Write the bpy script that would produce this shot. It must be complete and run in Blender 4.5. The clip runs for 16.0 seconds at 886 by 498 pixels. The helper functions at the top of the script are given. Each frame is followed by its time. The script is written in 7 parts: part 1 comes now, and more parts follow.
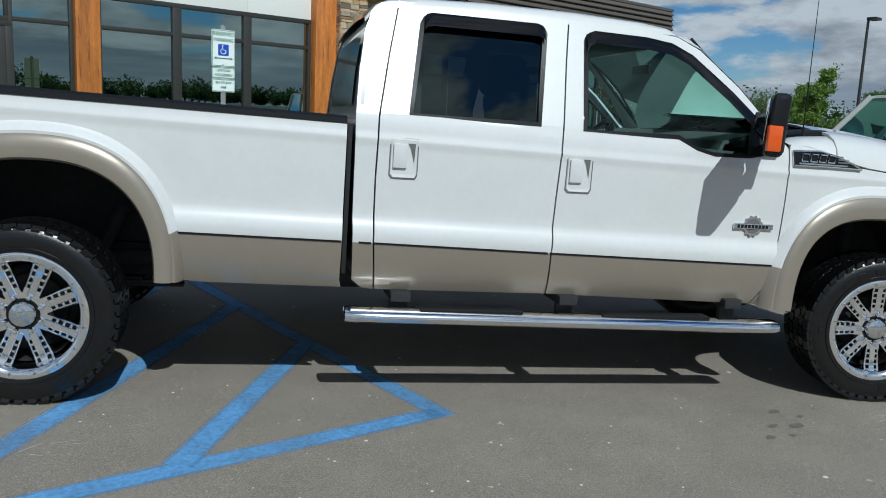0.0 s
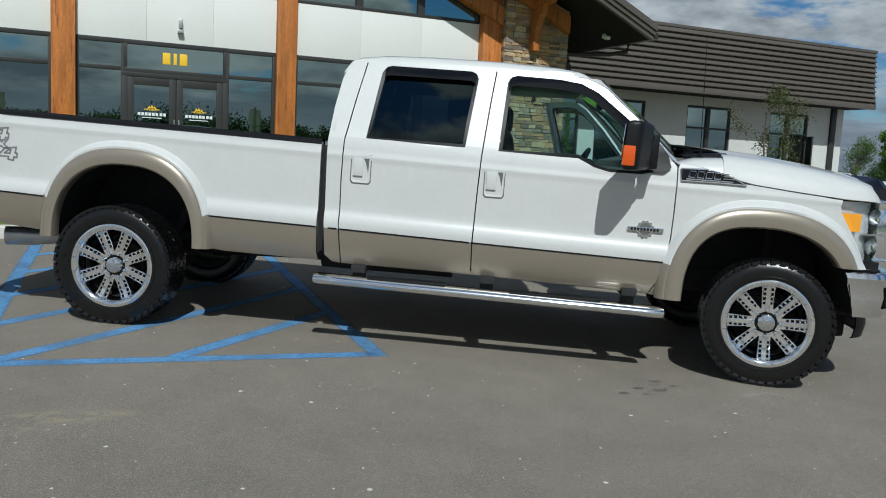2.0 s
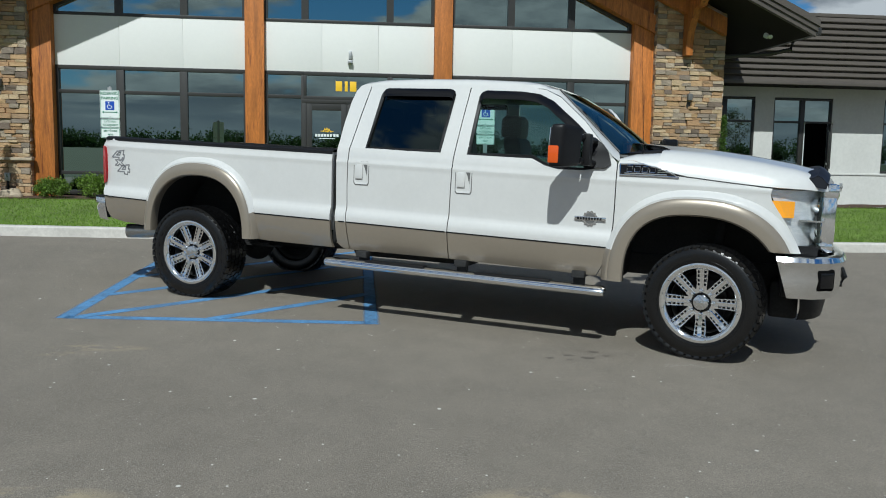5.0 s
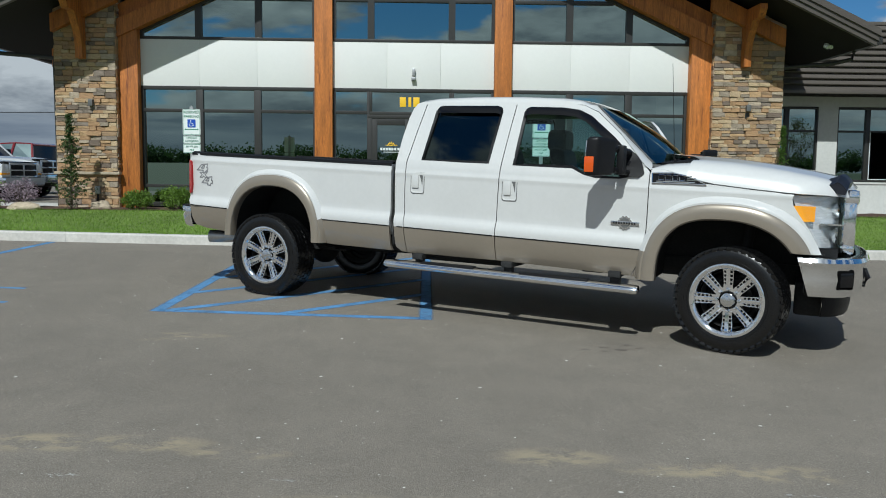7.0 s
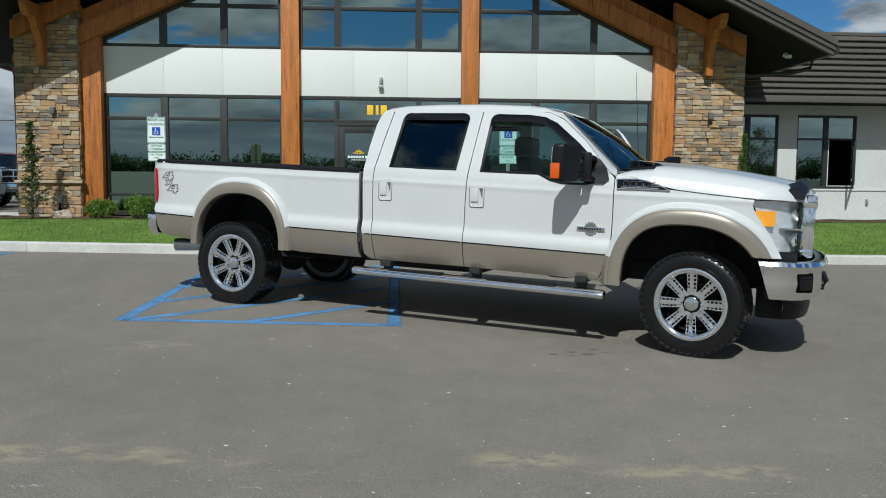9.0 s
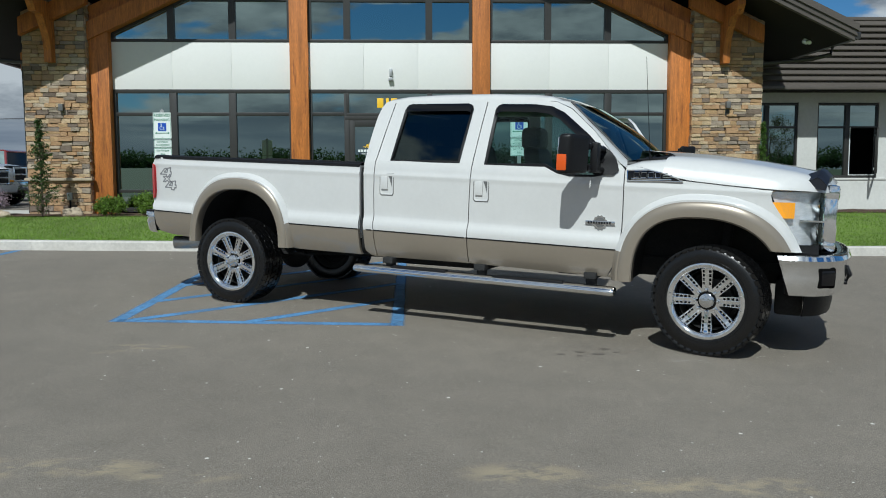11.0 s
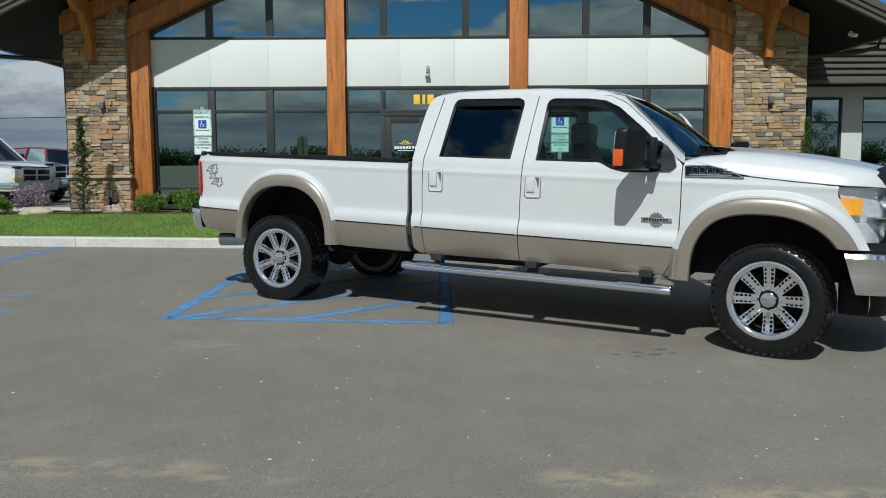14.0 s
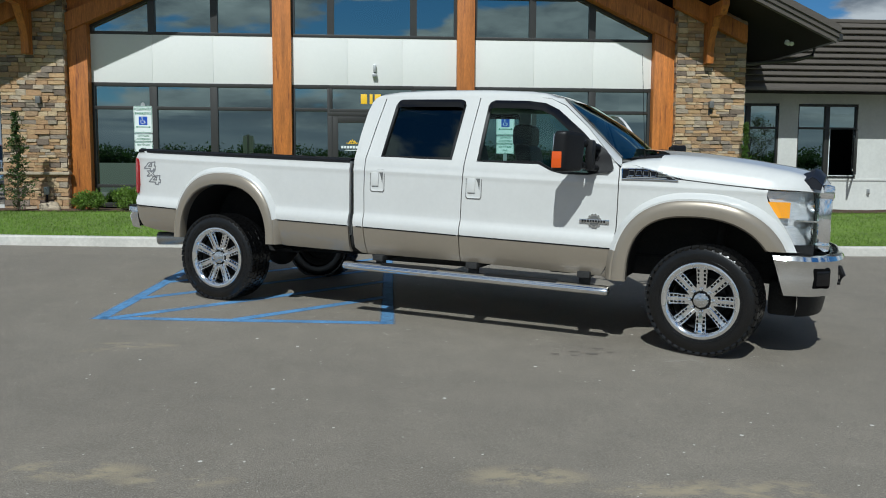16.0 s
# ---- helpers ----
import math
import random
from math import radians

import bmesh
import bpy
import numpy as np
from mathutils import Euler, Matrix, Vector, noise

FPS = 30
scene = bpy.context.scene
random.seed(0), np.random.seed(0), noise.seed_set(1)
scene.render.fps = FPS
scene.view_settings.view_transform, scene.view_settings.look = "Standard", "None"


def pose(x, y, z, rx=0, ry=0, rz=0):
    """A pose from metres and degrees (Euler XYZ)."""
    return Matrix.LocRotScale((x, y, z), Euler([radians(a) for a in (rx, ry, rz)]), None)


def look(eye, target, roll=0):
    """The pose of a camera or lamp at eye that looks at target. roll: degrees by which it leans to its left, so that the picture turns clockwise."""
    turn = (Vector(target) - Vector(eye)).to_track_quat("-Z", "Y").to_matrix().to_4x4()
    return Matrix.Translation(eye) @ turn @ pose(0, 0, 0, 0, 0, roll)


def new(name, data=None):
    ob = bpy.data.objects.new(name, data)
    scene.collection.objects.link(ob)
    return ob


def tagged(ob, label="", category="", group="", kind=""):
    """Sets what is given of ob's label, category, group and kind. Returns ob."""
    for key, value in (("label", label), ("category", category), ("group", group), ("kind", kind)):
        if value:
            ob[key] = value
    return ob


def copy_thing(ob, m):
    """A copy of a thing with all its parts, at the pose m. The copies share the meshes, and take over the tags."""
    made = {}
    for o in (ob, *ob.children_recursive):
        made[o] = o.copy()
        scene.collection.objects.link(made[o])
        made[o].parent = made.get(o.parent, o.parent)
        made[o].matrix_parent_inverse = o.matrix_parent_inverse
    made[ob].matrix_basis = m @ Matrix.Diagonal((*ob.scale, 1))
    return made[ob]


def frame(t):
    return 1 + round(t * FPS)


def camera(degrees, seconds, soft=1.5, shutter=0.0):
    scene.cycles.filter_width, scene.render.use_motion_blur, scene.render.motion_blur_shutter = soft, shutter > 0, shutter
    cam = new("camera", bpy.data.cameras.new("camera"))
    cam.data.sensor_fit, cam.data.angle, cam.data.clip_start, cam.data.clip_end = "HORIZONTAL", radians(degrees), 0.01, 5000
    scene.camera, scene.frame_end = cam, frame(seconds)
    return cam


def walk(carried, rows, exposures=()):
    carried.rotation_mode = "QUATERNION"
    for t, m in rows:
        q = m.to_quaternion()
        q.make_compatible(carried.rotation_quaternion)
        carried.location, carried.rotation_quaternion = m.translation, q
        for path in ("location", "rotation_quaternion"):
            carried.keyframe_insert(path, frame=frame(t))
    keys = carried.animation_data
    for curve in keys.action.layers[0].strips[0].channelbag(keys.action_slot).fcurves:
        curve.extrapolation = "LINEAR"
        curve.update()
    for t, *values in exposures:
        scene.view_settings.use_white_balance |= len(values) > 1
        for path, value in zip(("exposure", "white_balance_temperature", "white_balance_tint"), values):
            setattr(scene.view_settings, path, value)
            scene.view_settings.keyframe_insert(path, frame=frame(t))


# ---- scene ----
cam = camera(58.0, 16.0, soft=1.0)
PATH = [
    (0, (0.14, -0.242, 1.444), (1.384, 1.291, 1.124), 2.5),
    (0.5, (0.315, -0.8, 1.429), (1.475, 0.817, 1.229), 3.1),
    (1, (0.528, -1.325, 1.409), (1.509, 0.406, 1.21), 2.6),
    (1.5, (0.629, -1.841, 1.383), (1.537, -0.072, 1.166), 2.6),
    (2, (0.855, -2.302, 1.355), (1.62, -0.468, 1.128), 2.8),
    (2.5, (1.082, -2.693, 1.356), (1.737, -0.818, 1.125), 2.6),
    (3, (1.392, -2.969, 1.36), (1.95, -1.063, 1.125), 1.8),
    (5.5, (2.522, -3.978, 1.332), (2.67, -1.995, 1.121), 0.8),
    (6, (2.604, -4.165, 1.314), (2.702, -2.178, 1.103), 0.5),
    (6.5, (2.574, -4.305, 1.338), (2.623, -2.317, 1.131), 0.5),
    (7, (2.464, -4.435, 1.325), (2.507, -2.444, 1.141), 0.6),
    (7.5, (2.425, -4.464, 1.327), (2.49, -2.471, 1.17), 0.5),
    (8, (2.428, -4.458, 1.316), (2.53, -2.467, 1.158), 0.6),
    (8.5, (2.438, -4.48, 1.314), (2.565, -2.49, 1.154), 0.5),
    (11, (2.596, -4.202, 1.316), (2.675, -2.212, 1.136), -0.2),
    (11.5, (2.479, -4.141, 1.307), (2.57, -2.151, 1.125), -0.3),
    (12, (2.418, -4.091, 1.305), (2.489, -2.101, 1.121), -0.5),
    (12.5, (2.417, -4.074, 1.308), (2.467, -2.083, 1.121), -0.2),
    (13, (2.433, -4.081, 1.306), (2.467, -2.09, 1.117), -0.2),
    (13.5, (2.426, -4.081, 1.308), (2.445, -2.09, 1.12), -0.2),
    (14, (2.425, -4.094, 1.309), (2.431, -2.103, 1.122), -0.3),
    (14.5, (2.441, -4.106, 1.311), (2.492, -2.116, 1.124), -0.5),
    (15, (2.454, -4.097, 1.315), (2.537, -2.108, 1.128), -0.5),
    (15.5, (2.46, -4.101, 1.315), (2.565, -2.112, 1.13), -0.1),
    (16, (2.494, -4.107, 1.309), (2.626, -2.12, 1.123), 0.3),
]
walk(cam, [(t, look(eye, target, roll)) for t, eye, target, roll in PATH],
     exposures=[(0.0, -0.26, 5560, 2.5), (1.5, -0.33, 5760, 2.5), (3.2, -0.37, 5800, 2.5), (5.3, -0.28, 5780, 2.5), (16.0, -0.27, 5750, 2.5)])

# ---- world, sun ----
SUN_WAY = Vector((0.11, 0.42, -0.47)).normalized()      # the way the sunlight travels
sun = new("sun", bpy.data.lights.new("sun", "SUN"))
sun.data.energy, sun.data.angle, sun.data.color = 5.0, radians(0.53), (1.0, 0.955, 0.88)
sun.matrix_world = look((0, -20, 40), Vector((0, -20, 40)) + SUN_WAY)

world = bpy.data.worlds.new("world")
scene.world = world
world.use_nodes = True
wn, wl = world.node_tree.nodes, world.node_tree.links
wn.clear()


def wnode(kind, **values):
    n = wn.new(kind)
    for key, v in values.items():
        n.inputs[key].default_value = v
    return n


sky = wn.new("ShaderNodeTexSky")
sky.sky_type, sky.sun_disc = "NISHITA", False
sky.sun_elevation = math.asin(-SUN_WAY.z)
sky.sun_rotation = math.atan2(-SUN_WAY.x, -SUN_WAY.y)
sky.air_density, sky.dust_density, sky.ozone_density = 1.0, 0.1, 6.0
coord = wn.new("ShaderNodeTexCoord")
flat = wn.new("ShaderNodeMapping")
flat.inputs["Scale"].default_value, flat.inputs["Location"].default_value = (1.0, 1.0, 2.9), (3.4, 1.3, 0.25)
wl.new(coord.outputs["Generated"], flat.inputs[0])
cloud = wnode("ShaderNodeTexNoise", Scale=4.4, Detail=10.0, Roughness=0.54, Distortion=0.15)
wl.new(flat.outputs[0], cloud.inputs["Vector"])
shape = wn.new("ShaderNodeMapRange")
shape.interpolation_type = "SMOOTHSTEP"
shape.inputs["From Min"].default_value, shape.inputs["From Max"].default_value = 0.437, 0.505
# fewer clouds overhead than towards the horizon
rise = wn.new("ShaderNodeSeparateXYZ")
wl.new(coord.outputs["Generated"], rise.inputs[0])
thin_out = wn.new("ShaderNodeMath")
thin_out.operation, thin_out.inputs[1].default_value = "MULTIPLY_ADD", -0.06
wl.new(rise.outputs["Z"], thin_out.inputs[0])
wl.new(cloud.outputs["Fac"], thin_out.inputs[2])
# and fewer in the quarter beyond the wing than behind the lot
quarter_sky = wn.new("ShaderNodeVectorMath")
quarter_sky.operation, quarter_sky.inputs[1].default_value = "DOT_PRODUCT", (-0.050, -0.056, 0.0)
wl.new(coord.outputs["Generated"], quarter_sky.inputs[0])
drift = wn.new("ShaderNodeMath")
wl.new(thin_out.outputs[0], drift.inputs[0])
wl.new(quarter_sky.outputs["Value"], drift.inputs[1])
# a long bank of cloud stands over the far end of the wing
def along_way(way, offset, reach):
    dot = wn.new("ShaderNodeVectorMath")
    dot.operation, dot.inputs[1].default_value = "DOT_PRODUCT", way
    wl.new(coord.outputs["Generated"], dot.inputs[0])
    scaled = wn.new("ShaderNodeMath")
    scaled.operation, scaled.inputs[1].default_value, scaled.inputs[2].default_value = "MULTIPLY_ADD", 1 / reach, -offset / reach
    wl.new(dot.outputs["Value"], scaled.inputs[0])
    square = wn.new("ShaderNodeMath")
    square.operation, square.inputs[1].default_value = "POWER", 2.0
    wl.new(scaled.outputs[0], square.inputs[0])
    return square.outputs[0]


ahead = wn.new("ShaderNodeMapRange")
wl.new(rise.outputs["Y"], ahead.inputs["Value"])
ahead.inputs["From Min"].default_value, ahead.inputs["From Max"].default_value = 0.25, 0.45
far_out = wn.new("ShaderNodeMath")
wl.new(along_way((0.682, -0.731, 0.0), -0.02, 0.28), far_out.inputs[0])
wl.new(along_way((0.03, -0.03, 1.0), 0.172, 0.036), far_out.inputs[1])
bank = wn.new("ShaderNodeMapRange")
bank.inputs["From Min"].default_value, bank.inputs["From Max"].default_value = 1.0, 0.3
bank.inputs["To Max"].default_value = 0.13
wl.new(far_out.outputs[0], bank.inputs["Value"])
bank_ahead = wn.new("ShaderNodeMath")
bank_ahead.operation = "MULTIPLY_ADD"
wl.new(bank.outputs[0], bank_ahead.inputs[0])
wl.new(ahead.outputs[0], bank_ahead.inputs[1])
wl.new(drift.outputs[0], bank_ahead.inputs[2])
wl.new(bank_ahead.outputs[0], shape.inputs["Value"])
shade = wnode("ShaderNodeTexNoise", Scale=7.0, Detail=8.0, Roughness=0.6)
wl.new(flat.outputs[0], shade.inputs["Vector"])
ramp = wn.new("ShaderNodeValToRGB")
ramp.color_ramp.elements[0].position, ramp.color_ramp.elements[0].color = 0.36, (6.2, 6.8, 7.8, 1)
ramp.color_ramp.elements[1].position, ramp.color_ramp.elements[1].color = 0.60, (19.0, 19.1, 19.2, 1)
wl.new(shade.outputs["Fac"], ramp.inputs[0])
mix = wn.new("ShaderNodeMix")
mix.data_type = "RGBA"
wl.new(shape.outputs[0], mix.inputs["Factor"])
deep = wnode("ShaderNodeHueSaturation", Saturation=1.2, Value=2.2)
wl.new(sky.outputs[0], deep.inputs["Color"])
wl.new(deep.outputs[0], mix.inputs["A"])
wl.new(ramp.outputs[0], mix.inputs["B"])
# a slate-grey layer of flat cloud lies along the horizon
high = wn.new("ShaderNodeSeparateXYZ")
wl.new(coord.outputs["Generated"], high.inputs[0])
sheet_map = wn.new("ShaderNodeMapping")
sheet_map.inputs["Scale"].default_value = (1.0, 1.0, 9.0)
wl.new(coord.outputs["Generated"], sheet_map.inputs[0])
sheet = wnode("ShaderNodeTexNoise", Scale=4.0, Detail=9.0, Roughness=0.6)
wl.new(sheet_map.outputs[0], sheet.inputs["Vector"])
sheet_ramp = wn.new("ShaderNodeValToRGB")
sheet_ramp.color_ramp.elements[0].position, sheet_ramp.color_ramp.elements[0].color = 0.34, (6.6, 7.5, 9.0, 1)
sheet_ramp.color_ramp.elements[1].position, sheet_ramp.color_ramp.elements[1].color = 0.66, (11.8, 12.5, 13.6, 1)
wl.new(sheet.outputs["Fac"], sheet_ramp.inputs[0])
edge = wn.new("ShaderNodeMath")
edge.operation, edge.inputs[1].default_value = "MULTIPLY_ADD", 0.10
wl.new(sheet.outputs["Fac"], edge.inputs[0])
wl.new(high.outputs["Z"], edge.inputs[2])
low_cloud = wn.new("ShaderNodeMapRange")
low_cloud.interpolation_type = "SMOOTHSTEP"
low_cloud.inputs["From Min"].default_value, low_cloud.inputs["From Max"].default_value = 0.122, 0.100
wl.new(edge.outputs[0], low_cloud.inputs["Value"])
mix2 = wn.new("ShaderNodeMix")
mix2.data_type = "RGBA"
wl.new(low_cloud.outputs[0], mix2.inputs["Factor"])
wl.new(mix.outputs["Result"], mix2.inputs["A"])
wl.new(sheet_ramp.outputs[0], mix2.inputs["B"])
back = wnode("ShaderNodeBackground", Strength=0.032)
wl.new(mix2.outputs["Result"], back.inputs["Color"])
wl.new(back.outputs[0], wn.new("ShaderNodeOutputWorld").inputs[0])


# ---- materials ----
def material(name, color, rough=0.5, metal=0.0, vary=0.0, scale=8.0, bump=0.0, bump_scale=60.0, dirt=None, dirt_at=0.62,
             dirt_scale=1.2, coat=0.0, spec=0.5, each=0.0, stretch=(1, 1, 1), island=False, rough_vary=0.0):
    """A node material: two scales of colour variation, stains of another colour, relief, and change from piece to piece."""
    m = bpy.data.materials.new(name)
    m.use_nodes = True
    n, l = m.node_tree.nodes, m.node_tree.links
    b = n["Principled BSDF"]
    b.inputs["Roughness"].default_value, b.inputs["Metallic"].default_value = rough, metal
    b.inputs["Coat Weight"].default_value, b.inputs["Coat Roughness"].default_value = coat, 0.04
    b.inputs["Specular IOR Level"].default_value = spec
    b.inputs["Base Color"].default_value = (*color, 1)
    place = n.new("ShaderNodeTexCoord")
    at = n.new("ShaderNodeMapping")
    at.inputs["Scale"].default_value = stretch
    l.new(place.outputs["Object"], at.inputs[0])
    out = None

    def noise_node(s, detail=5.0):
        x = n.new("ShaderNodeTexNoise")
        x.inputs["Scale"].default_value, x.inputs["Detail"].default_value, x.inputs["Roughness"].default_value = s, detail, 0.6
        l.new(at.outputs[0], x.inputs["Vector"])
        return x

    if vary or each:
        value = None
        if vary:
            for s in (scale, scale * 9):
                x = noise_node(s)
                r = n.new("ShaderNodeMapRange")
                r.inputs["To Min"].default_value, r.inputs["To Max"].default_value = 1 - vary, 1 + vary
                r.inputs["From Min"].default_value, r.inputs["From Max"].default_value = 0.3, 0.7
                l.new(x.outputs["Fac"], r.inputs["Value"])
                if value is None:
                    value = r.outputs[0]
                else:
                    p = n.new("ShaderNodeMath")
                    p.operation = "MULTIPLY"
                    l.new(value, p.inputs[0])
                    l.new(r.outputs[0], p.inputs[1])
                    value = p.outputs[0]
        if each:
            g = n.new("ShaderNodeNewGeometry" if island else "ShaderNodeObjectInfo")
            r = n.new("ShaderNodeMapRange")
            r.inputs["To Min"].default_value, r.inputs["To Max"].default_value = 1 - each, 1 + each
            l.new(g.outputs["Random Per Island" if island else "Random"], r.inputs["Value"])
            if value is None:
                value = r.outputs[0]
            else:
                p = n.new("ShaderNodeMath")
                p.operation = "MULTIPLY"
                l.new(value, p.inputs[0])
                l.new(r.outputs[0], p.inputs[1])
                value = p.outputs[0]
        h = n.new("ShaderNodeHueSaturation")
        h.inputs["Color"].default_value = (*color, 1)
        l.new(value, h.inputs["Value"])
        out = h.outputs[0]
    if dirt:
        x = noise_node(dirt_scale, 8)
        r = n.new("ShaderNodeMapRange")
        r.interpolation_type = "SMOOTHSTEP"
        r.inputs["From Min"].default_value, r.inputs["From Max"].default_value = dirt_at, dirt_at + 0.14
        l.new(x.outputs["Fac"], r.inputs["Value"])
        c = n.new("ShaderNodeMix")
        c.data_type = "RGBA"
        c.inputs["A"].default_value, c.inputs["B"].default_value = (*color, 1), (*dirt, 1)
        if out:
            l.new(out, c.inputs["A"])
        l.new(r.outputs[0], c.inputs["Factor"])
        out = c.outputs["Result"]
    if out:
        l.new(out, b.inputs["Base Color"])
    if rough_vary:
        x = noise_node(scale * 2)
        r = n.new("ShaderNodeMapRange")
        r.inputs["To Min"].default_value, r.inputs["To Max"].default_value = max(0, rough - rough_vary), rough + rough_vary
        l.new(x.outputs["Fac"], r.inputs["Value"])
        l.new(r.outputs[0], b.inputs["Roughness"])
    if bump:
        x = noise_node(bump_scale, 4)
        bm_ = n.new("ShaderNodeBump")
        bm_.inputs["Strength"].default_value, bm_.inputs["Distance"].default_value = bump, 0.01
        l.new(x.outputs["Fac"], bm_.inputs["Height"])
        l.new(bm_.outputs[0], b.inputs["Normal"])
    return m


def pane_material(name, tint, gloss):
    """Clear or tinted sheet glass: lets tinted light through and mirrors a share of it, more at a glancing angle."""
    m = bpy.data.materials.new(name)
    m.use_nodes = True
    n, l = m.node_tree.nodes, m.node_tree.links
    n.clear()
    t, g, x, o = (n.new("ShaderNode" + k) for k in ("BsdfTransparent", "BsdfGlossy", "MixShader", "OutputMaterial"))
    t.inputs["Color"].default_value = (*tint, 1)
    g.inputs["Roughness"].default_value = 0.0
    g.inputs["Color"].default_value = (0.80, 0.98, 0.92, 1)
    f = n.new("ShaderNodeFresnel")
    f.inputs["IOR"].default_value = gloss
    l.new(f.outputs[0], x.inputs[0])
    l.new(t.outputs[0], x.inputs[1])
    l.new(g.outputs[0], x.inputs[2])
    l.new(x.outputs[0], o.inputs[0])
    return m


def flake_material(name, color, rough, metal):
    """Car paint with a clear coat over fine flakes."""
    m = material(name, color, rough, metal, vary=0.02, scale=3.0, coat=1.0)
    return m


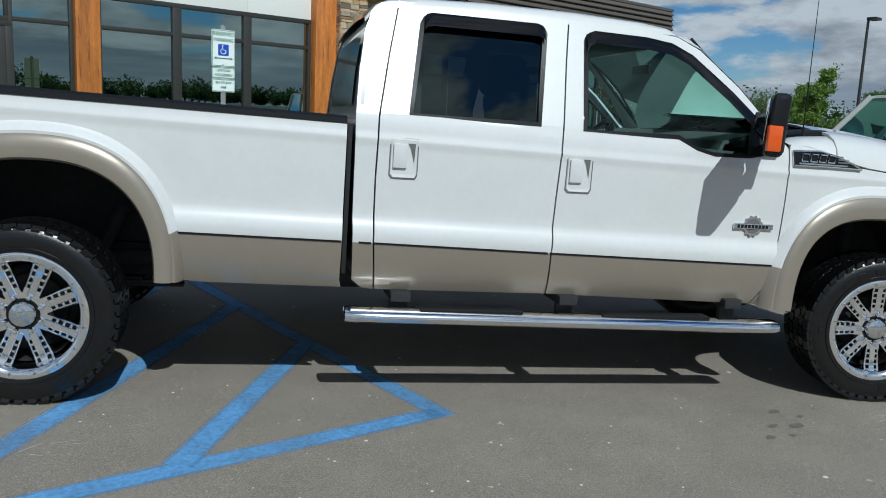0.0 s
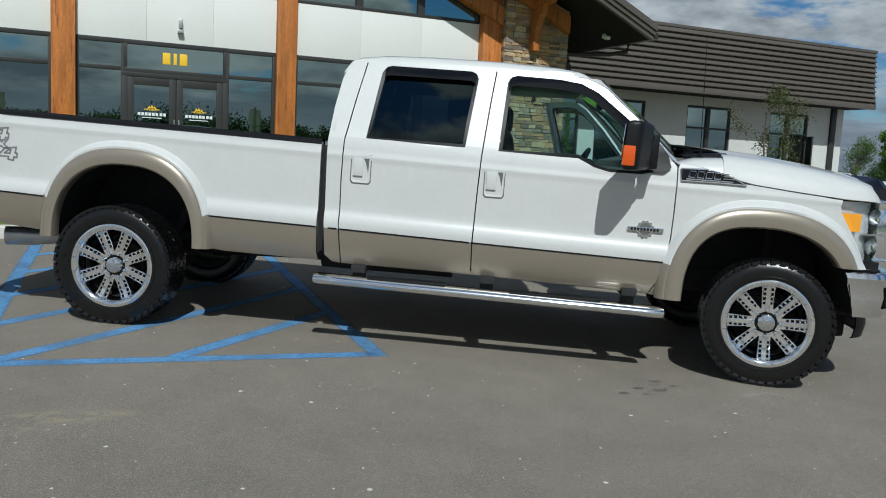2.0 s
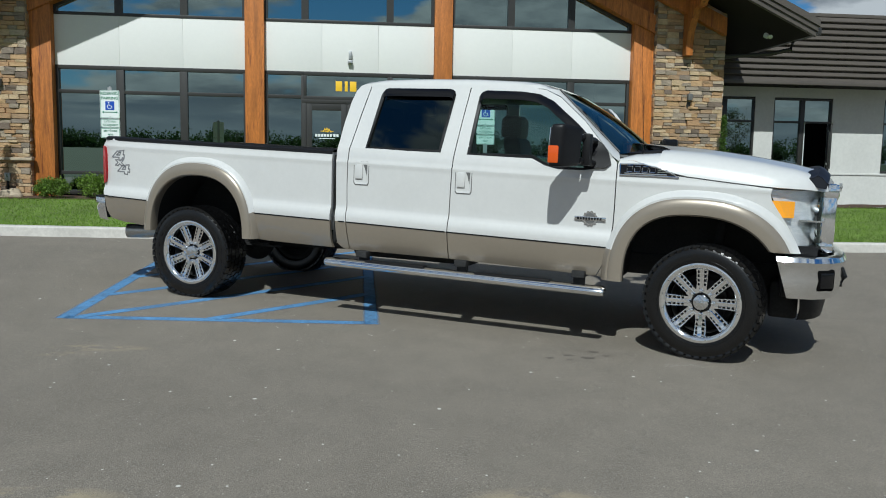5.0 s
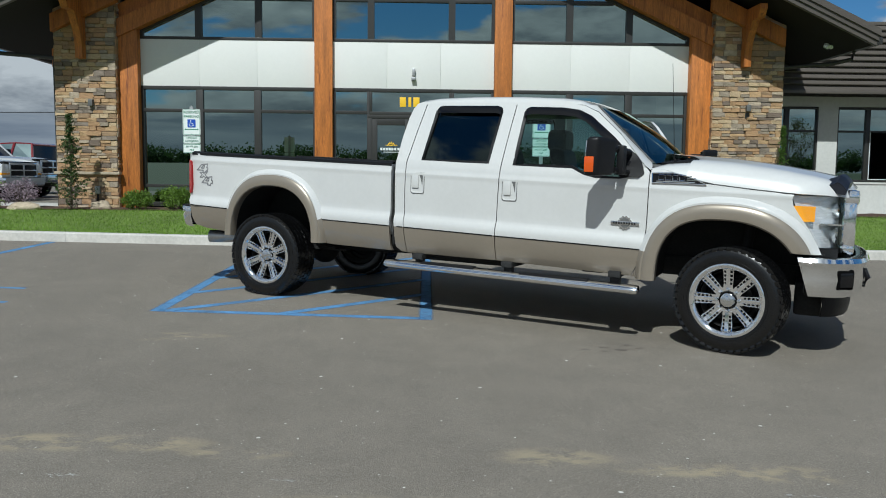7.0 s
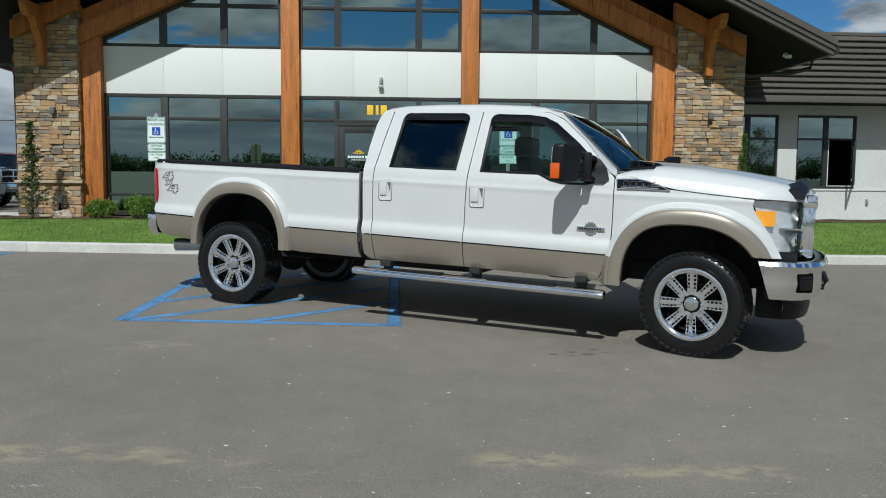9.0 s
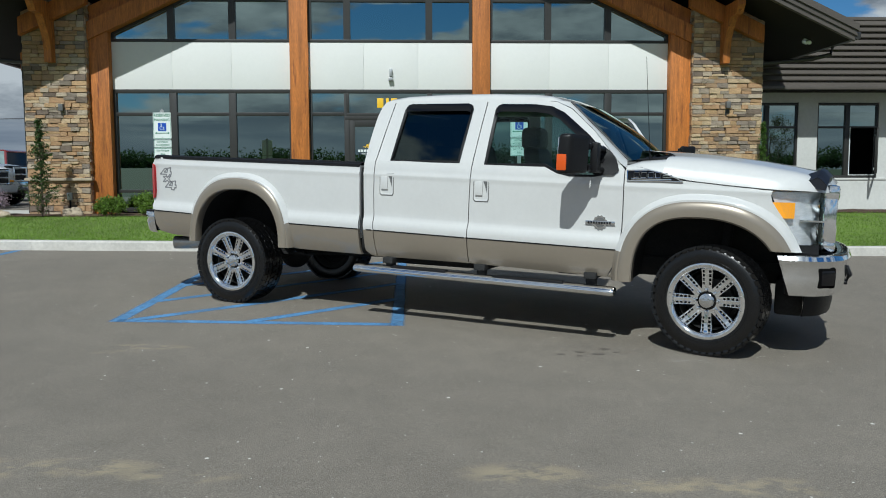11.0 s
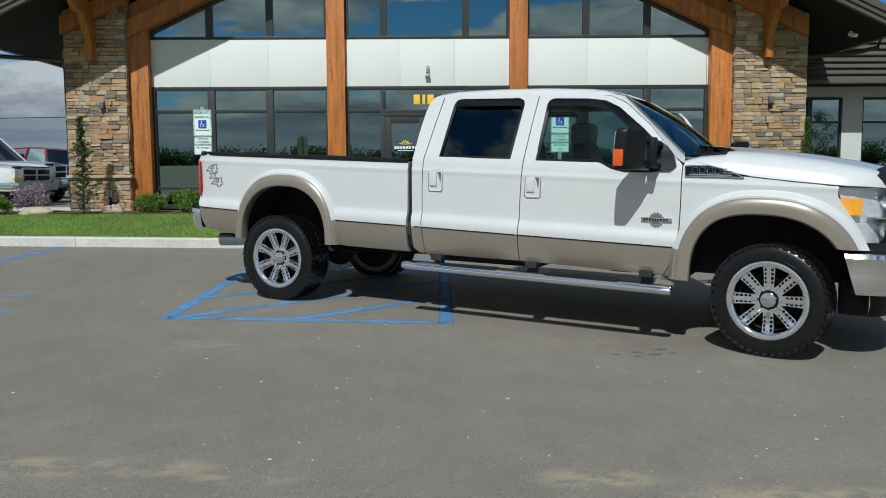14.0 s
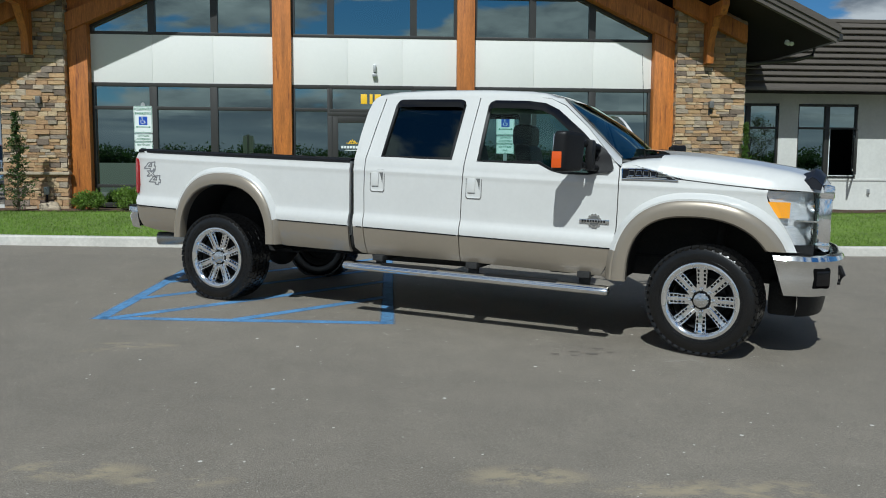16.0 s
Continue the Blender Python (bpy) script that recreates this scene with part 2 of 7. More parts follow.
M = dict(
    white_paint=flake_material("white_paint", (0.585, 0.585, 0.57), 0.3, 0.0),
    beige_paint=flake_material("beige_paint", (0.275, 0.237, 0.187), 0.33, 0.35),
    chrome=material("chrome", (0.88, 0.89, 0.90), 0.09, 1.0),
    worn_chrome=material("worn_chrome", (0.74, 0.75, 0.76), 0.14, 1.0, vary=0.06, scale=6),
    black_plastic=material("black_plastic", (0.008, 0.008, 0.009), 0.42, vary=0.15, scale=12, bump=0.1, bump_scale=250, spec=0.25),
    black_gloss=material("black_gloss", (0.006, 0.006, 0.007), 0.08, spec=0.4),
    # near black, gives the uncut fog lamp openings their shade
    hollow=material("hollow", (0.003, 0.003, 0.003), 0.9, spec=0.05),
    under=material("under", (0.012, 0.012, 0.012), 0.8, vary=0.4, scale=6, dirt=(0.03, 0.027, 0.024), dirt_scale=5),
    rubber=material("rubber", (0.0035, 0.0035, 0.0038), 0.27, vary=0.2, scale=10, bump=0.12, bump_scale=90, dirt=(0.007, 0.0065, 0.006), dirt_scale=6, spec=0.55),
    seat=material("seat", (0.009, 0.009, 0.010), 0.6, vary=0.15, scale=20),
    trim_grey=material("trim_grey", (0.11, 0.11, 0.108), 0.6, vary=0.1, scale=20),
    amber=material("amber", (0.62, 0.085, 0.004), 0.15, coat=0.6),
    amber_clear=material("amber_clear", (0.85, 0.36, 0.02), 0.2, coat=0.6),
    lamp_inside=material("lamp_inside", (0.90, 0.91, 0.93), 0.22, 0.6, vary=0.12, scale=16, stretch=(1, 1, 3), bump=0.5, bump_scale=22),
    deflector=material("deflector", (0.006, 0.007, 0.012), 0.4, vary=0.1, scale=10),
    tip_metal=material("tip_metal", (0.45, 0.44, 0.42), 0.35, 1.0, vary=0.15, scale=12),
    decal=material("decal", (0.20, 0.20, 0.21), 0.5),
    rim_chrome=material("rim_chrome", (0.93, 0.94, 0.95), 0.09, 1.0, vary=0.03, scale=10),
    leather=material("leather", (0.10, 0.10, 0.10), 0.5, vary=0.1, scale=20),
    red_lens=material("red_lens", (0.42, 0.006, 0.010), 0.25, coat=0.1, spec=0.3),
    lens=pane_material("lens", (0.92, 0.94, 0.96), 1.4),
    clear_glass=pane_material("clear_glass", (0.46, 0.70, 0.66), 1.45),
    dark_glass=pane_material("dark_glass", (0.04, 0.045, 0.05), 1.75),
    shield_glass=pane_material("shield_glass", (0.12, 0.16, 0.18), 3.0),
    window_glass=pane_material("window_glass", (0.07, 0.085, 0.085), 4.3),
    asphalt=None,
    blue_line=material("blue_line", (0.105, 0.265, 0.50), 0.8, vary=0.10, scale=5, dirt=(0.13, 0.18, 0.25), dirt_at=0.60, dirt_scale=14, bump=0.3, bump_scale=180),
    white_line=material("white_line", (0.72, 0.72, 0.70), 0.75, vary=0.1, scale=5, dirt=(0.3, 0.3, 0.3), dirt_at=0.6, dirt_scale=9),
    concrete=material("concrete", (0.52, 0.50, 0.46), 0.85, vary=0.10, scale=2.5, bump=0.3, bump_scale=90, dirt=(0.36, 0.34, 0.30), dirt_scale=3),
    lawn=material("lawn", (0.13, 0.20, 0.03), 0.9, vary=0.3, scale=1.5, bump=0.6, bump_scale=60),
    blades=material("blades", (0.16, 0.27, 0.03), 0.6, each=0.45, island=True, vary=0.25, scale=0.8),
    mulch=material("mulch", (0.075, 0.042, 0.025), 0.95, vary=0.45, scale=14, bump=1.0, bump_scale=45),
    timber=material("timber", (0.42, 0.140, 0.024), 0.55, vary=0.30, scale=1.9, stretch=(7, 7, 0.55), bump=0.25, bump_scale=30, each=0.08, dirt=(0.17, 0.045, 0.011), dirt_at=0.57, dirt_scale=2.1),
    white_panel=material("white_panel", (0.72, 0.715, 0.69), 0.7, vary=0.012, scale=1.5, bump=0.05, bump_scale=120),
    stucco=material("stucco", (0.56, 0.56, 0.53), 0.85, vary=0.05, scale=1.2, bump=0.25, bump_scale=140),
    frame_metal=material("frame_metal", (0.030, 0.029, 0.027), 0.4, vary=0.08, scale=10),
    roof_metal=material("roof_metal", (0.085, 0.073, 0.062), 0.45, vary=0.10, scale=1.0, stretch=(0.3, 4, 4), each=0.05),
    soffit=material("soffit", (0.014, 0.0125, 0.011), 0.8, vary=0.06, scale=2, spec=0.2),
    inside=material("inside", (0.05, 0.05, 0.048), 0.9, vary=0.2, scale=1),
    mortar=material("mortar", (0.11, 0.088, 0.066), 0.95, vary=0.2, scale=10, bump=0.5),
    sign_white=material("sign_white", (0.74, 0.78, 0.76), 0.4, vary=0.03, scale=6),
    sign_green=material("sign_green", (0.015, 0.19, 0.10), 0.45),
    sign_blue=material("sign_blue", (0.012, 0.07, 0.42), 0.4),
    galvanised=material("galvanised", (0.42, 0.43, 0.43), 0.45, 0.7, vary=0.12, scale=9),
    yellow=material("yellow", (0.85, 0.52, 0.02), 0.45),
    bark=material("bark", (0.12, 0.09, 0.065), 0.9, vary=0.3, scale=12, stretch=(3, 3, 0.6), bump=0.6, bump_scale=25),
    leaf=material("leaf", (0.085, 0.16, 0.024), 0.55, each=0.5, island=True),
    leaf_dark=material("leaf_dark", (0.05, 0.095, 0.022), 0.6, each=0.45, island=True),
    leaf_light=material("leaf_light", (0.14, 0.23, 0.03), 0.55, each=0.4, island=True),
    leaf_olive=material("leaf_olive", (0.075, 0.095, 0.026), 0.6, each=0.5, island=True),
    rock=material("rock", (0.40, 0.33, 0.24), 0.9, vary=0.2, scale=3, bump=0.6, bump_scale=20),
    lilac=material("lilac", (0.36, 0.29, 0.33), 0.7, each=0.6, island=True),
    damp=material("damp", (0.115, 0.100, 0.085), 0.7, vary=0.15, scale=20),
    chalk=material("chalk", (0.40, 0.39, 0.37), 0.9, vary=0.2, scale=40),
    silver_paint=flake_material("silver_paint", (0.50, 0.51, 0.52), 0.3, 0.2),
    red_paint=flake_material("red_paint", (0.20, 0.010, 0.014), 0.3, 0.1),
    shed_grey=material("shed_grey", (0.24, 0.25, 0.26), 0.6, vary=0.08, scale=1),
    shed_white=material("shed_white", (0.66, 0.66, 0.64), 0.6, vary=0.06, scale=0.5),
)


def leafy(name):
    """Lets light through a leaf as well as back from it."""
    n, l = M[name].node_tree.nodes, M[name].node_tree.links
    b = n["Principled BSDF"]
    t, x = n.new("ShaderNodeBsdfTranslucent"), n.new("ShaderNodeMixShader")
    l.new(b.inputs["Base Color"].links[0].from_socket, t.inputs["Color"])
    x.inputs[0].default_value = 0.42
    l.new(b.outputs[0], x.inputs[1])
    l.new(t.outputs[0], x.inputs[2])
    l.new(x.outputs[0], next(o for o in n if o.type == "OUTPUT_MATERIAL").inputs[0])


def worn_paint(name, cover):
    """Paint that thins out at its edges and over the stones, and lets the ground show."""
    n, l = M[name].node_tree.nodes, M[name].node_tree.links
    b = n["Principled BSDF"]
    uv, xyz = n.new("ShaderNodeTexCoord"), n.new("ShaderNodeSeparateXYZ")
    l.new(uv.outputs["UV"], xyz.inputs[0])
    grit = n.new("ShaderNodeTexNoise")
    grit.inputs["Scale"].default_value, grit.inputs["Detail"].default_value = 45, 5
    l.new(uv.outputs["Object"], grit.inputs["Vector"])
    wear = n.new("ShaderNodeTexNoise")
    wear.inputs["Scale"].default_value, wear.inputs["Detail"].default_value = 2.5, 6
    l.new(uv.outputs["Object"], wear.inputs["Vector"])
    away = n.new("ShaderNodeMath")
    away.operation, away.inputs[1].default_value = "PINGPONG", 0.5
    l.new(xyz.outputs["X"], away.inputs[0])
    rim = n.new("ShaderNodeMapRange")
    rim.interpolation_type = "SMOOTHSTEP"
    rim.inputs["From Min"].default_value, rim.inputs["From Max"].default_value = 0.0, 0.26
    l.new(away.outputs[0], rim.inputs["Value"])
    holes = n.new("ShaderNodeMapRange")
    holes.inputs["From Min"].default_value, holes.inputs["From Max"].default_value = 0.34, 0.56
    holes.inputs["To Min"].default_value, holes.inputs["To Max"].default_value = 0.74, cover
    l.new(grit.outputs["Fac"], holes.inputs["Value"])
    thin = n.new("ShaderNodeMapRange")
    thin.inputs["From Min"].default_value, thin.inputs["From Max"].default_value = 0.36, 0.56
    thin.inputs["To Min"].default_value, thin.inputs["To Max"].default_value = 0.7, 1.0
    l.new(wear.outputs["Fac"], thin.inputs["Value"])
    value = rim.outputs[0]
    for other in (holes, thin):
        p = n.new("ShaderNodeMath")
        p.operation = "MULTIPLY"
        l.new(value, p.inputs[0])
        l.new(other.outputs[0], p.inputs[1])
        value = p.outputs[0]
    l.new(value, b.inputs["Alpha"])


worn_paint("blue_line", 0.95)
worn_paint("white_line", 0.97)

for leaf_name in ("leaf", "leaf_dark", "leaf_light", "leaf_olive", "blades", "lilac"):
    leafy(leaf_name)


def stone_material():
    """Ledgestone: each stone takes one of several tans, greys and browns."""
    m = material("stone", (0.3, 0.25, 0.2), 0.88, vary=0.22, scale=5, bump=0.8, bump_scale=28)
    n, l = m.node_tree.nodes, m.node_tree.links
    hue = next(x for x in n if x.type == "HUE_SAT")
    info, r = n.new("ShaderNodeObjectInfo"), n.new("ShaderNodeValToRGB")
    r.color_ramp.interpolation = "CONSTANT"
    tones = [(0.0, (0.44, 0.29, 0.155)), (0.18, (0.33, 0.22, 0.13)), (0.34, (0.47, 0.35, 0.215)), (0.50, (0.235, 0.19, 0.150)),
             (0.60, (0.38, 0.235, 0.125)), (0.74, (0.30, 0.245, 0.185)), (0.83, (0.165, 0.125, 0.095)), (0.90, (0.42, 0.34, 0.25))]
    r.color_ramp.elements[0].color = (*tones[0][1], 1)
    r.color_ramp.elements[1].position, r.color_ramp.elements[1].color = tones[1][0], (*tones[1][1], 1)
    for p, c in tones[2:]:
        r.color_ramp.elements.new(p).color = (*c, 1)
    l.new(info.outputs["Random"], r.inputs[0])
    l.new(r.outputs[0], hue.inputs["Color"])
    return m


M["stone"] = stone_material()
m = stone_material()
nodes, links = m.node_tree.nodes, m.node_tree.links
geo = nodes.new("ShaderNodeNewGeometry")
links.new(geo.outputs["Random Per Island"], next(x for x in nodes if x.type == "VALTORGB").inputs[0])
M["stone_rest"] = m


def asphalt_material():
    """Fine dark asphalt with pale chips, dusty streaks and damp marks; field grass beyond the lot."""
    m = material("asphalt", (0.184, 0.160, 0.128), 0.85, vary=0.11, scale=0.35, bump=0.5, bump_scale=220)
    n, l = m.node_tree.nodes, m.node_tree.links
    b = n["Principled BSDF"]
    base = b.inputs["Base Color"].links[0].from_socket
    place = next(x for x in n if x.type == "TEX_COORD")

    def blend(a, color, fac):
        c = n.new("ShaderNodeMix")
        c.data_type = "RGBA"
        c.inputs["B"].default_value = (*color, 1)
        l.new(a, c.inputs["A"])
        l.new(fac, c.inputs["Factor"])
        return c.outputs["Result"]

    def band(socket, low, high, to=1.0):
        r = n.new("ShaderNodeMapRange")
        r.inputs["From Min"].default_value, r.inputs["From Max"].default_value, r.inputs["To Max"].default_value = low, high, to
        l.new(socket, r.inputs["Value"])
        return r.outputs[0]

    def noisy(s, detail=4.0, stretch=(1, 1, 1), rough=0.6):
        mp, x = n.new("ShaderNodeMapping"), n.new("ShaderNodeTexNoise")
        mp.inputs["Scale"].default_value = stretch
        l.new(place.outputs["Object"], mp.inputs[0])
        l.new(mp.outputs[0], x.inputs["Vector"])
        x.inputs["Scale"].default_value, x.inputs["Detail"].default_value, x.inputs["Roughness"].default_value = s, detail, rough
        return x.outputs["Fac"]

    def times(a, c):
        p = n.new("ShaderNodeMath")
        p.operation = "MULTIPLY"
        l.new(a, p.inputs[0])
        l.new(c, p.inputs[1])
        return p.outputs[0]

    base = blend(base, (0.385, 0.345, 0.29), band(noisy(150, 3, rough=0.75), 0.50, 0.68, 0.85))
    base = blend(base, (0.058, 0.052, 0.046), band(noisy(140, 3, rough=0.75), 0.48, 0.31, 0.85))
    base = blend(base, (0.48, 0.46, 0.42), band(noisy(13, 2), 0.755, 0.78, 0.8))
    # pale stone chips, one here and there
    for size, seed in ((6.0, 0.0), (11.0, 3.7), (19.0, 8.1)):
        mp, cell, pick = n.new("ShaderNodeMapping"), n.new("ShaderNodeTexVoronoi"), n.new("ShaderNodeSeparateColor")
        mp.inputs["Location"].default_value = (seed, seed, seed)
        l.new(place.outputs["Object"], mp.inputs[0])
        l.new(mp.outputs[0], cell.inputs["Vector"])
        cell.inputs["Scale"].default_value = size
        l.new(cell.outputs["Color"], pick.inputs[0])
        chip = times(band(cell.outputs["Distance"], 0.085, 0.055), band(pick.outputs[0], 0.76, 0.80))
        base = blend(base, (0.62, 0.60, 0.55), chip)
    # dusty tan drift lying in one stretch of the lot
    xyz = n.new("ShaderNodeSeparateXYZ")
    l.new(place.outputs["Object"], xyz.inputs[0])
    rough_edge = band(noisy(4.0, 8, (1.0, 1.6, 1), 0.72), 0.45, 0.56)
    for bx, by, rx, ry, much in ((0.62, -0.70, 0.36, 0.13, 0.75), (1.12, -0.68, 0.34, 0.11, 0.75), (1.58, -0.78, 0.26, 0.08, 0.65), (3.10, -0.72, 0.30, 0.13, 0.7), (3.62, -0.85, 0.26, 0.08, 0.6), (4.05, -0.86, 0.42, 0.12, 0.7),
                                 (0.66, 1.66, 0.30, 0.09, 0.6), (0.42, 1.50, 0.24, 0.07, 0.5), (-0.4, -0.6, 0.5, 0.2, 0.6), (2.3, -1.3, 0.5, 0.1, 0.4)):
        mp, ln = n.new("ShaderNodeMapping"), n.new("ShaderNodeVectorMath")
        mp.vector_type = "TEXTURE"
        mp.inputs["Location"].default_value, mp.inputs["Scale"].default_value = (bx, by, 0), (rx, ry, 100)
        l.new(place.outputs["Object"], mp.inputs[0])
        ln.operation = "LENGTH"
        l.new(mp.outputs[0], ln.inputs[0])
        base = blend(base, (0.365, 0.302, 0.198), times(band(ln.outputs["Value"], 1.15, 0.55, much), rough_edge))
    base = blend(base, (0.26, 0.235, 0.185), band(noisy(0.45, 6, (1, 2.2, 1)), 0.66, 0.80, 0.35))
    # the field outside the lot
    far = n.new("ShaderNodeMath")
    far.operation = "MAXIMUM"
    l.new(band(xyz.outputs["Y"], -32, -33), far.inputs[0])
    l.new(band(xyz.outputs["Y"], 44, 45), far.inputs[1])
    far2 = n.new("ShaderNodeMath")
    far2.operation = "MAXIMUM"
    l.new(far.outputs[0], far2.inputs[0])
    l.new(band(xyz.outputs["X"], 62, 63), far2.inputs[1])
    base = blend(base, (0.036, 0.056, 0.015), far2.outputs[0])
    l.new(base, b.inputs["Base Color"])
    return m


M["asphalt"] = asphalt_material()


# ---- building helpers ----
def part(name, bm, mat, parent=None, label="", angle=35, thing_tags=None):
    """Links a bmesh as one mesh object, under a thing or a part. mat: one material or a list of them."""
    me = bpy.data.meshes.new(name)
    bm.normal_update()
    bm.to_mesh(me)
    bm.free()
    for x in mat if isinstance(mat, (list, tuple)) else [mat]:
        me.materials.append(M[x] if isinstance(x, str) else x)
    if angle:
        me.shade_smooth()
        me.set_sharp_from_angle(angle=radians(angle))
    ob = new(name, me)
    if parent:
        ob.parent = parent
    if label:
        ob["label"] = label
    return ob


def thing(name, label, category, group="", kind="", at=None):
    ob = new(name)
    ob.empty_display_size = 0.1
    if at is not None:
        ob.matrix_world = at
    return tagged(ob, label, category, group, kind)


def add_box(bm, x0, x1, y0, y1, z0, z1, bevel=0.0, turn=None, index=0, segments=2):
    made = bmesh.ops.create_cube(bm, size=1)["verts"]
    c = Matrix.Translation(((x0 + x1) / 2, (y0 + y1) / 2, (z0 + z1) / 2)) @ Matrix.Diagonal((abs(x1 - x0), abs(y1 - y0), abs(z1 - z0), 1))
    bmesh.ops.transform(bm, matrix=(turn @ c) if turn else c, verts=made)
    faces = {f for v in made for f in v.link_faces}
    for f in faces:
        f.material_index = index
    if bevel:
        edges = list({e for v in made for e in v.link_edges})
        for f in bmesh.ops.bevel(bm, geom=edges, offset=bevel, segments=segments, affect="EDGES", profile=0.6)["faces"]:
            f.material_index = index
    return bm


def box(*size, **more):
    return add_box(bmesh.new(), *size, **more)


def add_tube(bm, points, radius, sides=10, index=0, caps=True):
    """A round bar along points; radius: one or one a point."""
    pts = [Vector(p) for p in points]
    rad = radius if isinstance(radius, (list, tuple)) else [radius] * len(pts)
    rings = []
    for i, p in enumerate(pts):
        d = (pts[min(i + 1, len(pts) - 1)] - pts[max(i - 1, 0)]).normalized()
        side = d.cross(Vector((0, 0, 1)) if abs(d.z) < 0.95 else Vector((1, 0, 0))).normalized()
        up = side.cross(d)
        rings.append([bm.verts.new(p + rad[i] * (math.cos(a) * side + math.sin(a) * up)) for a in (2 * math.pi * k / sides for k in range(sides))])
    faces = []
    for a, b in zip(rings, rings[1:]):
        for k in range(sides):
            faces.append(bm.faces.new((a[k], a[(k + 1) % sides], b[(k + 1) % sides], b[k])))
    if caps:
        faces += [bm.faces.new(rings[0][::-1]), bm.faces.new(rings[-1])]
    for f in faces:
        f.material_index = index
    return bm


def tube(points, radius, sides=10):
    return add_tube(bmesh.new(), points, radius, sides)


def lathe(profile, sides=48, bm=None, index=0):
    """Turns (radius, offset) points round the local y axis; the last joins the first when they are equal."""
    bm = bm or bmesh.new()
    rings = [[bm.verts.new((r * math.cos(a), y, r * math.sin(a))) for a in (2 * math.pi * k / sides for k in range(sides))] for r, y in profile]
    for a, b in zip(rings, rings[1:]):
        for k in range(sides):
            f = bm.faces.new((a[k], b[k], b[(k + 1) % sides], a[(k + 1) % sides]))
            f.material_index = index
    return bm


def loft(rows, closed=False, bm=None, index=0, flip=False):
    """A skin over rows of points of equal length."""
    bm = bm or bmesh.new()
    grid = [[bm.verts.new(p) for p in row] for row in rows]
    for a, b in zip(grid, grid[1:]):
        for k in range(len(a) - (0 if closed else 1)):
            q = (a[k], a[(k + 1) % len(a)], b[(k + 1) % len(a)], b[k])
            f = bm.faces.new(q[::-1] if flip else q)
            f.material_index = index
    return bm


def thicken(bm, depth):
    """Gives an open skin a depth against its normals."""
    bm.normal_update()
    bmesh.ops.solidify(bm, geom=bm.faces[:], thickness=depth)
    return bm


def prism(outline, y0, y1, bevel=0.0, bm=None, index=0):
    """An outline in x, z pushed from y0 to y1."""
    bm = bm or bmesh.new()
    a = [bm.verts.new((x, y0, z)) for x, z in outline]
    b = [bm.verts.new((x, y1, z)) for x, z in outline]
    faces = [bm.faces.new(a), bm.faces.new(b[::-1])]
    for k in range(len(a)):
        j = (k + 1) % len(a)
        faces.append(bm.faces.new((a[j], a[k], b[k], b[j])))
    for f in faces:
        f.material_index = index
    bmesh.ops.recalc_face_normals(bm, faces=faces)
    if bevel:
        bmesh.ops.bevel(bm, geom=[e for f in faces[:2] for e in f.edges], offset=bevel, segments=2, affect="EDGES")
    return bm


def lettering(name, text, size, mat, parent, where, label="", depth=0.002, wide=1.0):
    """Writing as a mesh, in the x, z plane, facing -y, its middle at where (a pose)."""
    c = bpy.data.curves.new(name, "FONT")
    c.body, c.size, c.extrude, c.align_x, c.align_y, c.space_character = text, size, depth, "CENTER", "CENTER", wide
    c.resolution_u = 2
    ob = new(name, c)
    me = bpy.data.meshes.new_from_object(ob.evaluated_get(bpy.context.evaluated_depsgraph_get()))
    bpy.data.objects.remove(ob)
    me.materials.clear()
    me.materials.append(M[mat])
    ob = new(name, me)
    ob.parent = parent
    ob.matrix_local = where @ pose(0, 0, 0, 90, 0, 0)
    if label:
        ob["label"] = label
    return ob


# ---- ground ----
def smooth(a, b, v):
    u = min(1, max(0, (v - a) / (b - a)))
    return u * u * (3 - 2 * u)


def lot_z(x, y):
    """Height of the sloping lot; it levels out far away."""
    fx = max(-14, min(9.5, x))
    fy = max(-14, min(9, y))
    hill = 3.6 * smooth(40, 150, -y)
    return hill + 0.005 - 0.025 * (fx - 3.7) + 0.016 * (fy - 1.67) + smooth(3, 7.75, fy) * (fx + 2) * 0.0104


KERB_Y, KERB_H = 7.75, 0.14
BASE_Z, WALL_Y = 0.50, 15.23


def lawn_z(x, y):
    e = lot_z(x, KERB_Y) + KERB_H - 0.01
    return e + (BASE_Z - 0.04 - e) * smooth(KERB_Y, 14.4, y)


def steps(a, b, n):
    return [a + (b - a) * k / n for k in range(n + 1)]


xs = [-1600, -600, -250, -120, -60] + steps(-30, 30, 60) + [60, 120, 250, 600, 1600]
ys = [-1600, -600, -250, -160, -140, -120, -100, -80, -60, -45, -30] + steps(-14, 7.7, 44) + [9, 14, 20, 30, 60, 120, 250, 600, 1600]
bm = loft([[(x, y, lot_z(x, y) - (0.02 if y > 7.75 else 0)) for x in xs] for y in ys])
tagged(part("ground", bm, "asphalt", angle=0), "grey asphalt parking lot with pale chips and dusty streaks", "ground", kind="structure")

# lawn behind the kerb, and the planting bed along the wall
gx = steps(-45, 19, 64)
bm = loft([[(x, y, lawn_z(x, y)) for x in gx] for y in steps(KERB_Y + 0.18, 14.1, 14)])
tagged(part("lawn", bm, "lawn", angle=0), "mown green lawn between kerb and planting bed", "lawn", kind="structure")
bm = loft([[(x, y, lawn_z(x, y) + 0.015 + 0.03 * noise.noise((x * 2.1, y * 3, 0))) for x in steps(-45, 19, 213)] for y in steps(13.75, 15.3, 6)])
tagged(part("planting_bed", bm, "mulch", angle=0), "brown bark mulch bed along the wall", "mulch", kind="structure")

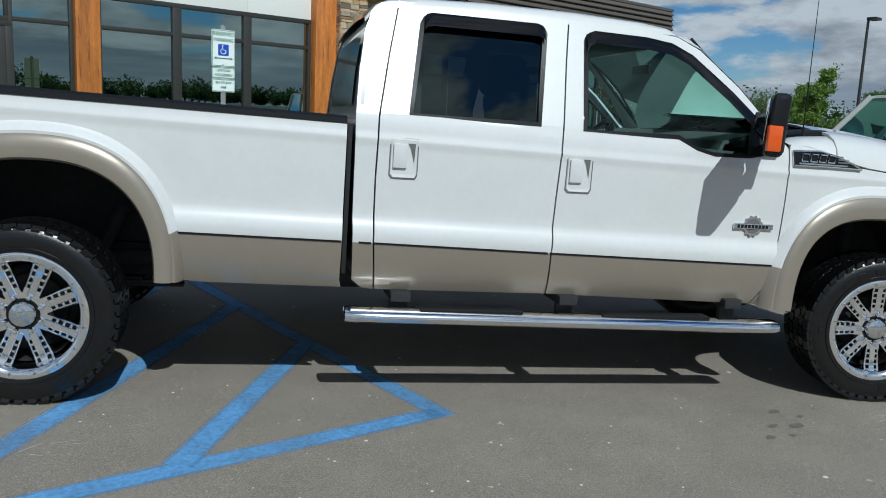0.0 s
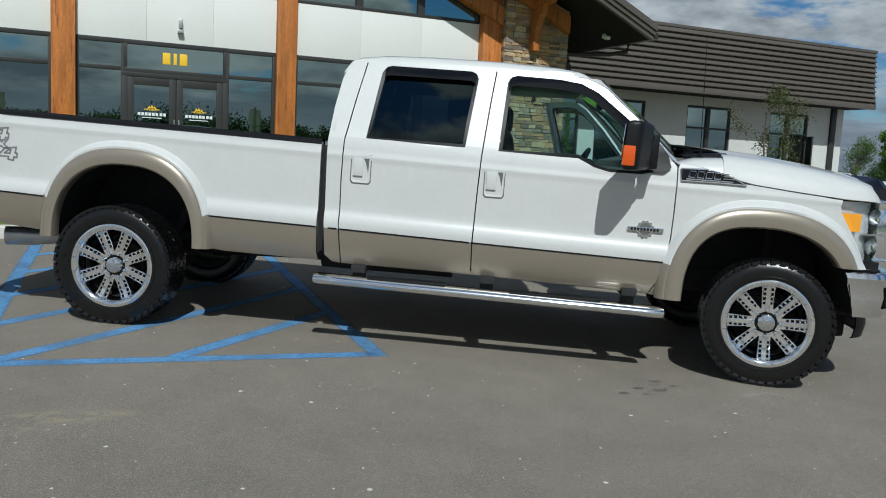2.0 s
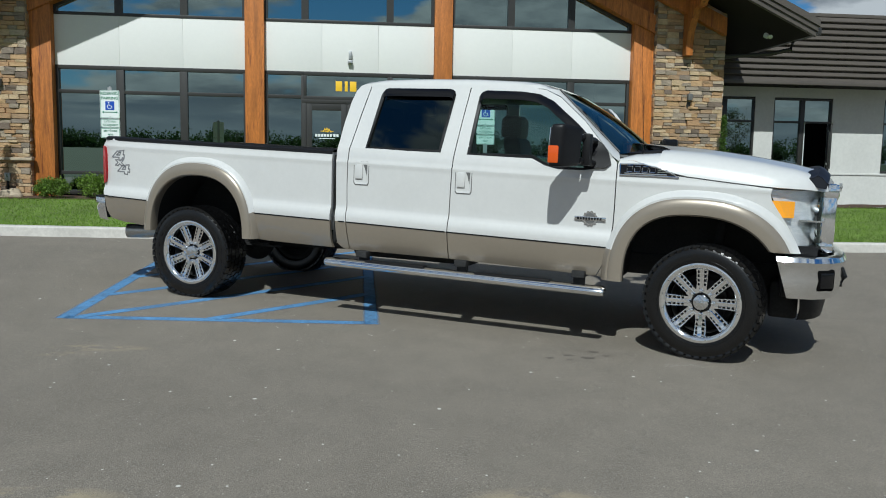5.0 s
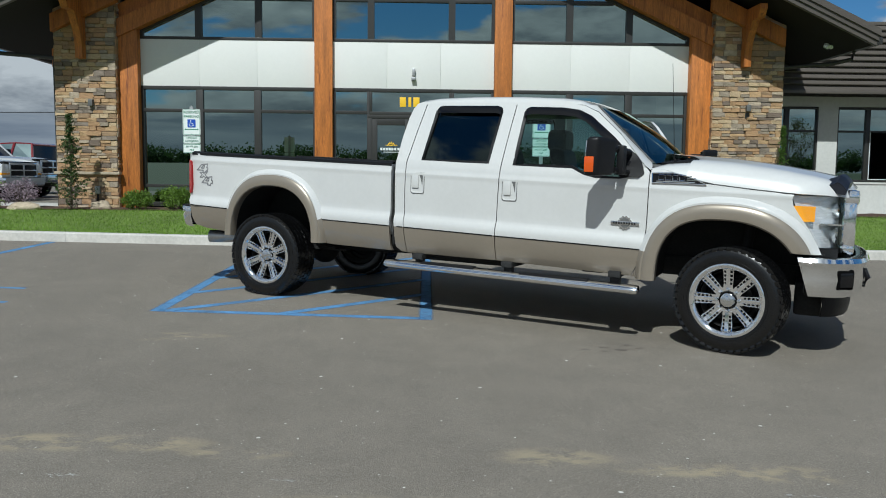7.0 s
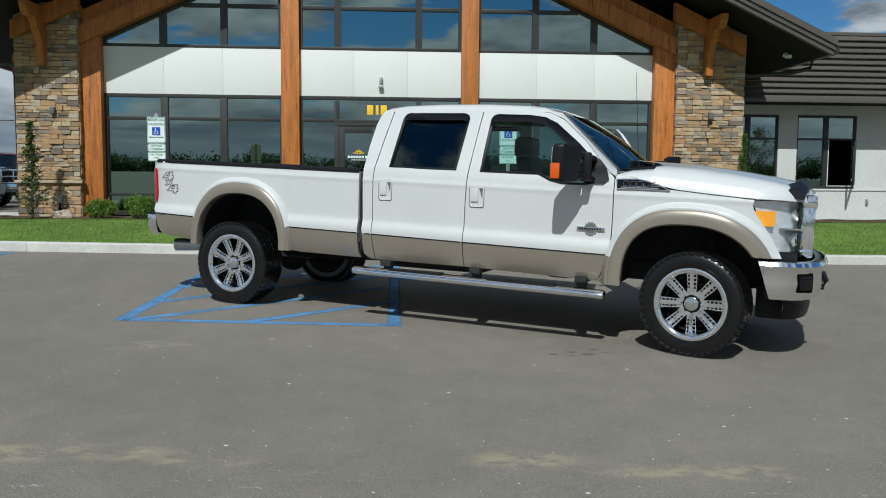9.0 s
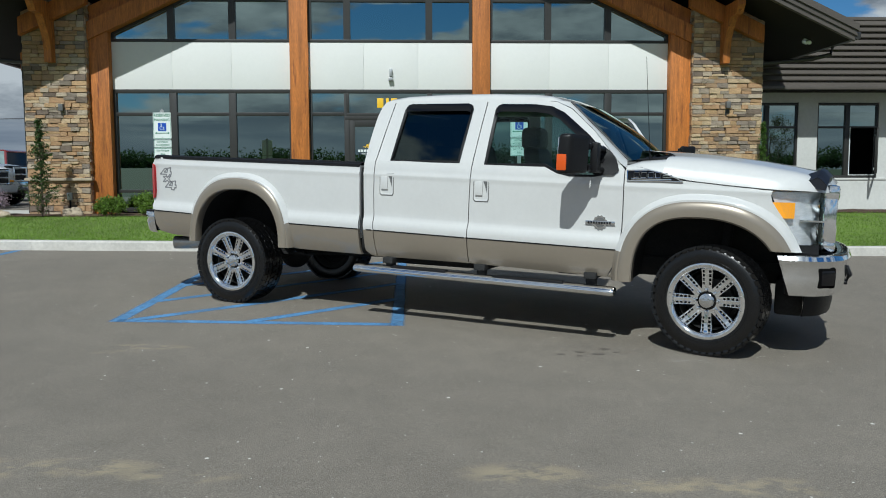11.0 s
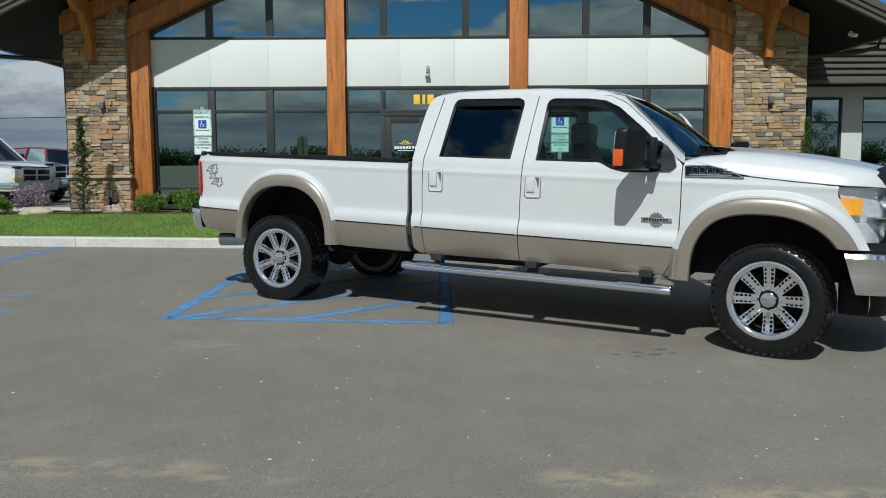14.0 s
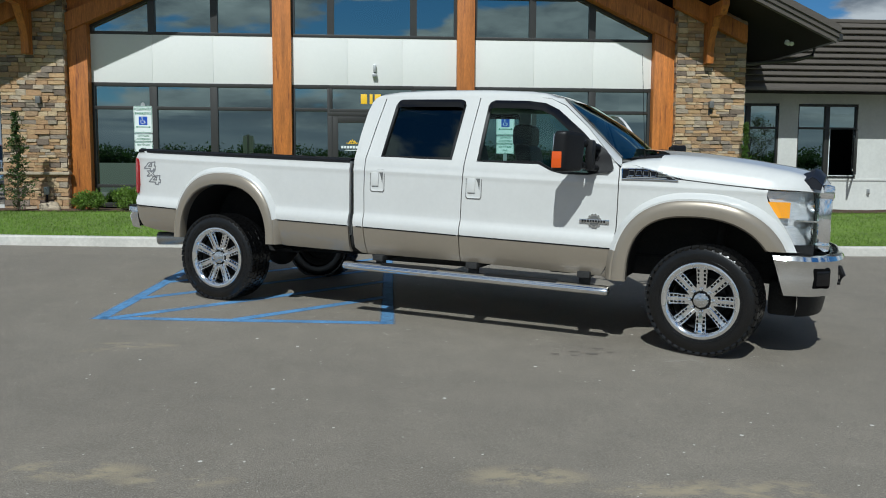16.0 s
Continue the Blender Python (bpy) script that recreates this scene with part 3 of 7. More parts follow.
# kerb, cast in lengths of three metres
kerb = thing("kerb", "pale concrete kerb with cast joints", "kerb", kind="structure")
for k in range(20):
    x0, x1 = -30 + 3 * k, -27 + 3 * k
    bm = bmesh.new()
    section = [(0, -0.1), (0.012, KERB_H - 0.02), (0.035, KERB_H), (0.18, KERB_H), (0.18, -0.1)]
    rows = [[(x, KERB_Y + y, lot_z(x, KERB_Y) + z) for y, z in section] for x in (x0 + 0.0015, (x0 + x1) / 2, x1 - 0.0015)]
    loft(rows, bm=bm, flip=True)
    for e in (0, 2):
        bm.faces.new([bm.verts.new(p) for p in rows[e]])
    bmesh.ops.remove_doubles(bm, verts=bm.verts, dist=0.0005)
    bmesh.ops.recalc_face_normals(bm, faces=bm.faces)
    part("kerb_stone", bm, "concrete", kerb)


# painted lines
def stripe(p, q, width=0.155, rise=0.0015):
    a, b = Vector((*p, 0)), Vector((*q, 0))
    d = (b - a).normalized()
    s = Vector((-d.y, d.x, 0)) * width / 2
    n = max(2, int((b - a).length / 0.25))
    rows = []
    for k in range(n + 1):
        c = a + (b - a) * k / n
        rows.append([(v.x, v.y, lot_z(v.x, v.y) + rise) for v in (c - s, c + s)])
    bm = loft(rows, flip=True)
    uv = bm.loops.layers.uv.new("across")
    for f in bm.faces:
        for lp in f.loops:
            v = lp.vert.co
            lp[uv].uv = (((Vector((v.x, v.y, 0)) - a).dot(s)) / (s.length * width) + 0.5, 0)
    return bm


aisle = thing("access_aisle_marking", "blue painted hatching of an accessible parking aisle", "marking", kind="structure")
AX0, AX1, AY0, AY1 = 0.10, 2.47, 2.60, 7.70
for p, q in (((AX0, AY0), (AX1, AY0)), ((AX1, AY0 - 0.05), (AX1, AY1)), ((AX0, AY0 - 0.05), (AX0, AY1))):
    part("border_line", stripe(p, q), "blue_line", aisle, angle=0)
for c in (1.43, 2.42, 3.42, 4.42, 5.42, 6.42):
    x0, x1 = max(AX0, AY0 - c), min(AX1, AY1 - c)
    if x1 - x0 > 0.2:
        part("hatch_line", stripe((x0 + 0.03, x0 + 0.03 + c), (x1 - 0.03, x1 - 0.03 + c), rise=0.0022), "blue_line", aisle, angle=0)
aisle_b = thing("access_aisle_marking", "blue painted hatching of a second parking aisle", "marking", kind="structure")
part("border_line", stripe((-3.16, 2.6), (-3.16, 7.7)), "blue_line", aisle_b, angle=0)
part("border_line", stripe((-5.5, 2.6), (-5.5, 7.7)), "blue_line", aisle_b, angle=0)
part("border_line", stripe((-5.5, 2.6), (-3.16, 2.6), rise=0.0022), "blue_line", aisle_b, angle=0)
symbol = thing("stall_symbol", "blue painted symbol on the stall's asphalt", "marking", kind="structure")
part("symbol_bar", stripe((-1.95, 3.5), (-1.5, 3.5), 0.1), "blue_line", symbol, angle=0)
part("symbol_bar", stripe((-1.75, 2.75), (-1.3, 2.75), 0.1), "blue_line", symbol, angle=0)
for x in (9.62, 12.4):
    tagged(part("stall_line", stripe((x, 2.6), (x, 7.7), 0.1), "white_line", angle=0), "white painted parking stall line", "marking", "stall lines", "structure")

# ---- the building: gabled entrance front ----
CX, SLOPE = 2.2, 0.465            # middle of the gable, rise of its roof
FASCIA_Y = 13.3
EAVE_X, EAVE_Z = 10.2, 4.285       # half width and height of the roof's lower corners


def roof_z(x):
    return EAVE_Z + SLOPE * (EAVE_X - abs(x - CX))


POSTS = [(-4.95, -4.42), (-0.24, 0.19), (4.08, 4.50), (8.82, 9.36)]
BAND_0, BAND_1 = 3.40, 4.50
building = thing("entrance_building", "gabled entrance front with timber posts, dark windows and white panels", "building")


def gable_under(x):
    """Lower edge of the sloping timbers on the wall."""
    return 4.76 + SLOPE * (6.5 - abs(x - CX))


# timbers that run down past the stone pillars under the eaves
for s in (-1, 1):
    out = [(CX + s * d, 8.49 - SLOPE * d + z) for d, z in ((6.95, 0.0), (8.60 + 0.12 * s, 0.0), (8.60 + 0.12 * s, 0.40), (6.95, 0.40))]
    part("eave_beam", prism(out, 14.62, 14.80, bevel=0.01), "timber", building)

# white panel band, each sheet by itself
for (a, b) in ((POSTS[0][1], POSTS[1][0]), (POSTS[1][1], POSTS[2][0]), (POSTS[2][1], POSTS[3][0])):
    w = (b - a) / 3
    for k in range(3):
        part("wall_panel", box(a + k * w + 0.0015, a + (k + 1) * w - 0.0015, WALL_Y, WALL_Y + 0.05, BAND_0, BAND_1, bevel=0.0015), "white_panel", building)
part("backing", box(-4.5, 8.9, WALL_Y + 0.045, WALL_Y + 0.1, BAND_0 + 0.01, BAND_1 - 0.01), "white_panel", building)

# posts and sloping beams
for k, (a, b) in enumerate(POSTS):
    top = gable_under((a + b) / 2) + 0.25
    part("timber_post", box(a, b, WALL_Y - (0.16 if k in (1, 2) else 0.22), WALL_Y + 0.12, BASE_Z - 0.1, top, bevel=0.012), "timber", building)
for s in (-1, 1):
    out = []
    for d, z in ((0, 0), (8.6, 0), (8.6, 0.42), (0, 0.42)):
        out.append((CX + s * d, 4.76 + SLOPE * (6.5 - d) + z))
    part("gable_beam", prism(out, WALL_Y - 0.28, WALL_Y + 0.05, bevel=0.01), "timber", building)
    out = []
    for d, z in ((0, 0.42), (8.6, 0.42), (8.6, 0.80), (0, 0.80)):
        out.append((CX + s * d, 4.76 + SLOPE * (6.5 - d) + z))
    part("gable_beam", prism(out, WALL_Y - 0.12, WALL_Y + 0.05, bevel=0.01), "timber", building)


def add_window(name, x0, x1, z0, z1, uprights, rails, parent, y=WALL_Y, bar=0.085, depth=0.12, ajar=None):
    """A framed window of several panes: outer bars, uprights, rails, each pane by itself."""
    w = part(name, box(x0, x1, y - 0.01, y + depth, z0 - 0.0, z0 + bar, bevel=0.004), "frame_metal", parent)
    bars = [(x0, x1, z1 - bar, z1), (x0, x0 + bar * 0.7, z0 + bar, z1 - bar), (x1 - bar * 0.7, x1, z0 + bar, z1 - bar)]
    edges_x = [x0 + bar * 0.7] + [u for u in uprights] + [x1 - bar * 0.7]
    for u in uprights:
        bars.append((u - bar, u + bar, z0 + bar, z1 - bar))
    for r in rails:
        for a, b in zip(edges_x, edges_x[1:]):
            bars.append((a + (bar if a in uprights else 0), b - (bar if b in uprights else 0), r - bar * 0.45, r + bar * 0.45))
    for a, b, c, d in bars:
        part("window_bar", box(a, b, y - 0.008, y + depth, c, d, bevel=0.004), "frame_metal", w)
    levels = [z0 + bar] + list(rails) + [z1 - bar]
    for a, b in zip(edges_x, edges_x[1:]):
        for c, d in zip(levels, levels[1:]):
            tilt = random.uniform(-0.004, 0.004)
            if ajar and b == edges_x[-1] and c == levels[0]:
                # the casement swung out on its right-hand hinges
                wide = b - a - 0.08
                swing = pose(b - 0.02, y - 0.01, 0, 0, 0, ajar)
                bm = bmesh.new()
                for q in ((-wide, 0, c + 0.05, c + 0.11), (-wide, 0, d - 0.11, d - 0.05), (-wide, -wide + 0.06, c + 0.11, d - 0.11), (-0.06, 0, c + 0.11, d - 0.11)):
                    add_box(bm, q[0], q[1], -0.05, 0.0, q[2], q[3], bevel=0.004, turn=swing)
                part("casement_frame", bm, "frame_metal", w, "dark casement standing open")
                bm = bmesh.new()
                bm.faces.new([bm.verts.new(swing @ Vector(p)) for p in ((-wide + 0.05, -0.025, c + 0.1), (-0.05, -0.025, c + 0.1), (-0.05, -0.025, d - 0.1), (-wide + 0.05, -0.025, d - 0.1))])
                part("pane", bm, "window_glass", w, angle=0).visible_shadow = False
                for hz in (c + 0.2, d - 0.25):
                    part("hinge", box(b - 0.05, b - 0.005, y - 0.03, y - 0.008, hz - 0.03, hz + 0.03, bevel=0.004), "sign_white", w)
                part("opening_trim", box(a + 0.075, a + 0.095, y - 0.02, y + 0.02, c, d), "sign_white", w)
                part("opening_trim", box(a + 0.095, b, y - 0.02, y + 0.02, c - 0.001, c + 0.02), "sign_white", w)
                continue
            bm = bmesh.new()
            q = [(a - 0.01, y + 0.05 + tilt, c - 0.01), (b + 0.01, y + 0.05 - tilt, c - 0.01), (b + 0.01, y + 0.052 - tilt, d + 0.01), (a - 0.01, y + 0.052 + tilt, d + 0.01)]
            bm.faces.new([bm.verts.new(p) for p in q])
            g = part("pane", bm, "window_glass", w, angle=0)
            g.visible_shadow = False
    return w


for a, b in ((POSTS[0][1], POSTS[1][0]), (POSTS[2][1], POSTS[3][0])):
    w = (b - a) / 3
    add_window("window", a, b, BASE_Z + 0.02, BAND_0, [a + w, a + 2 * w], [1.0, 2.82], building)
a, b = POSTS[1][1], POSTS[2][0]
DX0, DX1 = 1.07, 3.06
for c, d in ((a, DX0), (DX1, b)):
    add_window("window", c, d, BASE_Z + 0.02, BAND_0, [], [1.0, 2.82], building)
add_window("transom_window", DX0, DX1, 2.76, BAND_0, [], [], building)


# upper windows follow the gable
def upper_bay(x0, x1, cuts):
    xs = [x0] + cuts + [x1]
    frame_ob = part("upper_window", box(x0, x1, WALL_Y - 0.01, WALL_Y + 0.12, BAND_1, BAND_1 + 0.07, bevel=0.004), "frame_metal", building)
    for x in xs:
        lo, hi = (x, x + 0.07) if x == x0 else (x - 0.07, x) if x == x1 else (x - 0.08, x + 0.08)
        part("window_bar", prism([(lo, BAND_1 + 0.07), (hi, BAND_1 + 0.07), (hi, gable_under(hi) + 0.05), (lo, gable_under(lo) + 0.05)], WALL_Y - 0.008, WALL_Y + 0.12), "frame_metal", frame_ob)
    # one rail runs across, where the gable leaves room for it
    for c, d in zip(xs, xs[1:]):
        lo = max(c + 0.07, CX - 4.75)
        hi = min(d - 0.07, CX + 4.75)
        if hi - lo > 0.1:
            part("window_bar", box(lo, hi, WALL_Y - 0.005, WALL_Y + 0.11, 5.45, 5.54, bevel=0.004), "frame_metal", frame_ob)
    for c, d in zip(xs, xs[1:]):
        mid = [c] + ([CX] if c < CX < d else []) + [d]
        out = [(d, BAND_1 + 0.06), (c, BAND_1 + 0.06)] + [(x, gable_under(x) + 0.1) for x in mid]
        for lo, hi in zip(mid, mid[1:]):
            bar_bm = prism([(lo, gable_under(lo) - 0.07), (hi, gable_under(hi) - 0.07), (hi, gable_under(hi) + 0.02), (lo, gable_under(lo) + 0.02)], WALL_Y - 0.006, WALL_Y + 0.12)
            part("window_bar", bar_bm, "frame_metal", frame_ob)
        bm = bmesh.new()
        t = random.uniform(-0.004, 0.004)
        bm.faces.new([bm.verts.new((x, WALL_Y + 0.05 + t * (x - c), z)) for x, z in out][::-1])
        g = part("pane", bm, "window_glass", frame_ob, angle=0)
        g.visible_shadow = False


upper_bay(POSTS[0][1], POSTS[1][0], [-3.03, -1.6])
upper_bay(POSTS[1][1], POSTS[2][0], [1.1, 3.05])
upper_bay(POSTS[2][1], POSTS[3][0], [5.9, 7.35])

# entrance doors
for c, d in ((DX0 + 0.06, CX - 0.14), (CX - 0.13, DX1 - 0.06)):
    door = part("door", box(c, d, WALL_Y, WALL_Y + 0.06, BASE_Z + 0.02, BASE_Z + 0.32, bevel=0.004), "frame_metal", building, "dark metal glazed entrance door, closed")
    for q in ((c, c + 0.13, BASE_Z + 0.32, 2.68), (d - 0.13, d, BASE_Z + 0.32, 2.68), (c + 0.13, d - 0.13, 2.52, 2.68)):
        part("stile", box(q[0], q[1], WALL_Y, WALL_Y + 0.06, q[2], q[3], bevel=0.004), "frame_metal", door)
    bm = bmesh.new()
    bm.faces.new([bm.verts.new(p) for p in ((c + 0.12, WALL_Y + 0.03, BASE_Z + 0.3), (d - 0.12, WALL_Y + 0.03, BASE_Z + 0.3), (d - 0.12, WALL_Y + 0.032, 2.54), (c + 0.12, WALL_Y + 0.032, 2.54))])
    part("pane", bm, "window_glass", door, angle=0).visible_shadow = False
part("door_frame", box(DX0 - 0.04, DX1 + 0.04, WALL_Y - 0.01, WALL_Y + 0.1, 2.68, 2.77, bevel=0.004), "frame_metal", building)
for c, d in ((DX0 - 0.05, DX0 + 0.06), (DX1 - 0.06, DX1 + 0.05)):
    part("door_frame", box(c, d, WALL_Y - 0.012, WALL_Y + 0.1, BASE_Z, 2.68, bevel=0.004), "frame_metal", building)

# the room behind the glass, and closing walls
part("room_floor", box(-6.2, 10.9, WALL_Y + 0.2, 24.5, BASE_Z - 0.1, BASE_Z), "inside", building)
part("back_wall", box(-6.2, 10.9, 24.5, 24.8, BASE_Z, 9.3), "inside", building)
for x in (-6.3, 10.7):
    part("side_wall", box(x, x + 0.2, WALL_Y + 0.25, 24.5, BASE_Z - 0.3, roof_z(x) - 0.3), "stucco", building)

# roof: two slopes with deep eaves, stepped fascia
for s in (-1, 1):
    top = lambda d: roof_z(CX + d)
    def slab(d0, d1, y0, y1, z0, z1, name, mat, bevel=0.0):
        out = [(CX + s * d0, top(d0) + z0), (CX + s * d1, top(d1) + z0), (CX + s * d1, top(d1) + z1), (CX + s * d0, top(d0) + z1)]
        part(name, prism(out, y0, y1, bevel=bevel), mat, building)
    slab(0, EAVE_X, FASCIA_Y + 0.10, 25.0, 0.20, 0.34, "roof_slope", "roof_metal")
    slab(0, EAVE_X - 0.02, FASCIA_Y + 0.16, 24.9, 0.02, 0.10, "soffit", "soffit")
    slab(0, EAVE_X, FASCIA_Y + 0.06, FASCIA_Y + 0.16, -0.02, 0.20, "fascia", "roof_metal", 0.006)
    slab(0, EAVE_X + 0.02, FASCIA_Y + 0.02, FASCIA_Y + 0.10, 0.09, 0.27, "fascia", "roof_metal", 0.006)
    slab(0, EAVE_X + 0.04, FASCIA_Y - 0.02, FASCIA_Y + 0.06, 0.20, 0.36, "roof_edge", "roof_metal", 0.006)
    x = CX + s * (EAVE_X + 0.05)
    part("gutter", box(x - 0.07, x + 0.07, FASCIA_Y + 0.05, 24.9, EAVE_Z + 0.02, EAVE_Z + 0.17, bevel=0.02), "frame_metal", building)
    # downpipe that runs back under the eave to the pillar
    xp = 10.95 if s > 0 else -6.3
    pipe = [(x, FASCIA_Y + 1.1, EAVE_Z + 0.05), (x - s * 0.05, FASCIA_Y + 1.1, EAVE_Z - 0.16), (x - s * 0.4, FASCIA_Y + 1.3, EAVE_Z - 0.24), (xp + s * 0.06, 14.95, EAVE_Z - 0.30), (xp + s * 0.05, 15.0, EAVE_Z - 0.8), (xp + s * 0.05, 15.02, BASE_Z)]
    if s > 0:          # on this side it stops at the pillar's flank
        pipe = pipe[:4]
    part("downpipe", tube(pipe, 0.05, 10), "frame_metal", building)

# timber knee braces on the pillars
for s, x in ((-1, -5.63), (1, 10.03)):
    brace = bmesh.new()
    zt = roof_z(x) - 0.15
    add_box(brace, x - 0.085, x + 0.085, 14.62, 14.84, 3.95, zt - 0.1, bevel=0.012)
    curve = [(14.66, 4.05), (14.55, 4.5), (14.25, 4.95), (13.95, zt - 0.28), (13.82, zt - 0.1), (13.82, zt + 0.02), (14.66, zt + 0.02)]
    a = [brace.verts.new((x - 0.08, y, z)) for y, z in curve]
    b = [brace.verts.new((x + 0.08, y, z)) for y, z in curve]
    fs = [brace.faces.new(a), brace.faces.new(b[::-1])] + [brace.faces.new((a[(k + 1) % 7], a[k], b[k], b[(k + 1) % 7])) for k in range(7)]
    bmesh.ops.recalc_face_normals(brace, faces=fs)
    part("knee_brace", brace, "timber", building)

# wall lamps; the pillars' places
PILLARS = [(-6.30, -4.88), (9.32, 11.0)]
PILLAR_Y = 14.85


def lantern(x, z, y):
    t = thing("wall_lantern", "small grey metal wall lantern on stone", "lamp", "wall lanterns")
    base = part("bracket", box(x - 0.05, x + 0.05, y - 0.03, y, z - 0.16, z + 0.16, bevel=0.008), "frame_metal", t)
    part("shade", box(x - 0.055, x + 0.055, y - 0.14, y - 0.03, z - 0.0, z + 0.16, bevel=0.02), "trim_grey", t)
    return t


lantern(-5.45, 2.86, PILLAR_Y + 0.02)
lantern(10.16, 2.92, PILLAR_Y + 0.02)
door_lamp = thing("wall_lamp", "small grey up-and-down wall lamp on the white panel", "lamp")
part("body", box(2.10, 2.17, WALL_Y - 0.1, WALL_Y, 3.70, 3.88, bevel=0.01), "galvanised", door_lamp)
part("shade", box(2.08, 2.19, WALL_Y - 0.12, WALL_Y, 3.60, 3.67, bevel=0.01), "galvanised", door_lamp)

# ---- the building: side wing ----
WING = Matrix.Translation((2.5, -4.2, 1.31)) @ Matrix.Scale(0.925, 4) @ Matrix.Translation((-2.5, 4.2, -1.31))      # its plan, drawn to a slightly larger scale
wing = thing("side_wing", "low side wing with white walls and a ribbed brown metal roof", "building", at=WING)
WY, WX0, WX1 = 20.2, 11.0, 26.0
WIN = [(12.6, 14.53), (15.14, 17.07), (18.79, 20.69), (22.45, 24.28)]
for a, b in zip([WX0 - 0.2] + [w[1] for w in WIN], [w[0] for w in WIN] + [WX1]):
    part("wall", box(a, b, WY, WY + 0.25, 1.24, 3.55), "stucco", wing)
part("wall", box(WX0 - 0.2, WX1, WY, WY + 0.25, 3.55, 4.2), "stucco", wing)
part("wall", box(WX0 - 0.2, WX1, WY, WY + 0.25, 0.0, 1.24), "stucco", wing)
part("wall_cap", box(WX0 - 0.2, WX1, WY - 0.03, WY, 1.18, 1.24, bevel=0.006), "stucco", wing)
part("end_wall", box(WX1 - 0.25, WX1, WY + 0.25, 32, 0, 4.2), "stucco", wing)
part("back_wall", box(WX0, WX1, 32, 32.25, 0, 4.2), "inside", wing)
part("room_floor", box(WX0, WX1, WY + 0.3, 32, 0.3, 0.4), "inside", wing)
for k, (a, b) in enumerate(WIN):
    add_window("window", a, b, 1.25, 3.54, [(a + b) / 2], [2.80], wing, y=WY + 0.04, bar=0.07, ajar=62 if k in (1, 3) else None)
part("wall_tap", add_box(box(17.46, 17.54, WY - 0.05, WY, 0.74, 0.92, bevel=0.012), 17.48, 17.52, WY - 0.11, WY - 0.05, 0.78, 0.82, bevel=0.006), "galvanised", wing)
# courses of the roof screen
EY0, EY1, EZ0, EZ1 = 19.10, 19.26, 3.90, 5.86
RX1 = 26.18
N = 11
for k in range(N):
    z0, z1 = EZ0 + (EZ1 - EZ0) * k / N, EZ0 + (EZ1 - EZ0) * (k + 1) / N
    y0, y1 = EY0 + (EY1 - EY0) * k / N, EY0 + (EY1 - EY0) * (k + 1) / N
    bm = bmesh.new()
    section = [(y0 - 0.085, z0), (y0 - 0.095, z0 + 0.022), (y0 - 0.06, z0 + 0.045), (y1 - 0.005, z1 + 0.012), (y1 + 0.03, z1), (y0 + 0.02, z0 + 0.004)]
    loft([[(x, y, z) for y, z in section] for x in (WX0 - 1.5, RX1)], closed=True, bm=bm)
    for x in (WX0 - 1.5, RX1):
        bm.faces.new([bm.verts.new((x, y, z)) for y, z in section])
    bmesh.ops.remove_doubles(bm, verts=bm.verts, dist=0.0005)
    bmesh.ops.recalc_face_normals(bm, faces=bm.faces)
    part("roof_course", bm, "roof_metal", wing)
part("roof_cap", box(WX0 - 1.5, RX1 + 0.06, EY1 - 0.05, EY1 + 0.25, EZ1 - 0.02, EZ1 + 0.08, bevel=0.01), "roof_metal", wing)
out = [(EY0 - 0.08, EZ0 - 0.04), (EY1 + 0.2, EZ1 + 0.04), (33.0, EZ1 + 0.04), (33.0, EZ0 - 0.04)]
bm = bmesh.new()
a = [bm.verts.new((RX1 - 0.02, y, z)) for y, z in out]
b = [bm.verts.new((RX1 + 0.05, y, z)) for y, z in out]
fs = [bm.faces.new(a), bm.faces.new(b[::-1])] + [bm.faces.new((a[(k + 1) % 4], a[k], b[k], b[(k + 1) % 4])) for k in range(4)]
bmesh.ops.recalc_face_normals(bm, faces=fs)
part("roof_end", bm, "roof_metal", wing)
part("roof_deck", box(WX0, RX1 - 0.02, EY1 + 0.2, 33, 5.5, 5.6), "roof_metal", wing)
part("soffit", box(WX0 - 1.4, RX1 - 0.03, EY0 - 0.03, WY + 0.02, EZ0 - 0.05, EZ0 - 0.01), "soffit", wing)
part("eave_strip", box(WX0 - 1.5, RX1, EY0 - 0.10, EY0 - 0.03, EZ0 - 0.08, EZ0 + 0.02, bevel=0.008), "roof_metal", wing)
for x in (25.33,):
    part("downpipe", box(x, x + 0.24, WY - 0.1, WY - 0.005, 0.3, EZ0 - 0.05, bevel=0.01), "frame_metal", wing)


# ---- the pickup truck; its own axes: x ahead, y to its left, z up from the ground ----
T_FWD, T_UP = Vector((0.8950, -0.4451, -0.0275)), Vector((0.0245, -0.0135, 0.9996))
T_LEFT = T_UP.cross(T_FWD).normalized()
T_FWD = T_LEFT.cross(T_UP).normalized()
TRUCK = Matrix((T_FWD, T_LEFT, T_UP)).transposed().to_4x4()
TRUCK.translation = (3.263, 3.512, 0.044)
truck = thing("pickup_truck", "white crew-cab pickup with tan lower body and chrome wheels", "truck", at=TRUCK)

W_Z = [0.45, 0.52, 0.56, 0.62, 0.70, 0.79, 0.81, 0.84, 0.868, 0.885, 0.905, 1.0, 1.15, 1.245, 1.262, 1.275, 1.29, 1.345, 1.40, 1.90, 1.97]
W_Y = [0.90, 0.93, 0.952, 0.975, 0.993, 1.004, 1.006, 1.003, 0.992, 0.983, 0.979, 0.981, 0.985, 0.985, 0.9895, 0.9885, 0.982, 0.975, 0.960, 0.768, 0.745]


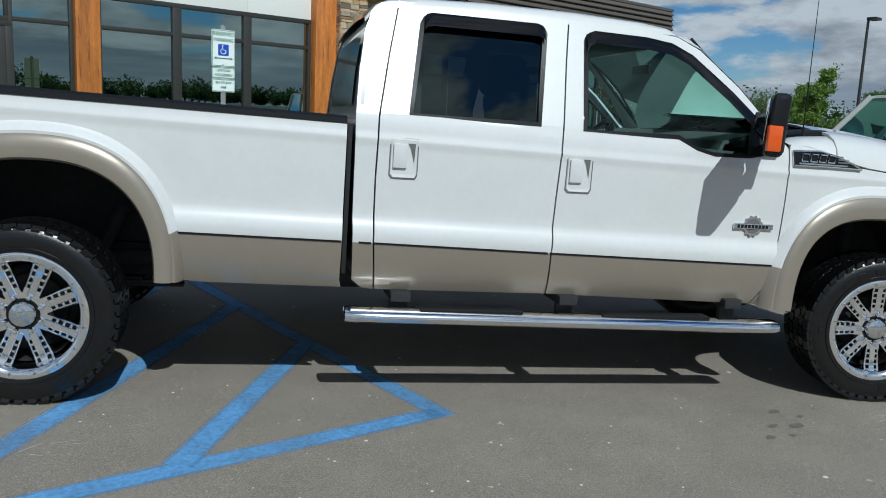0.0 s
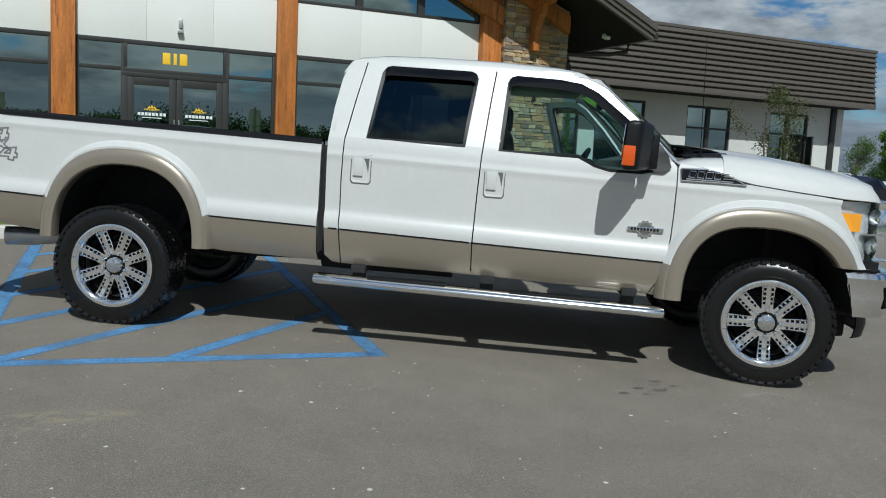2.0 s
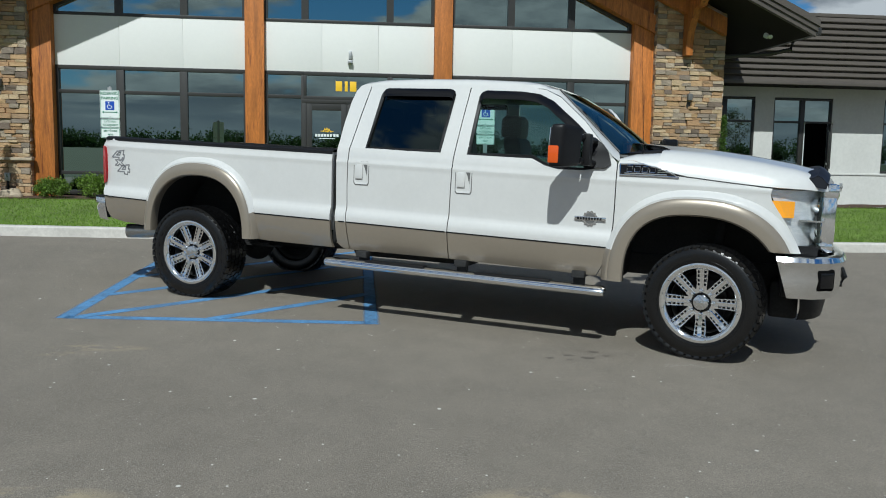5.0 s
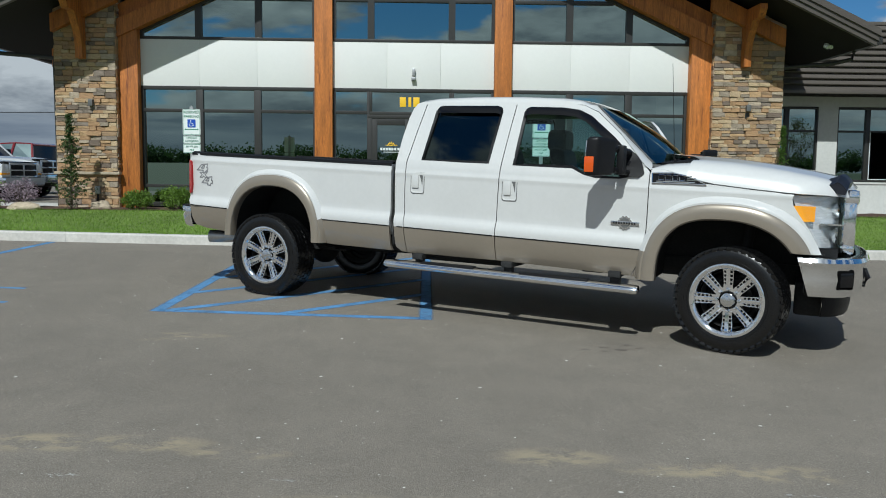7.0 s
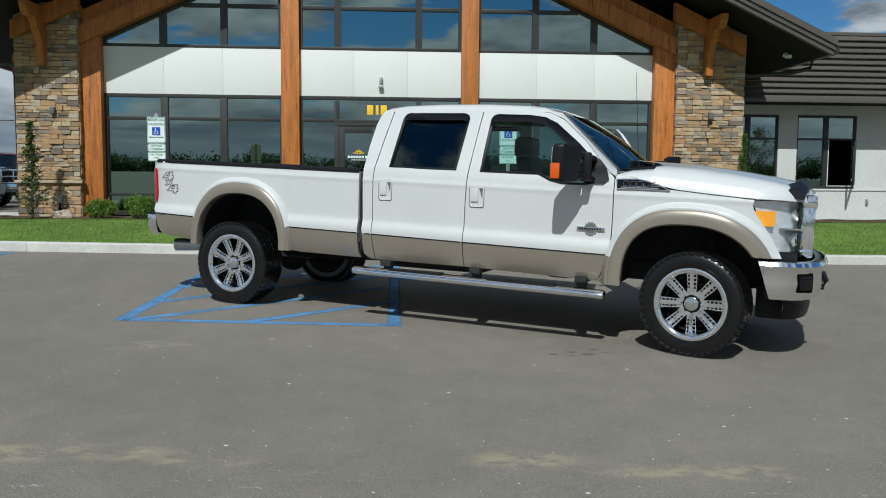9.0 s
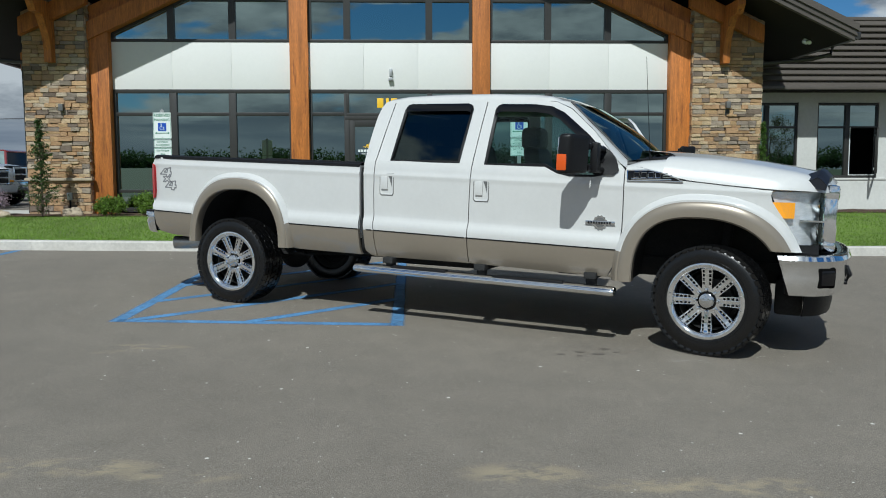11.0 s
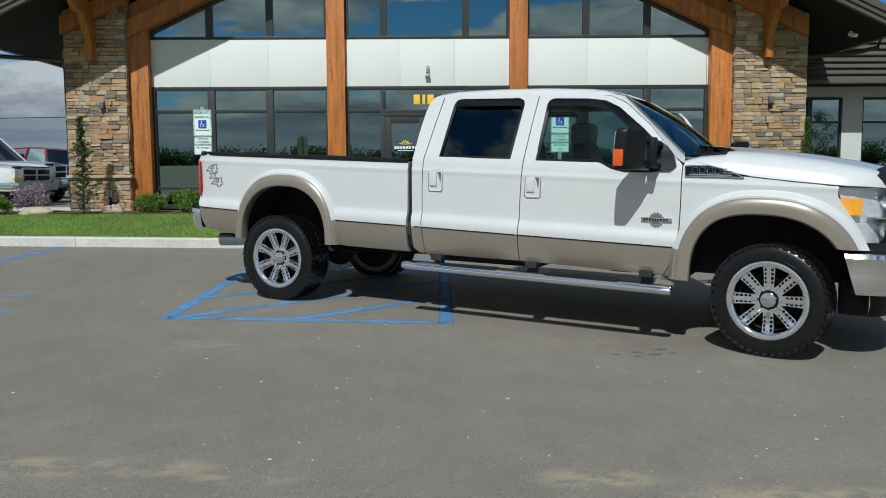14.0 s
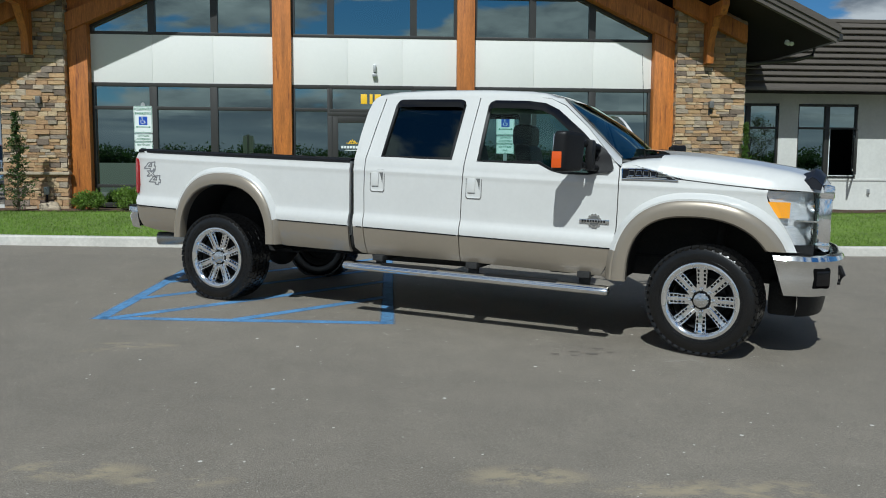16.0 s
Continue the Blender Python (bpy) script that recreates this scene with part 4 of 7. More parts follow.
def half_width(x, z):
    """Half the body's width at a place along it and a height."""
    zr = z + 0.018 * x if z < 1.4 else z
    y = float(np.interp(zr, W_Z, W_Y))
    if x > 2.25:
        y -= 0.13 * ((x - 2.25) / 0.75) ** 2
    if x < -3.12:
        y -= 0.06 * ((-3.12 - x) / 0.14) ** 2
    return y


def tone_z(x):
    """Height of the line between white and tan paint."""
    return float(np.interp(x, [-3.25, -2.75, -1.6, -0.75, 0.24, 1.5, 1.6], [0.862, 0.845, 0.803, 0.788, 0.767, 0.744, 0.742]))


SLICES = [0.50, 0.53, 0.56, 0.59, 0.62, 0.66, 0.70, 0.745, 0.785, 0.81, 0.83, 0.85, 0.87, 0.89, 0.91, 0.95, 1.0, 1.08, 1.15, 1.22, 1.245, 1.262, 1.275, 1.29, 1.315, 1.345, 1.375, 1.40]


def skin(outlines, side=-1, depth=0.03, inset=0.0, extra=()):
    """Body panels: outlines in x, z with a material index each, cut into strips and bent to the body's side."""
    bm = bmesh.new()
    for outline, index in outlines:
        one = bmesh.new()
        one.faces.new([one.verts.new((x, 0, z)) for x, z in outline])
        lo, hi = min(z for _, z in outline), max(z for _, z in outline)
        x0, x1 = min(x for x, _ in outline), max(x for x, _ in outline)
        for z in SLICES + steps(1.45, 1.95, 6):
            if lo - 0.06 < z < hi + 0.06:
                bmesh.ops.bisect_plane(one, geom=one.verts[:] + one.edges[:] + one.faces[:], plane_co=(0, 0, z), plane_no=(0.018 if z < 1.4 else 0, 0, 1), dist=0.0005)
        n = max(1, int((x1 - x0) / 0.16))
        for x in steps(x0, x1, n)[1:-1] + list(extra):
            bmesh.ops.bisect_plane(one, geom=one.verts[:] + one.edges[:] + one.faces[:], plane_co=(x, 0, 0), plane_no=(1, 0, 0), dist=0.0005)
        bmesh.ops.triangulate(one, faces=[f for f in one.faces if len(f.verts) > 4])
        keep = {v: bm.verts.new((v.co.x, side * (half_width(v.co.x, v.co.z) - inset), v.co.z)) for v in one.verts}
        for f in one.faces:
            f2 = bm.faces.new([keep[v] for v in f.verts])
            f2.material_index = index
        one.free()
    bmesh.ops.remove_doubles(bm, verts=bm.verts, dist=0.0008)
    bm.normal_update()
    for f in bm.faces:
        if f.normal.y * side < 0:
            f.normal_flip()
    rim = [e for e in bm.edges if e.is_boundary]
    made = bmesh.ops.extrude_edge_only(bm, edges=rim)["geom"]
    for v in made:
        if isinstance(v, bmesh.types.BMVert):
            v.co.y -= side * depth
    return bm


def arch(cx, base, left, right, high, power, rear_power=None, n=24, start=0.0, stop=1.0):
    """A wheel arch from its rear foot over the top to its front foot."""
    pts = []
    for k in range(n + 1):
        a = math.pi * (1 - (start + (stop - start) * k / n))
        c, s = math.cos(a), math.sin(a)
        w, p = (right, power) if c > 0 else (left, rear_power or power)
        pts.append((cx + w * math.copysign(abs(c) ** (2 / p), c), base + high * abs(s) ** (2 / p)))
    return pts


REAR_IN = dict(cx=-2.125, base=0.575, left=0.49, right=0.485, high=0.522, power=2.4)
REAR_OUT = dict(cx=-2.13, base=0.575, left=0.605, right=0.615, high=0.69, power=2.4)
FRONT_IN = dict(cx=2.125, base=0.505, left=0.485, right=0.575, high=0.512, power=2.25, rear_power=2.75)
FRONT_OUT = dict(cx=2.12, base=0.505, left=0.645, right=0.75, high=0.698, power=2.35, rear_power=2.35)


def between(a, b, f):
    return {k: a[k] + (b[k] - a[k]) * f for k in a}


def flare(inner, outer, side, foot=0.0):
    """A moulded arch: turned-in lip, broad tan face, white outer roll."""
    bm = bmesh.new()
    out_y = 1.045
    rows = []
    for f, y in ((0.0, -0.09), (0.0, -0.012), (0.06, 0.0), (0.35, 0.006), (0.58, -0.004), (0.66, -0.016), (0.665, -0.017), (0.74, -0.016), (0.86, -0.030), (1.0, None)):
        line = arch(**between(inner, outer, f), n=44)
        row = []
        for x, z in line:
            if foot and x > inner["cx"]:
                z = max(z, foot)
            hw = half_width(x, max(z, 0.6))
            row.append((x, side * ((out_y + y - 0.10 * max(0, (x - 2.35) / 0.5) ** 2) if y is not None else hw - 0.004), z))
        rows.append(row)
    for k, (a, b) in enumerate(zip(rows, rows[1:])):
        loft([a, b], bm=bm, index=1 if k < 6 else 0, flip=side > 0)
    for f in bm.faces:
        c = f.calc_center_median()
        if c.z < tone_z(c.x) and c.x < 2.2:
            f.material_index = 1
    bmesh.ops.remove_doubles(bm, verts=bm.verts, dist=0.0005)
    return bm


def arch_cut(inner, outer, f=0.8, **more):
    return arch(**between(inner, outer, f), **more)


BODY = ["white_paint", "beige_paint"]
OPEN = pose(1.545, 0.97, 0, 0, 0, -64) @ Matrix.Translation((-1.545, -0.97, 0))      # the driver's door stands open
DOOR_GAP = 0.004
REAR_DOOR_BACK = [(-0.629, 0.55), (-0.65, 0.80), (-0.655, 1.10), (-0.650, 1.385), (-0.605, 1.674), (-0.558, 1.925)]
B_LINE = [(0.257, 0.549), (0.250, 0.775), (0.258, 1.10), (0.268, 1.345), (0.298, 1.704), (0.322, 1.935)]
FRONT_LINE = [(1.436, 0.52), (1.49, 0.62), (1.522, 0.743), (1.543, 0.90), (1.546, 1.05), (1.545, 1.36)]


def shift(points, dx):
    return [(x + dx, z) for x, z in points]


def along(points, z):
    zs, xs = [p[1] for p in points], [p[0] for p in points]
    return float(np.interp(z, zs, xs))


def line_at(points, f):
    """Where an upright edge meets the paint line."""
    z = 0.77
    for _ in range(4):
        z = f(along(points, z))
    return along(points, z), z


def quarter(points, low, high):
    return [p for p in points if low < p[1] < high]


for side in (-1, 1):
    # cargo bed side
    cut = arch_cut(REAR_IN, REAR_OUT, n=26)
    top_edge = [(-0.800, 1.353), (-1.6, 1.366), (-2.4, 1.381), (-3.10, 1.393)]
    white = [(-0.800, tone_z(-0.8)), *top_edge, (-3.19, 1.385), (-3.235, 1.345), (-3.25, 1.28), (-3.25, 1.0), (-3.235, 0.9), (-3.205, tone_z(-3.2))]
    arc = [p for p in cut if p[1] > tone_z(p[0])]
    white += [(arc[0][0] - 0.005, tone_z(arc[0][0])), *arc, (arc[-1][0] + 0.005, tone_z(arc[-1][0]))]
    back = [(-3.205, tone_z(-3.2)), (-3.18, 0.72), (-3.13, 0.652), (-3.0, 0.625), (cut[0][0] - 0.01, 0.60)] + [p for p in cut if p[1] <= tone_z(p[0]) and p[0] < -2.13] + [(arc[0][0] - 0.005, tone_z(arc[0][0]))]
    fore = [(arc[-1][0] + 0.005, tone_z(arc[-1][0]))] + [p for p in cut if p[1] <= tone_z(p[0]) and p[0] > -2.13] + [(-1.45, 0.565), (-0.79, 0.557), (-0.800, 0.6), (-0.800, tone_z(-0.8))]
    part("bed_side", skin([(white, 0), (back, 1), (fore, 1)], side), BODY, truck)
    part("fender_flare", flare(REAR_IN, REAR_OUT, side), BODY, truck, "tan wheel-arch flare with white outer roll")
    # dark strip between the two paints
    for a, b in ((-3.2, arc[0][0] - 0.01), (arc[-1][0] + 0.02, -0.802), (-0.72, -0.66), (-0.645, 0.232), (0.242, 1.515), (1.529, 1.565)):
        row = [[(x, side * (half_width(x, tone_z(x)) + 0.0025), tone_z(x) + d) for x in steps(a, b, 6)] for d in (-0.005, 0.005)]
        part("pinstripe", loft(row, flip=side > 0), "black_plastic", truck, angle=0)
    # rail cap
    rail = [[(x, side * (half_width(x, 1.36) - o), float(np.interp(x, [-3.24, -0.8], [1.402, 1.36])) + h) for o, h in ((-0.004, -0.02), (-0.002, 0.004), (0.03, 0.018), (0.10, 0.016), (0.11, -0.03))] for x in steps(-3.19, -0.80, 12)]
    part("rail_cap", loft(rail, flip=side < 0), "black_plastic", truck)
    part("bed_inner_wall", box(-3.2, -0.82, side * 0.80, side * 0.84, 1.14, 1.36), "white_paint", truck)
    # cab corner
    cz = [(-0.743, 0.60), (-0.753, 0.9), (-0.760, 1.383), (-0.745, 1.60), (-0.718, 1.79), (-0.690, 1.880), (-0.645, 1.927)]
    ins = shift(REAR_DOOR_BACK, -DOOR_GAP)
    px, pz = line_at(ins, tone_z)
    upper = [(-0.749, tone_z(-0.73))] + [p for p in cz if p[1] > 0.82] + [(ins[-1][0], 1.930)] + quarter(ins, pz + 0.01, 1.92)[::-1] + [(px, pz)]
    lower = [(-0.749, tone_z(-0.73)), (px, pz), *quarter(ins, 0.4, pz - 0.01)[::-1], (-0.69, 0.556), (-0.741, 0.60)]
    part("cab_corner", skin([(upper, 0), (lower, 1)], side), BODY, truck)
    # doors
    for name, back_line, front_line, window in (
        ("rear_door", shift(REAR_DOOR_BACK, DOOR_GAP), shift(B_LINE, -DOOR_GAP),
         [(-0.50, 1.402), (-0.490, 1.48), (-0.442, 1.845), (-0.424, 1.878), (-0.39, 1.89), (0.15, 1.89), (0.18, 1.88), (0.192, 1.85), (0.160, 1.55), (0.146, 1.40)]),
        ("front_door", shift(B_LINE, DOOR_GAP), shift(FRONT_LINE, -DOOR_GAP),
         [(0.386, 1.388), (0.398, 1.60), (0.412, 1.84), (0.425, 1.868), (0.46, 1.882), (0.75, 1.876), (0.89, 1.858), (1.00, 1.808), (1.216, 1.635), (1.40, 1.46), (1.44, 1.40), (1.42, 1.335), (1.30, 1.312), (1.10, 1.313), (1.00, 1.337), (0.90, 1.386)]),
    ):
        bx, bz = line_at(back_line, tone_z)
        fx, fz = line_at(front_line, tone_z)
        low = [(bx, bz), (fx, fz), *quarter(front_line, 0.4, fz - 0.01)[::-1], *quarter(back_line, 0.4, bz - 0.01)]
        wi = window
        if name == "rear_door":
            upper = [(bx, bz), *quarter(back_line, bz + 0.01, 1.39), (along(back_line, 1.40), 1.40), wi[0], wi[-1], (along(front_line, 1.40), 1.40), *quarter(front_line, fz + 0.01, 1.39)[::-1], (fx, fz)]
            frame_o = [wi[0], (along(back_line, 1.40), 1.40), *quarter(back_line, 1.41, 1.92), (back_line[-1][0], 1.930), (front_line[-1][0] , 1.935), *quarter(front_line, 1.41, 1.92)[::-1], (along(front_line, 1.40), 1.40), *wi[::-1][:-1]]
        else:
            upper = [(bx, bz), *quarter(back_line, bz + 0.01, 1.38), (along(back_line, 1.39), 1.39), wi[0], *wi[:9:-1], (1.44, 1.40), (1.50, 1.415), (1.541, 1.37), *quarter(front_line, fz + 0.01, 1.355)[::-1], (fx, fz)]
            frame_o = [wi[0], (along(back_line, 1.39), 1.39), *quarter(back_line, 1.40, 1.92), (back_line[-1][0], 1.932), (0.75, 1.925), (0.93, 1.908), (1.06, 1.848), (1.27, 1.668), (1.50, 1.415), (1.44, 1.40), *wi[9::-1][:-1]]
        door = part(name, skin([(upper, 0), (low, 1), (frame_o, 0)], side), BODY, truck, f"white and tan {name.replace('_', ' ')}, " + ("standing open" if side > 0 and name == "front_door" else "closed"))
        if side > 0 and name == "front_door":
            door.matrix_basis = OPEN
        # inner lining keeps the cab dark inside
        lining = [(bx + 0.03, 0.62), (bx + 0.03, 1.36), (fx - 0.06, 1.33), (fx - 0.08, 0.62)]
        part("door_lining", prism(lining, side * 0.86, side * 0.82), "trim_grey", door)
        # glass, black surround, rain visor
        pane = skin([(window, 0)], side, depth=0.004, inset=0.016)
        if side > 0:        # on this side both are wound down
            for v_ in pane.verts:
                v_.co.z = min(v_.co.z - 0.36, 1.36)
        g = part("window_pane", pane, "dark_glass" if name == "rear_door" else "clear_glass", door, "tinted glass" if name == "rear_door" else "clear glass")
        g.visible_shadow = False
        bm = bmesh.new()
        n = len(window)
        cxw, czw = sum(p[0] for p in window) / n, sum(p[1] for p in window) / n
        for k in range(n):
            ring = []
            for x, z in (window[k], window[(k + 1) % n]):
                d = Vector((cxw - x, czw - z)).normalized()
                hw = half_width(x, z)
                ring.append([(x - d.x * 0.012, side * (hw + 0.003), z - d.y * 0.012), (x + d.x * 0.014, side * (hw + 0.001), z + d.y * 0.014), (x + d.x * 0.016, side * (hw - 0.02), z + d.y * 0.016)])
            loft(ring, bm=bm, flip=side < 0)
        bmesh.ops.remove_doubles(bm, verts=bm.verts, dist=0.0005)
        part("window_seal", bm, "black_plastic", door)
        rows = []
        top = [p for p in window if p[1] > 1.45 and 0.41 < p[0] < 1.42] if name == "front_door" else [(-0.430, 1.868), (-0.42, 1.882), (-0.39, 1.89), (0.15, 1.89), (0.18, 1.88), (0.188, 1.866)]
        for x, z in top:
            d = Vector((-0.55, -0.83)) if x > 0.95 else Vector((-0.25, -0.97)) if x > 0.80 else Vector((0, -1))
            rows.append([(x - d.x * 0.014, side * (half_width(x, z) + 0.006), z - d.y * 0.014), (x + d.x * 0.015, side * (half_width(x, z) + 0.026), z + d.y * 0.015), (x + d.x * 0.052, side * (half_width(x, z - 0.05) + 0.024), z + d.y * 0.052)])
        part("rain_visor", loft(rows, flip=side < 0), "black_gloss", door, "dark smoked rain visor")
        # recessed handle
        hx, hz = (-0.525, 1.195) if name == "rear_door" else (0.365, 1.172)
        hw = half_width(hx, hz)
        bm = bmesh.new()
        outer = [(-0.066, 0.092), (0.064, 0.092), (0.066, 0.07), (0.066, -0.075), (0.056, -0.094), (-0.052, -0.094), (-0.066, -0.078)]
        inner = [(x * 0.86, z * 0.88) for x, z in outer]
        loft([[(hx + x, side * (hw - 0.001), hz + z) for x, z in outer], [(hx + x * 0.94, side * (hw + 0.005), hz + z * 0.95) for x, z in outer], [(hx + x, side * (hw + 0.003), hz + z) for x, z in inner], [(hx + x * 0.9, side * (hw + 0.001), hz + z * 0.9) for x, z in inner]], closed=True, bm=bm, flip=side < 0)
        bm.faces.new([bm.verts.new((hx + x * 0.9, side * (hw + 0.0012), hz + z * 0.9)) for x, z in (inner if side < 0 else inner[::-1])])
        h = part("door_handle", bm, "white_paint", door, "white recessed door handle")
        gap_bm = bmesh.new()
        loft([[(hx + x * q, side * (hw + 0.0008), hz + z * q2) for x, z in outer] for q, q2 in ((1.06, 1.045), (0.98, 0.985))], closed=True, bm=gap_bm, flip=side < 0)
        part("handle_gap", gap_bm, "trim_grey", h, angle=0)
        part("handle_flap", box(hx - 0.052, hx + 0.014, side * (hw + 0.002), side * (hw + 0.014), hz - 0.045, hz + 0.07, bevel=0.005), "white_paint", h)
        # flat grey patch paints the shadow beside the flap
        bm = bmesh.new()
        tri = [(hx + 0.018, hz + 0.073), (hx + 0.054, hz + 0.073), (hx + 0.050, hz - 0.02), (hx + 0.032, hz + 0.045)]
        bm.faces.new([bm.verts.new((x, side * (hw + 0.0035), z)) for x, z in tri])
        part("handle_hollow", bm, "trim_grey", h, angle=0)
    # front fender
    cutf = arch_cut(FRONT_IN, FRONT_OUT, n=26)
    fl = shift(FRONT_LINE, DOOR_GAP)
    px, pz = line_at(fl, tone_z)
    arcf = [p for p in cutf if p[1] > 0.742]
    arcf = [p for p in arcf if p[0] < 2.12 or p[1] > 0.84]
    top_f = [(1.549, 1.36), (1.56, 1.392), (1.66, 1.388), (1.80, 1.352), (1.98, 1.292), (2.30, 1.262), (2.61, 1.238)]
    front = [(2.602, 1.20), (2.612, 1.157), (2.655, 1.09), (2.72, 1.0), (2.79, 0.88), (arcf[-1][0] + 0.02, 0.845)]
    up = [(px, pz), *quarter(fl, pz + 0.01, 1.35), *top_f, *front, *arcf[::-1], (arcf[0][0] - 0.002, 0.742)]
    lowf = [(px, pz), (arcf[0][0] - 0.002, 0.742)] + [p for p in cutf if p[1] <= 0.742 and p[0] < 2][::-1] + [(1.50, 0.512), *quarter(fl, 0.4, pz - 0.01)]
    part("front_fender", skin([(up, 0), (lowf, 1)], side), BODY, truck)
    part("fender_flare", flare(FRONT_IN, FRONT_OUT, side, 0.80), BODY, truck, "tan wheel-arch flare with white outer roll")
    # fender vent badge: dark slot with chrome rim and plain bars
    vent = [(1.565, 1.362), (1.73, 1.368), (1.85, 1.342), (1.93, 1.312), (1.985, 1.283), (1.80, 1.286), (1.57, 1.284)]
    v = part("fender_vent", skin([(vent, 0)], side, depth=0.012, inset=-0.007), "black_gloss", truck, "chrome-edged dark fender vent")
    bm = bmesh.new()
    n = len(vent)
    pts = [(x, side * (half_width(x, z) + 0.009), z) for x, z in vent]
    add_tube(bm, pts + pts[:1], 0.0055, 6)
    part("vent_rim", bm, "chrome", v)
    for k in range(4):
        x = 1.612 + 0.054 * k
        hwb = half_width(x, 1.33) + 0.010
        loop = [(x + 0.004 + 0.004 * (z > 1.33) + d, side * hwb, z) for d, z in ((0, 1.310), (0.040, 1.310), (0.040, 1.350), (0, 1.350), (0, 1.310))]
        part("badge_bar", tube(loop, 0.0042, 6), "chrome", v)
    for k, z in enumerate((1.345, 1.330, 1.315)):
        part("vent_fin", box(1.835, 1.87 + 0.032 * k, side * (half_width(1.85, z) + 0.003), side * (half_width(1.85, z) + 0.012), z - 0.0035, z + 0.0035), "worn_chrome", v)
    part("badge_strip", box(1.60, 1.90, side * (half_width(1.75, 1.3) + 0.003), side * (half_width(1.75, 1.3) + 0.009), 1.293, 1.302, bevel=0.002), "chrome", v)
    # round door badge as plain shapes
    bx_, bz_ = 1.372, 0.951
    hw = half_width(bx_, bz_)
    gear = bmesh.new()
    add = []
    for k in range(48):
        a = 2 * math.pi * k / 48
        r = 0.058 if (k // 2) % 2 else 0.051
        add.append((bx_ + r * math.cos(a), bz_ + r * math.sin(a)))
    prism(add, side * hw, side * (hw + 0.008), bm=gear)
    e = part("engine_badge", gear, "worn_chrome", truck, "round chrome door badge with plain bar")
    disc = [(bx_ + 0.04 * math.cos(2 * math.pi * k / 24), bz_ + 0.04 * math.sin(2 * math.pi * k / 24)) for k in range(24)]
    part("badge_disc", prism(disc, side * (hw + 0.007), side * (hw + 0.0095)), "trim_grey", e)
    part("badge_band", box(bx_ - 0.115, bx_ + 0.118, side * (hw + 0.004), side * (hw + 0.014), bz_ - 0.017, bz_ + 0.013, bevel=0.004), "worn_chrome", e)
    for k in range(9):
        x = bx_ - 0.095 + 0.021 * k
        part("badge_bar", box(x, x + 0.014, side * (hw + 0.0135), side * (hw + 0.0155), bz_ - 0.011, bz_ + 0.007), "black_plastic", e, angle=0)
    # tail lamp
    tail = [(-3.262, 1.00), (-3.258, 1.30), (-3.235, 1.325), (-3.205, 1.315), (-3.192, 1.24), (-3.190, 1.06), (-3.205, 0.985), (-3.24, 0.975)]
    part("tail_lamp", skin([(tail, 0)], side, depth=0.06, inset=-0.012), "red_lens", truck, "tall red tail lamp")
    # step bar with pads and brackets
    bar = []
    for x in [-0.785, -0.778, -0.75] + steps(-0.60, 1.40, 10) + [1.50, 1.525, 1.532]:
        e_ = 0.6 if x in (-0.785, 1.532) else 0.9 if x in (-0.778, 1.525) else 1
        bar.append([(x, side * (1.058 + 0.070 * e_ * math.cos(a)), 0.438 + 0.038 * e_ * math.sin(a) - 0.013 * (x - 0.4) ) for a in (2 * math.pi * k / 18 for k in range(18))])
    bm = loft(bar, closed=True, flip=side > 0)
    for row, rev in ((bar[0], side > 0), (bar[-1], side < 0)):
        bm.faces.new([bm.verts.new(p) for p in (row[::-1] if not rev else row)])
    bmesh.ops.remove_doubles(bm, verts=bm.verts, dist=0.0005)
    bmesh.ops.recalc_face_normals(bm, faces=bm.faces)
    step = part("step_bar", bm, "chrome", truck, "long oval chrome side step")
    for a, b in ((-0.42, 0.10), (0.52, 1.12)):
        part("step_pad", box(a, b, side * 1.015, side * 1.10, 0.456 - 0.013 * ((a + b) / 2 - 0.4), 0.485 - 0.013 * ((a + b) / 2 - 0.4), bevel=0.01), "black_plastic", step, "black ribbed step pad")
    for x in (-0.50, 0.37, 1.31):
        bm = box(x - 0.045, x + 0.045, side * 0.93, side * 1.045, 0.418 - 0.013 * (x - 0.4), 0.438 - 0.013 * (x - 0.4), bevel=0.006)
        add_box(bm, x - 0.045, x + 0.045, side * 0.91, side * 0.945, 0.405 - 0.013 * (x - 0.4), 0.56, bevel=0.01)
        add_box(bm, x - 0.05, x + 0.05, side * 0.55, side * 1.0, 0.50, 0.55, bevel=0.008)
        part("step_bracket", bm, "under", step)
    # wheel housings: a dark vault over each wheel
    for spec, cx in ((REAR_IN, -2.125), (FRONT_IN, 2.125)):
        wide = dict(spec)
        wide["left"] += 0.03
        wide["right"] += 0.03
        wide["high"] += 0.03
        line = arch(**wide, n=20)
        bm = loft([[(x, side * 1.0, z) for x, z in line], [(x, side * 0.42, z) for x, z in line]], flip=side > 0)
        bm.faces.new([bm.verts.new((x, side * 0.43, z)) for x, z in line])
        part("wheel_housing", bm, "under", truck)
    # mirror
    ym = side
    bm = box(1.175, 1.275, ym * 1.205, ym * 1.39, 1.325, 1.625, bevel=0.032, segments=3)
    for v_ in bm.verts:
        v_.co.x += -0.6 * (abs(v_.co.y) - 1.28) + 0.05 * (v_.co.z - 1.32)
        if v_.co.x > 1.24:
            v_.co.z -= 0.05 * (v_.co.z - 1.45)
    mir = part("wing_mirror", bm, "black_plastic", truck, "large black towing mirror with amber lamp")
    if side > 0:
        mir.matrix_basis = OPEN
    bm = box(1.158, 1.166, ym * 1.20, ym * 1.365, 1.40, 1.60, bevel=0.003)
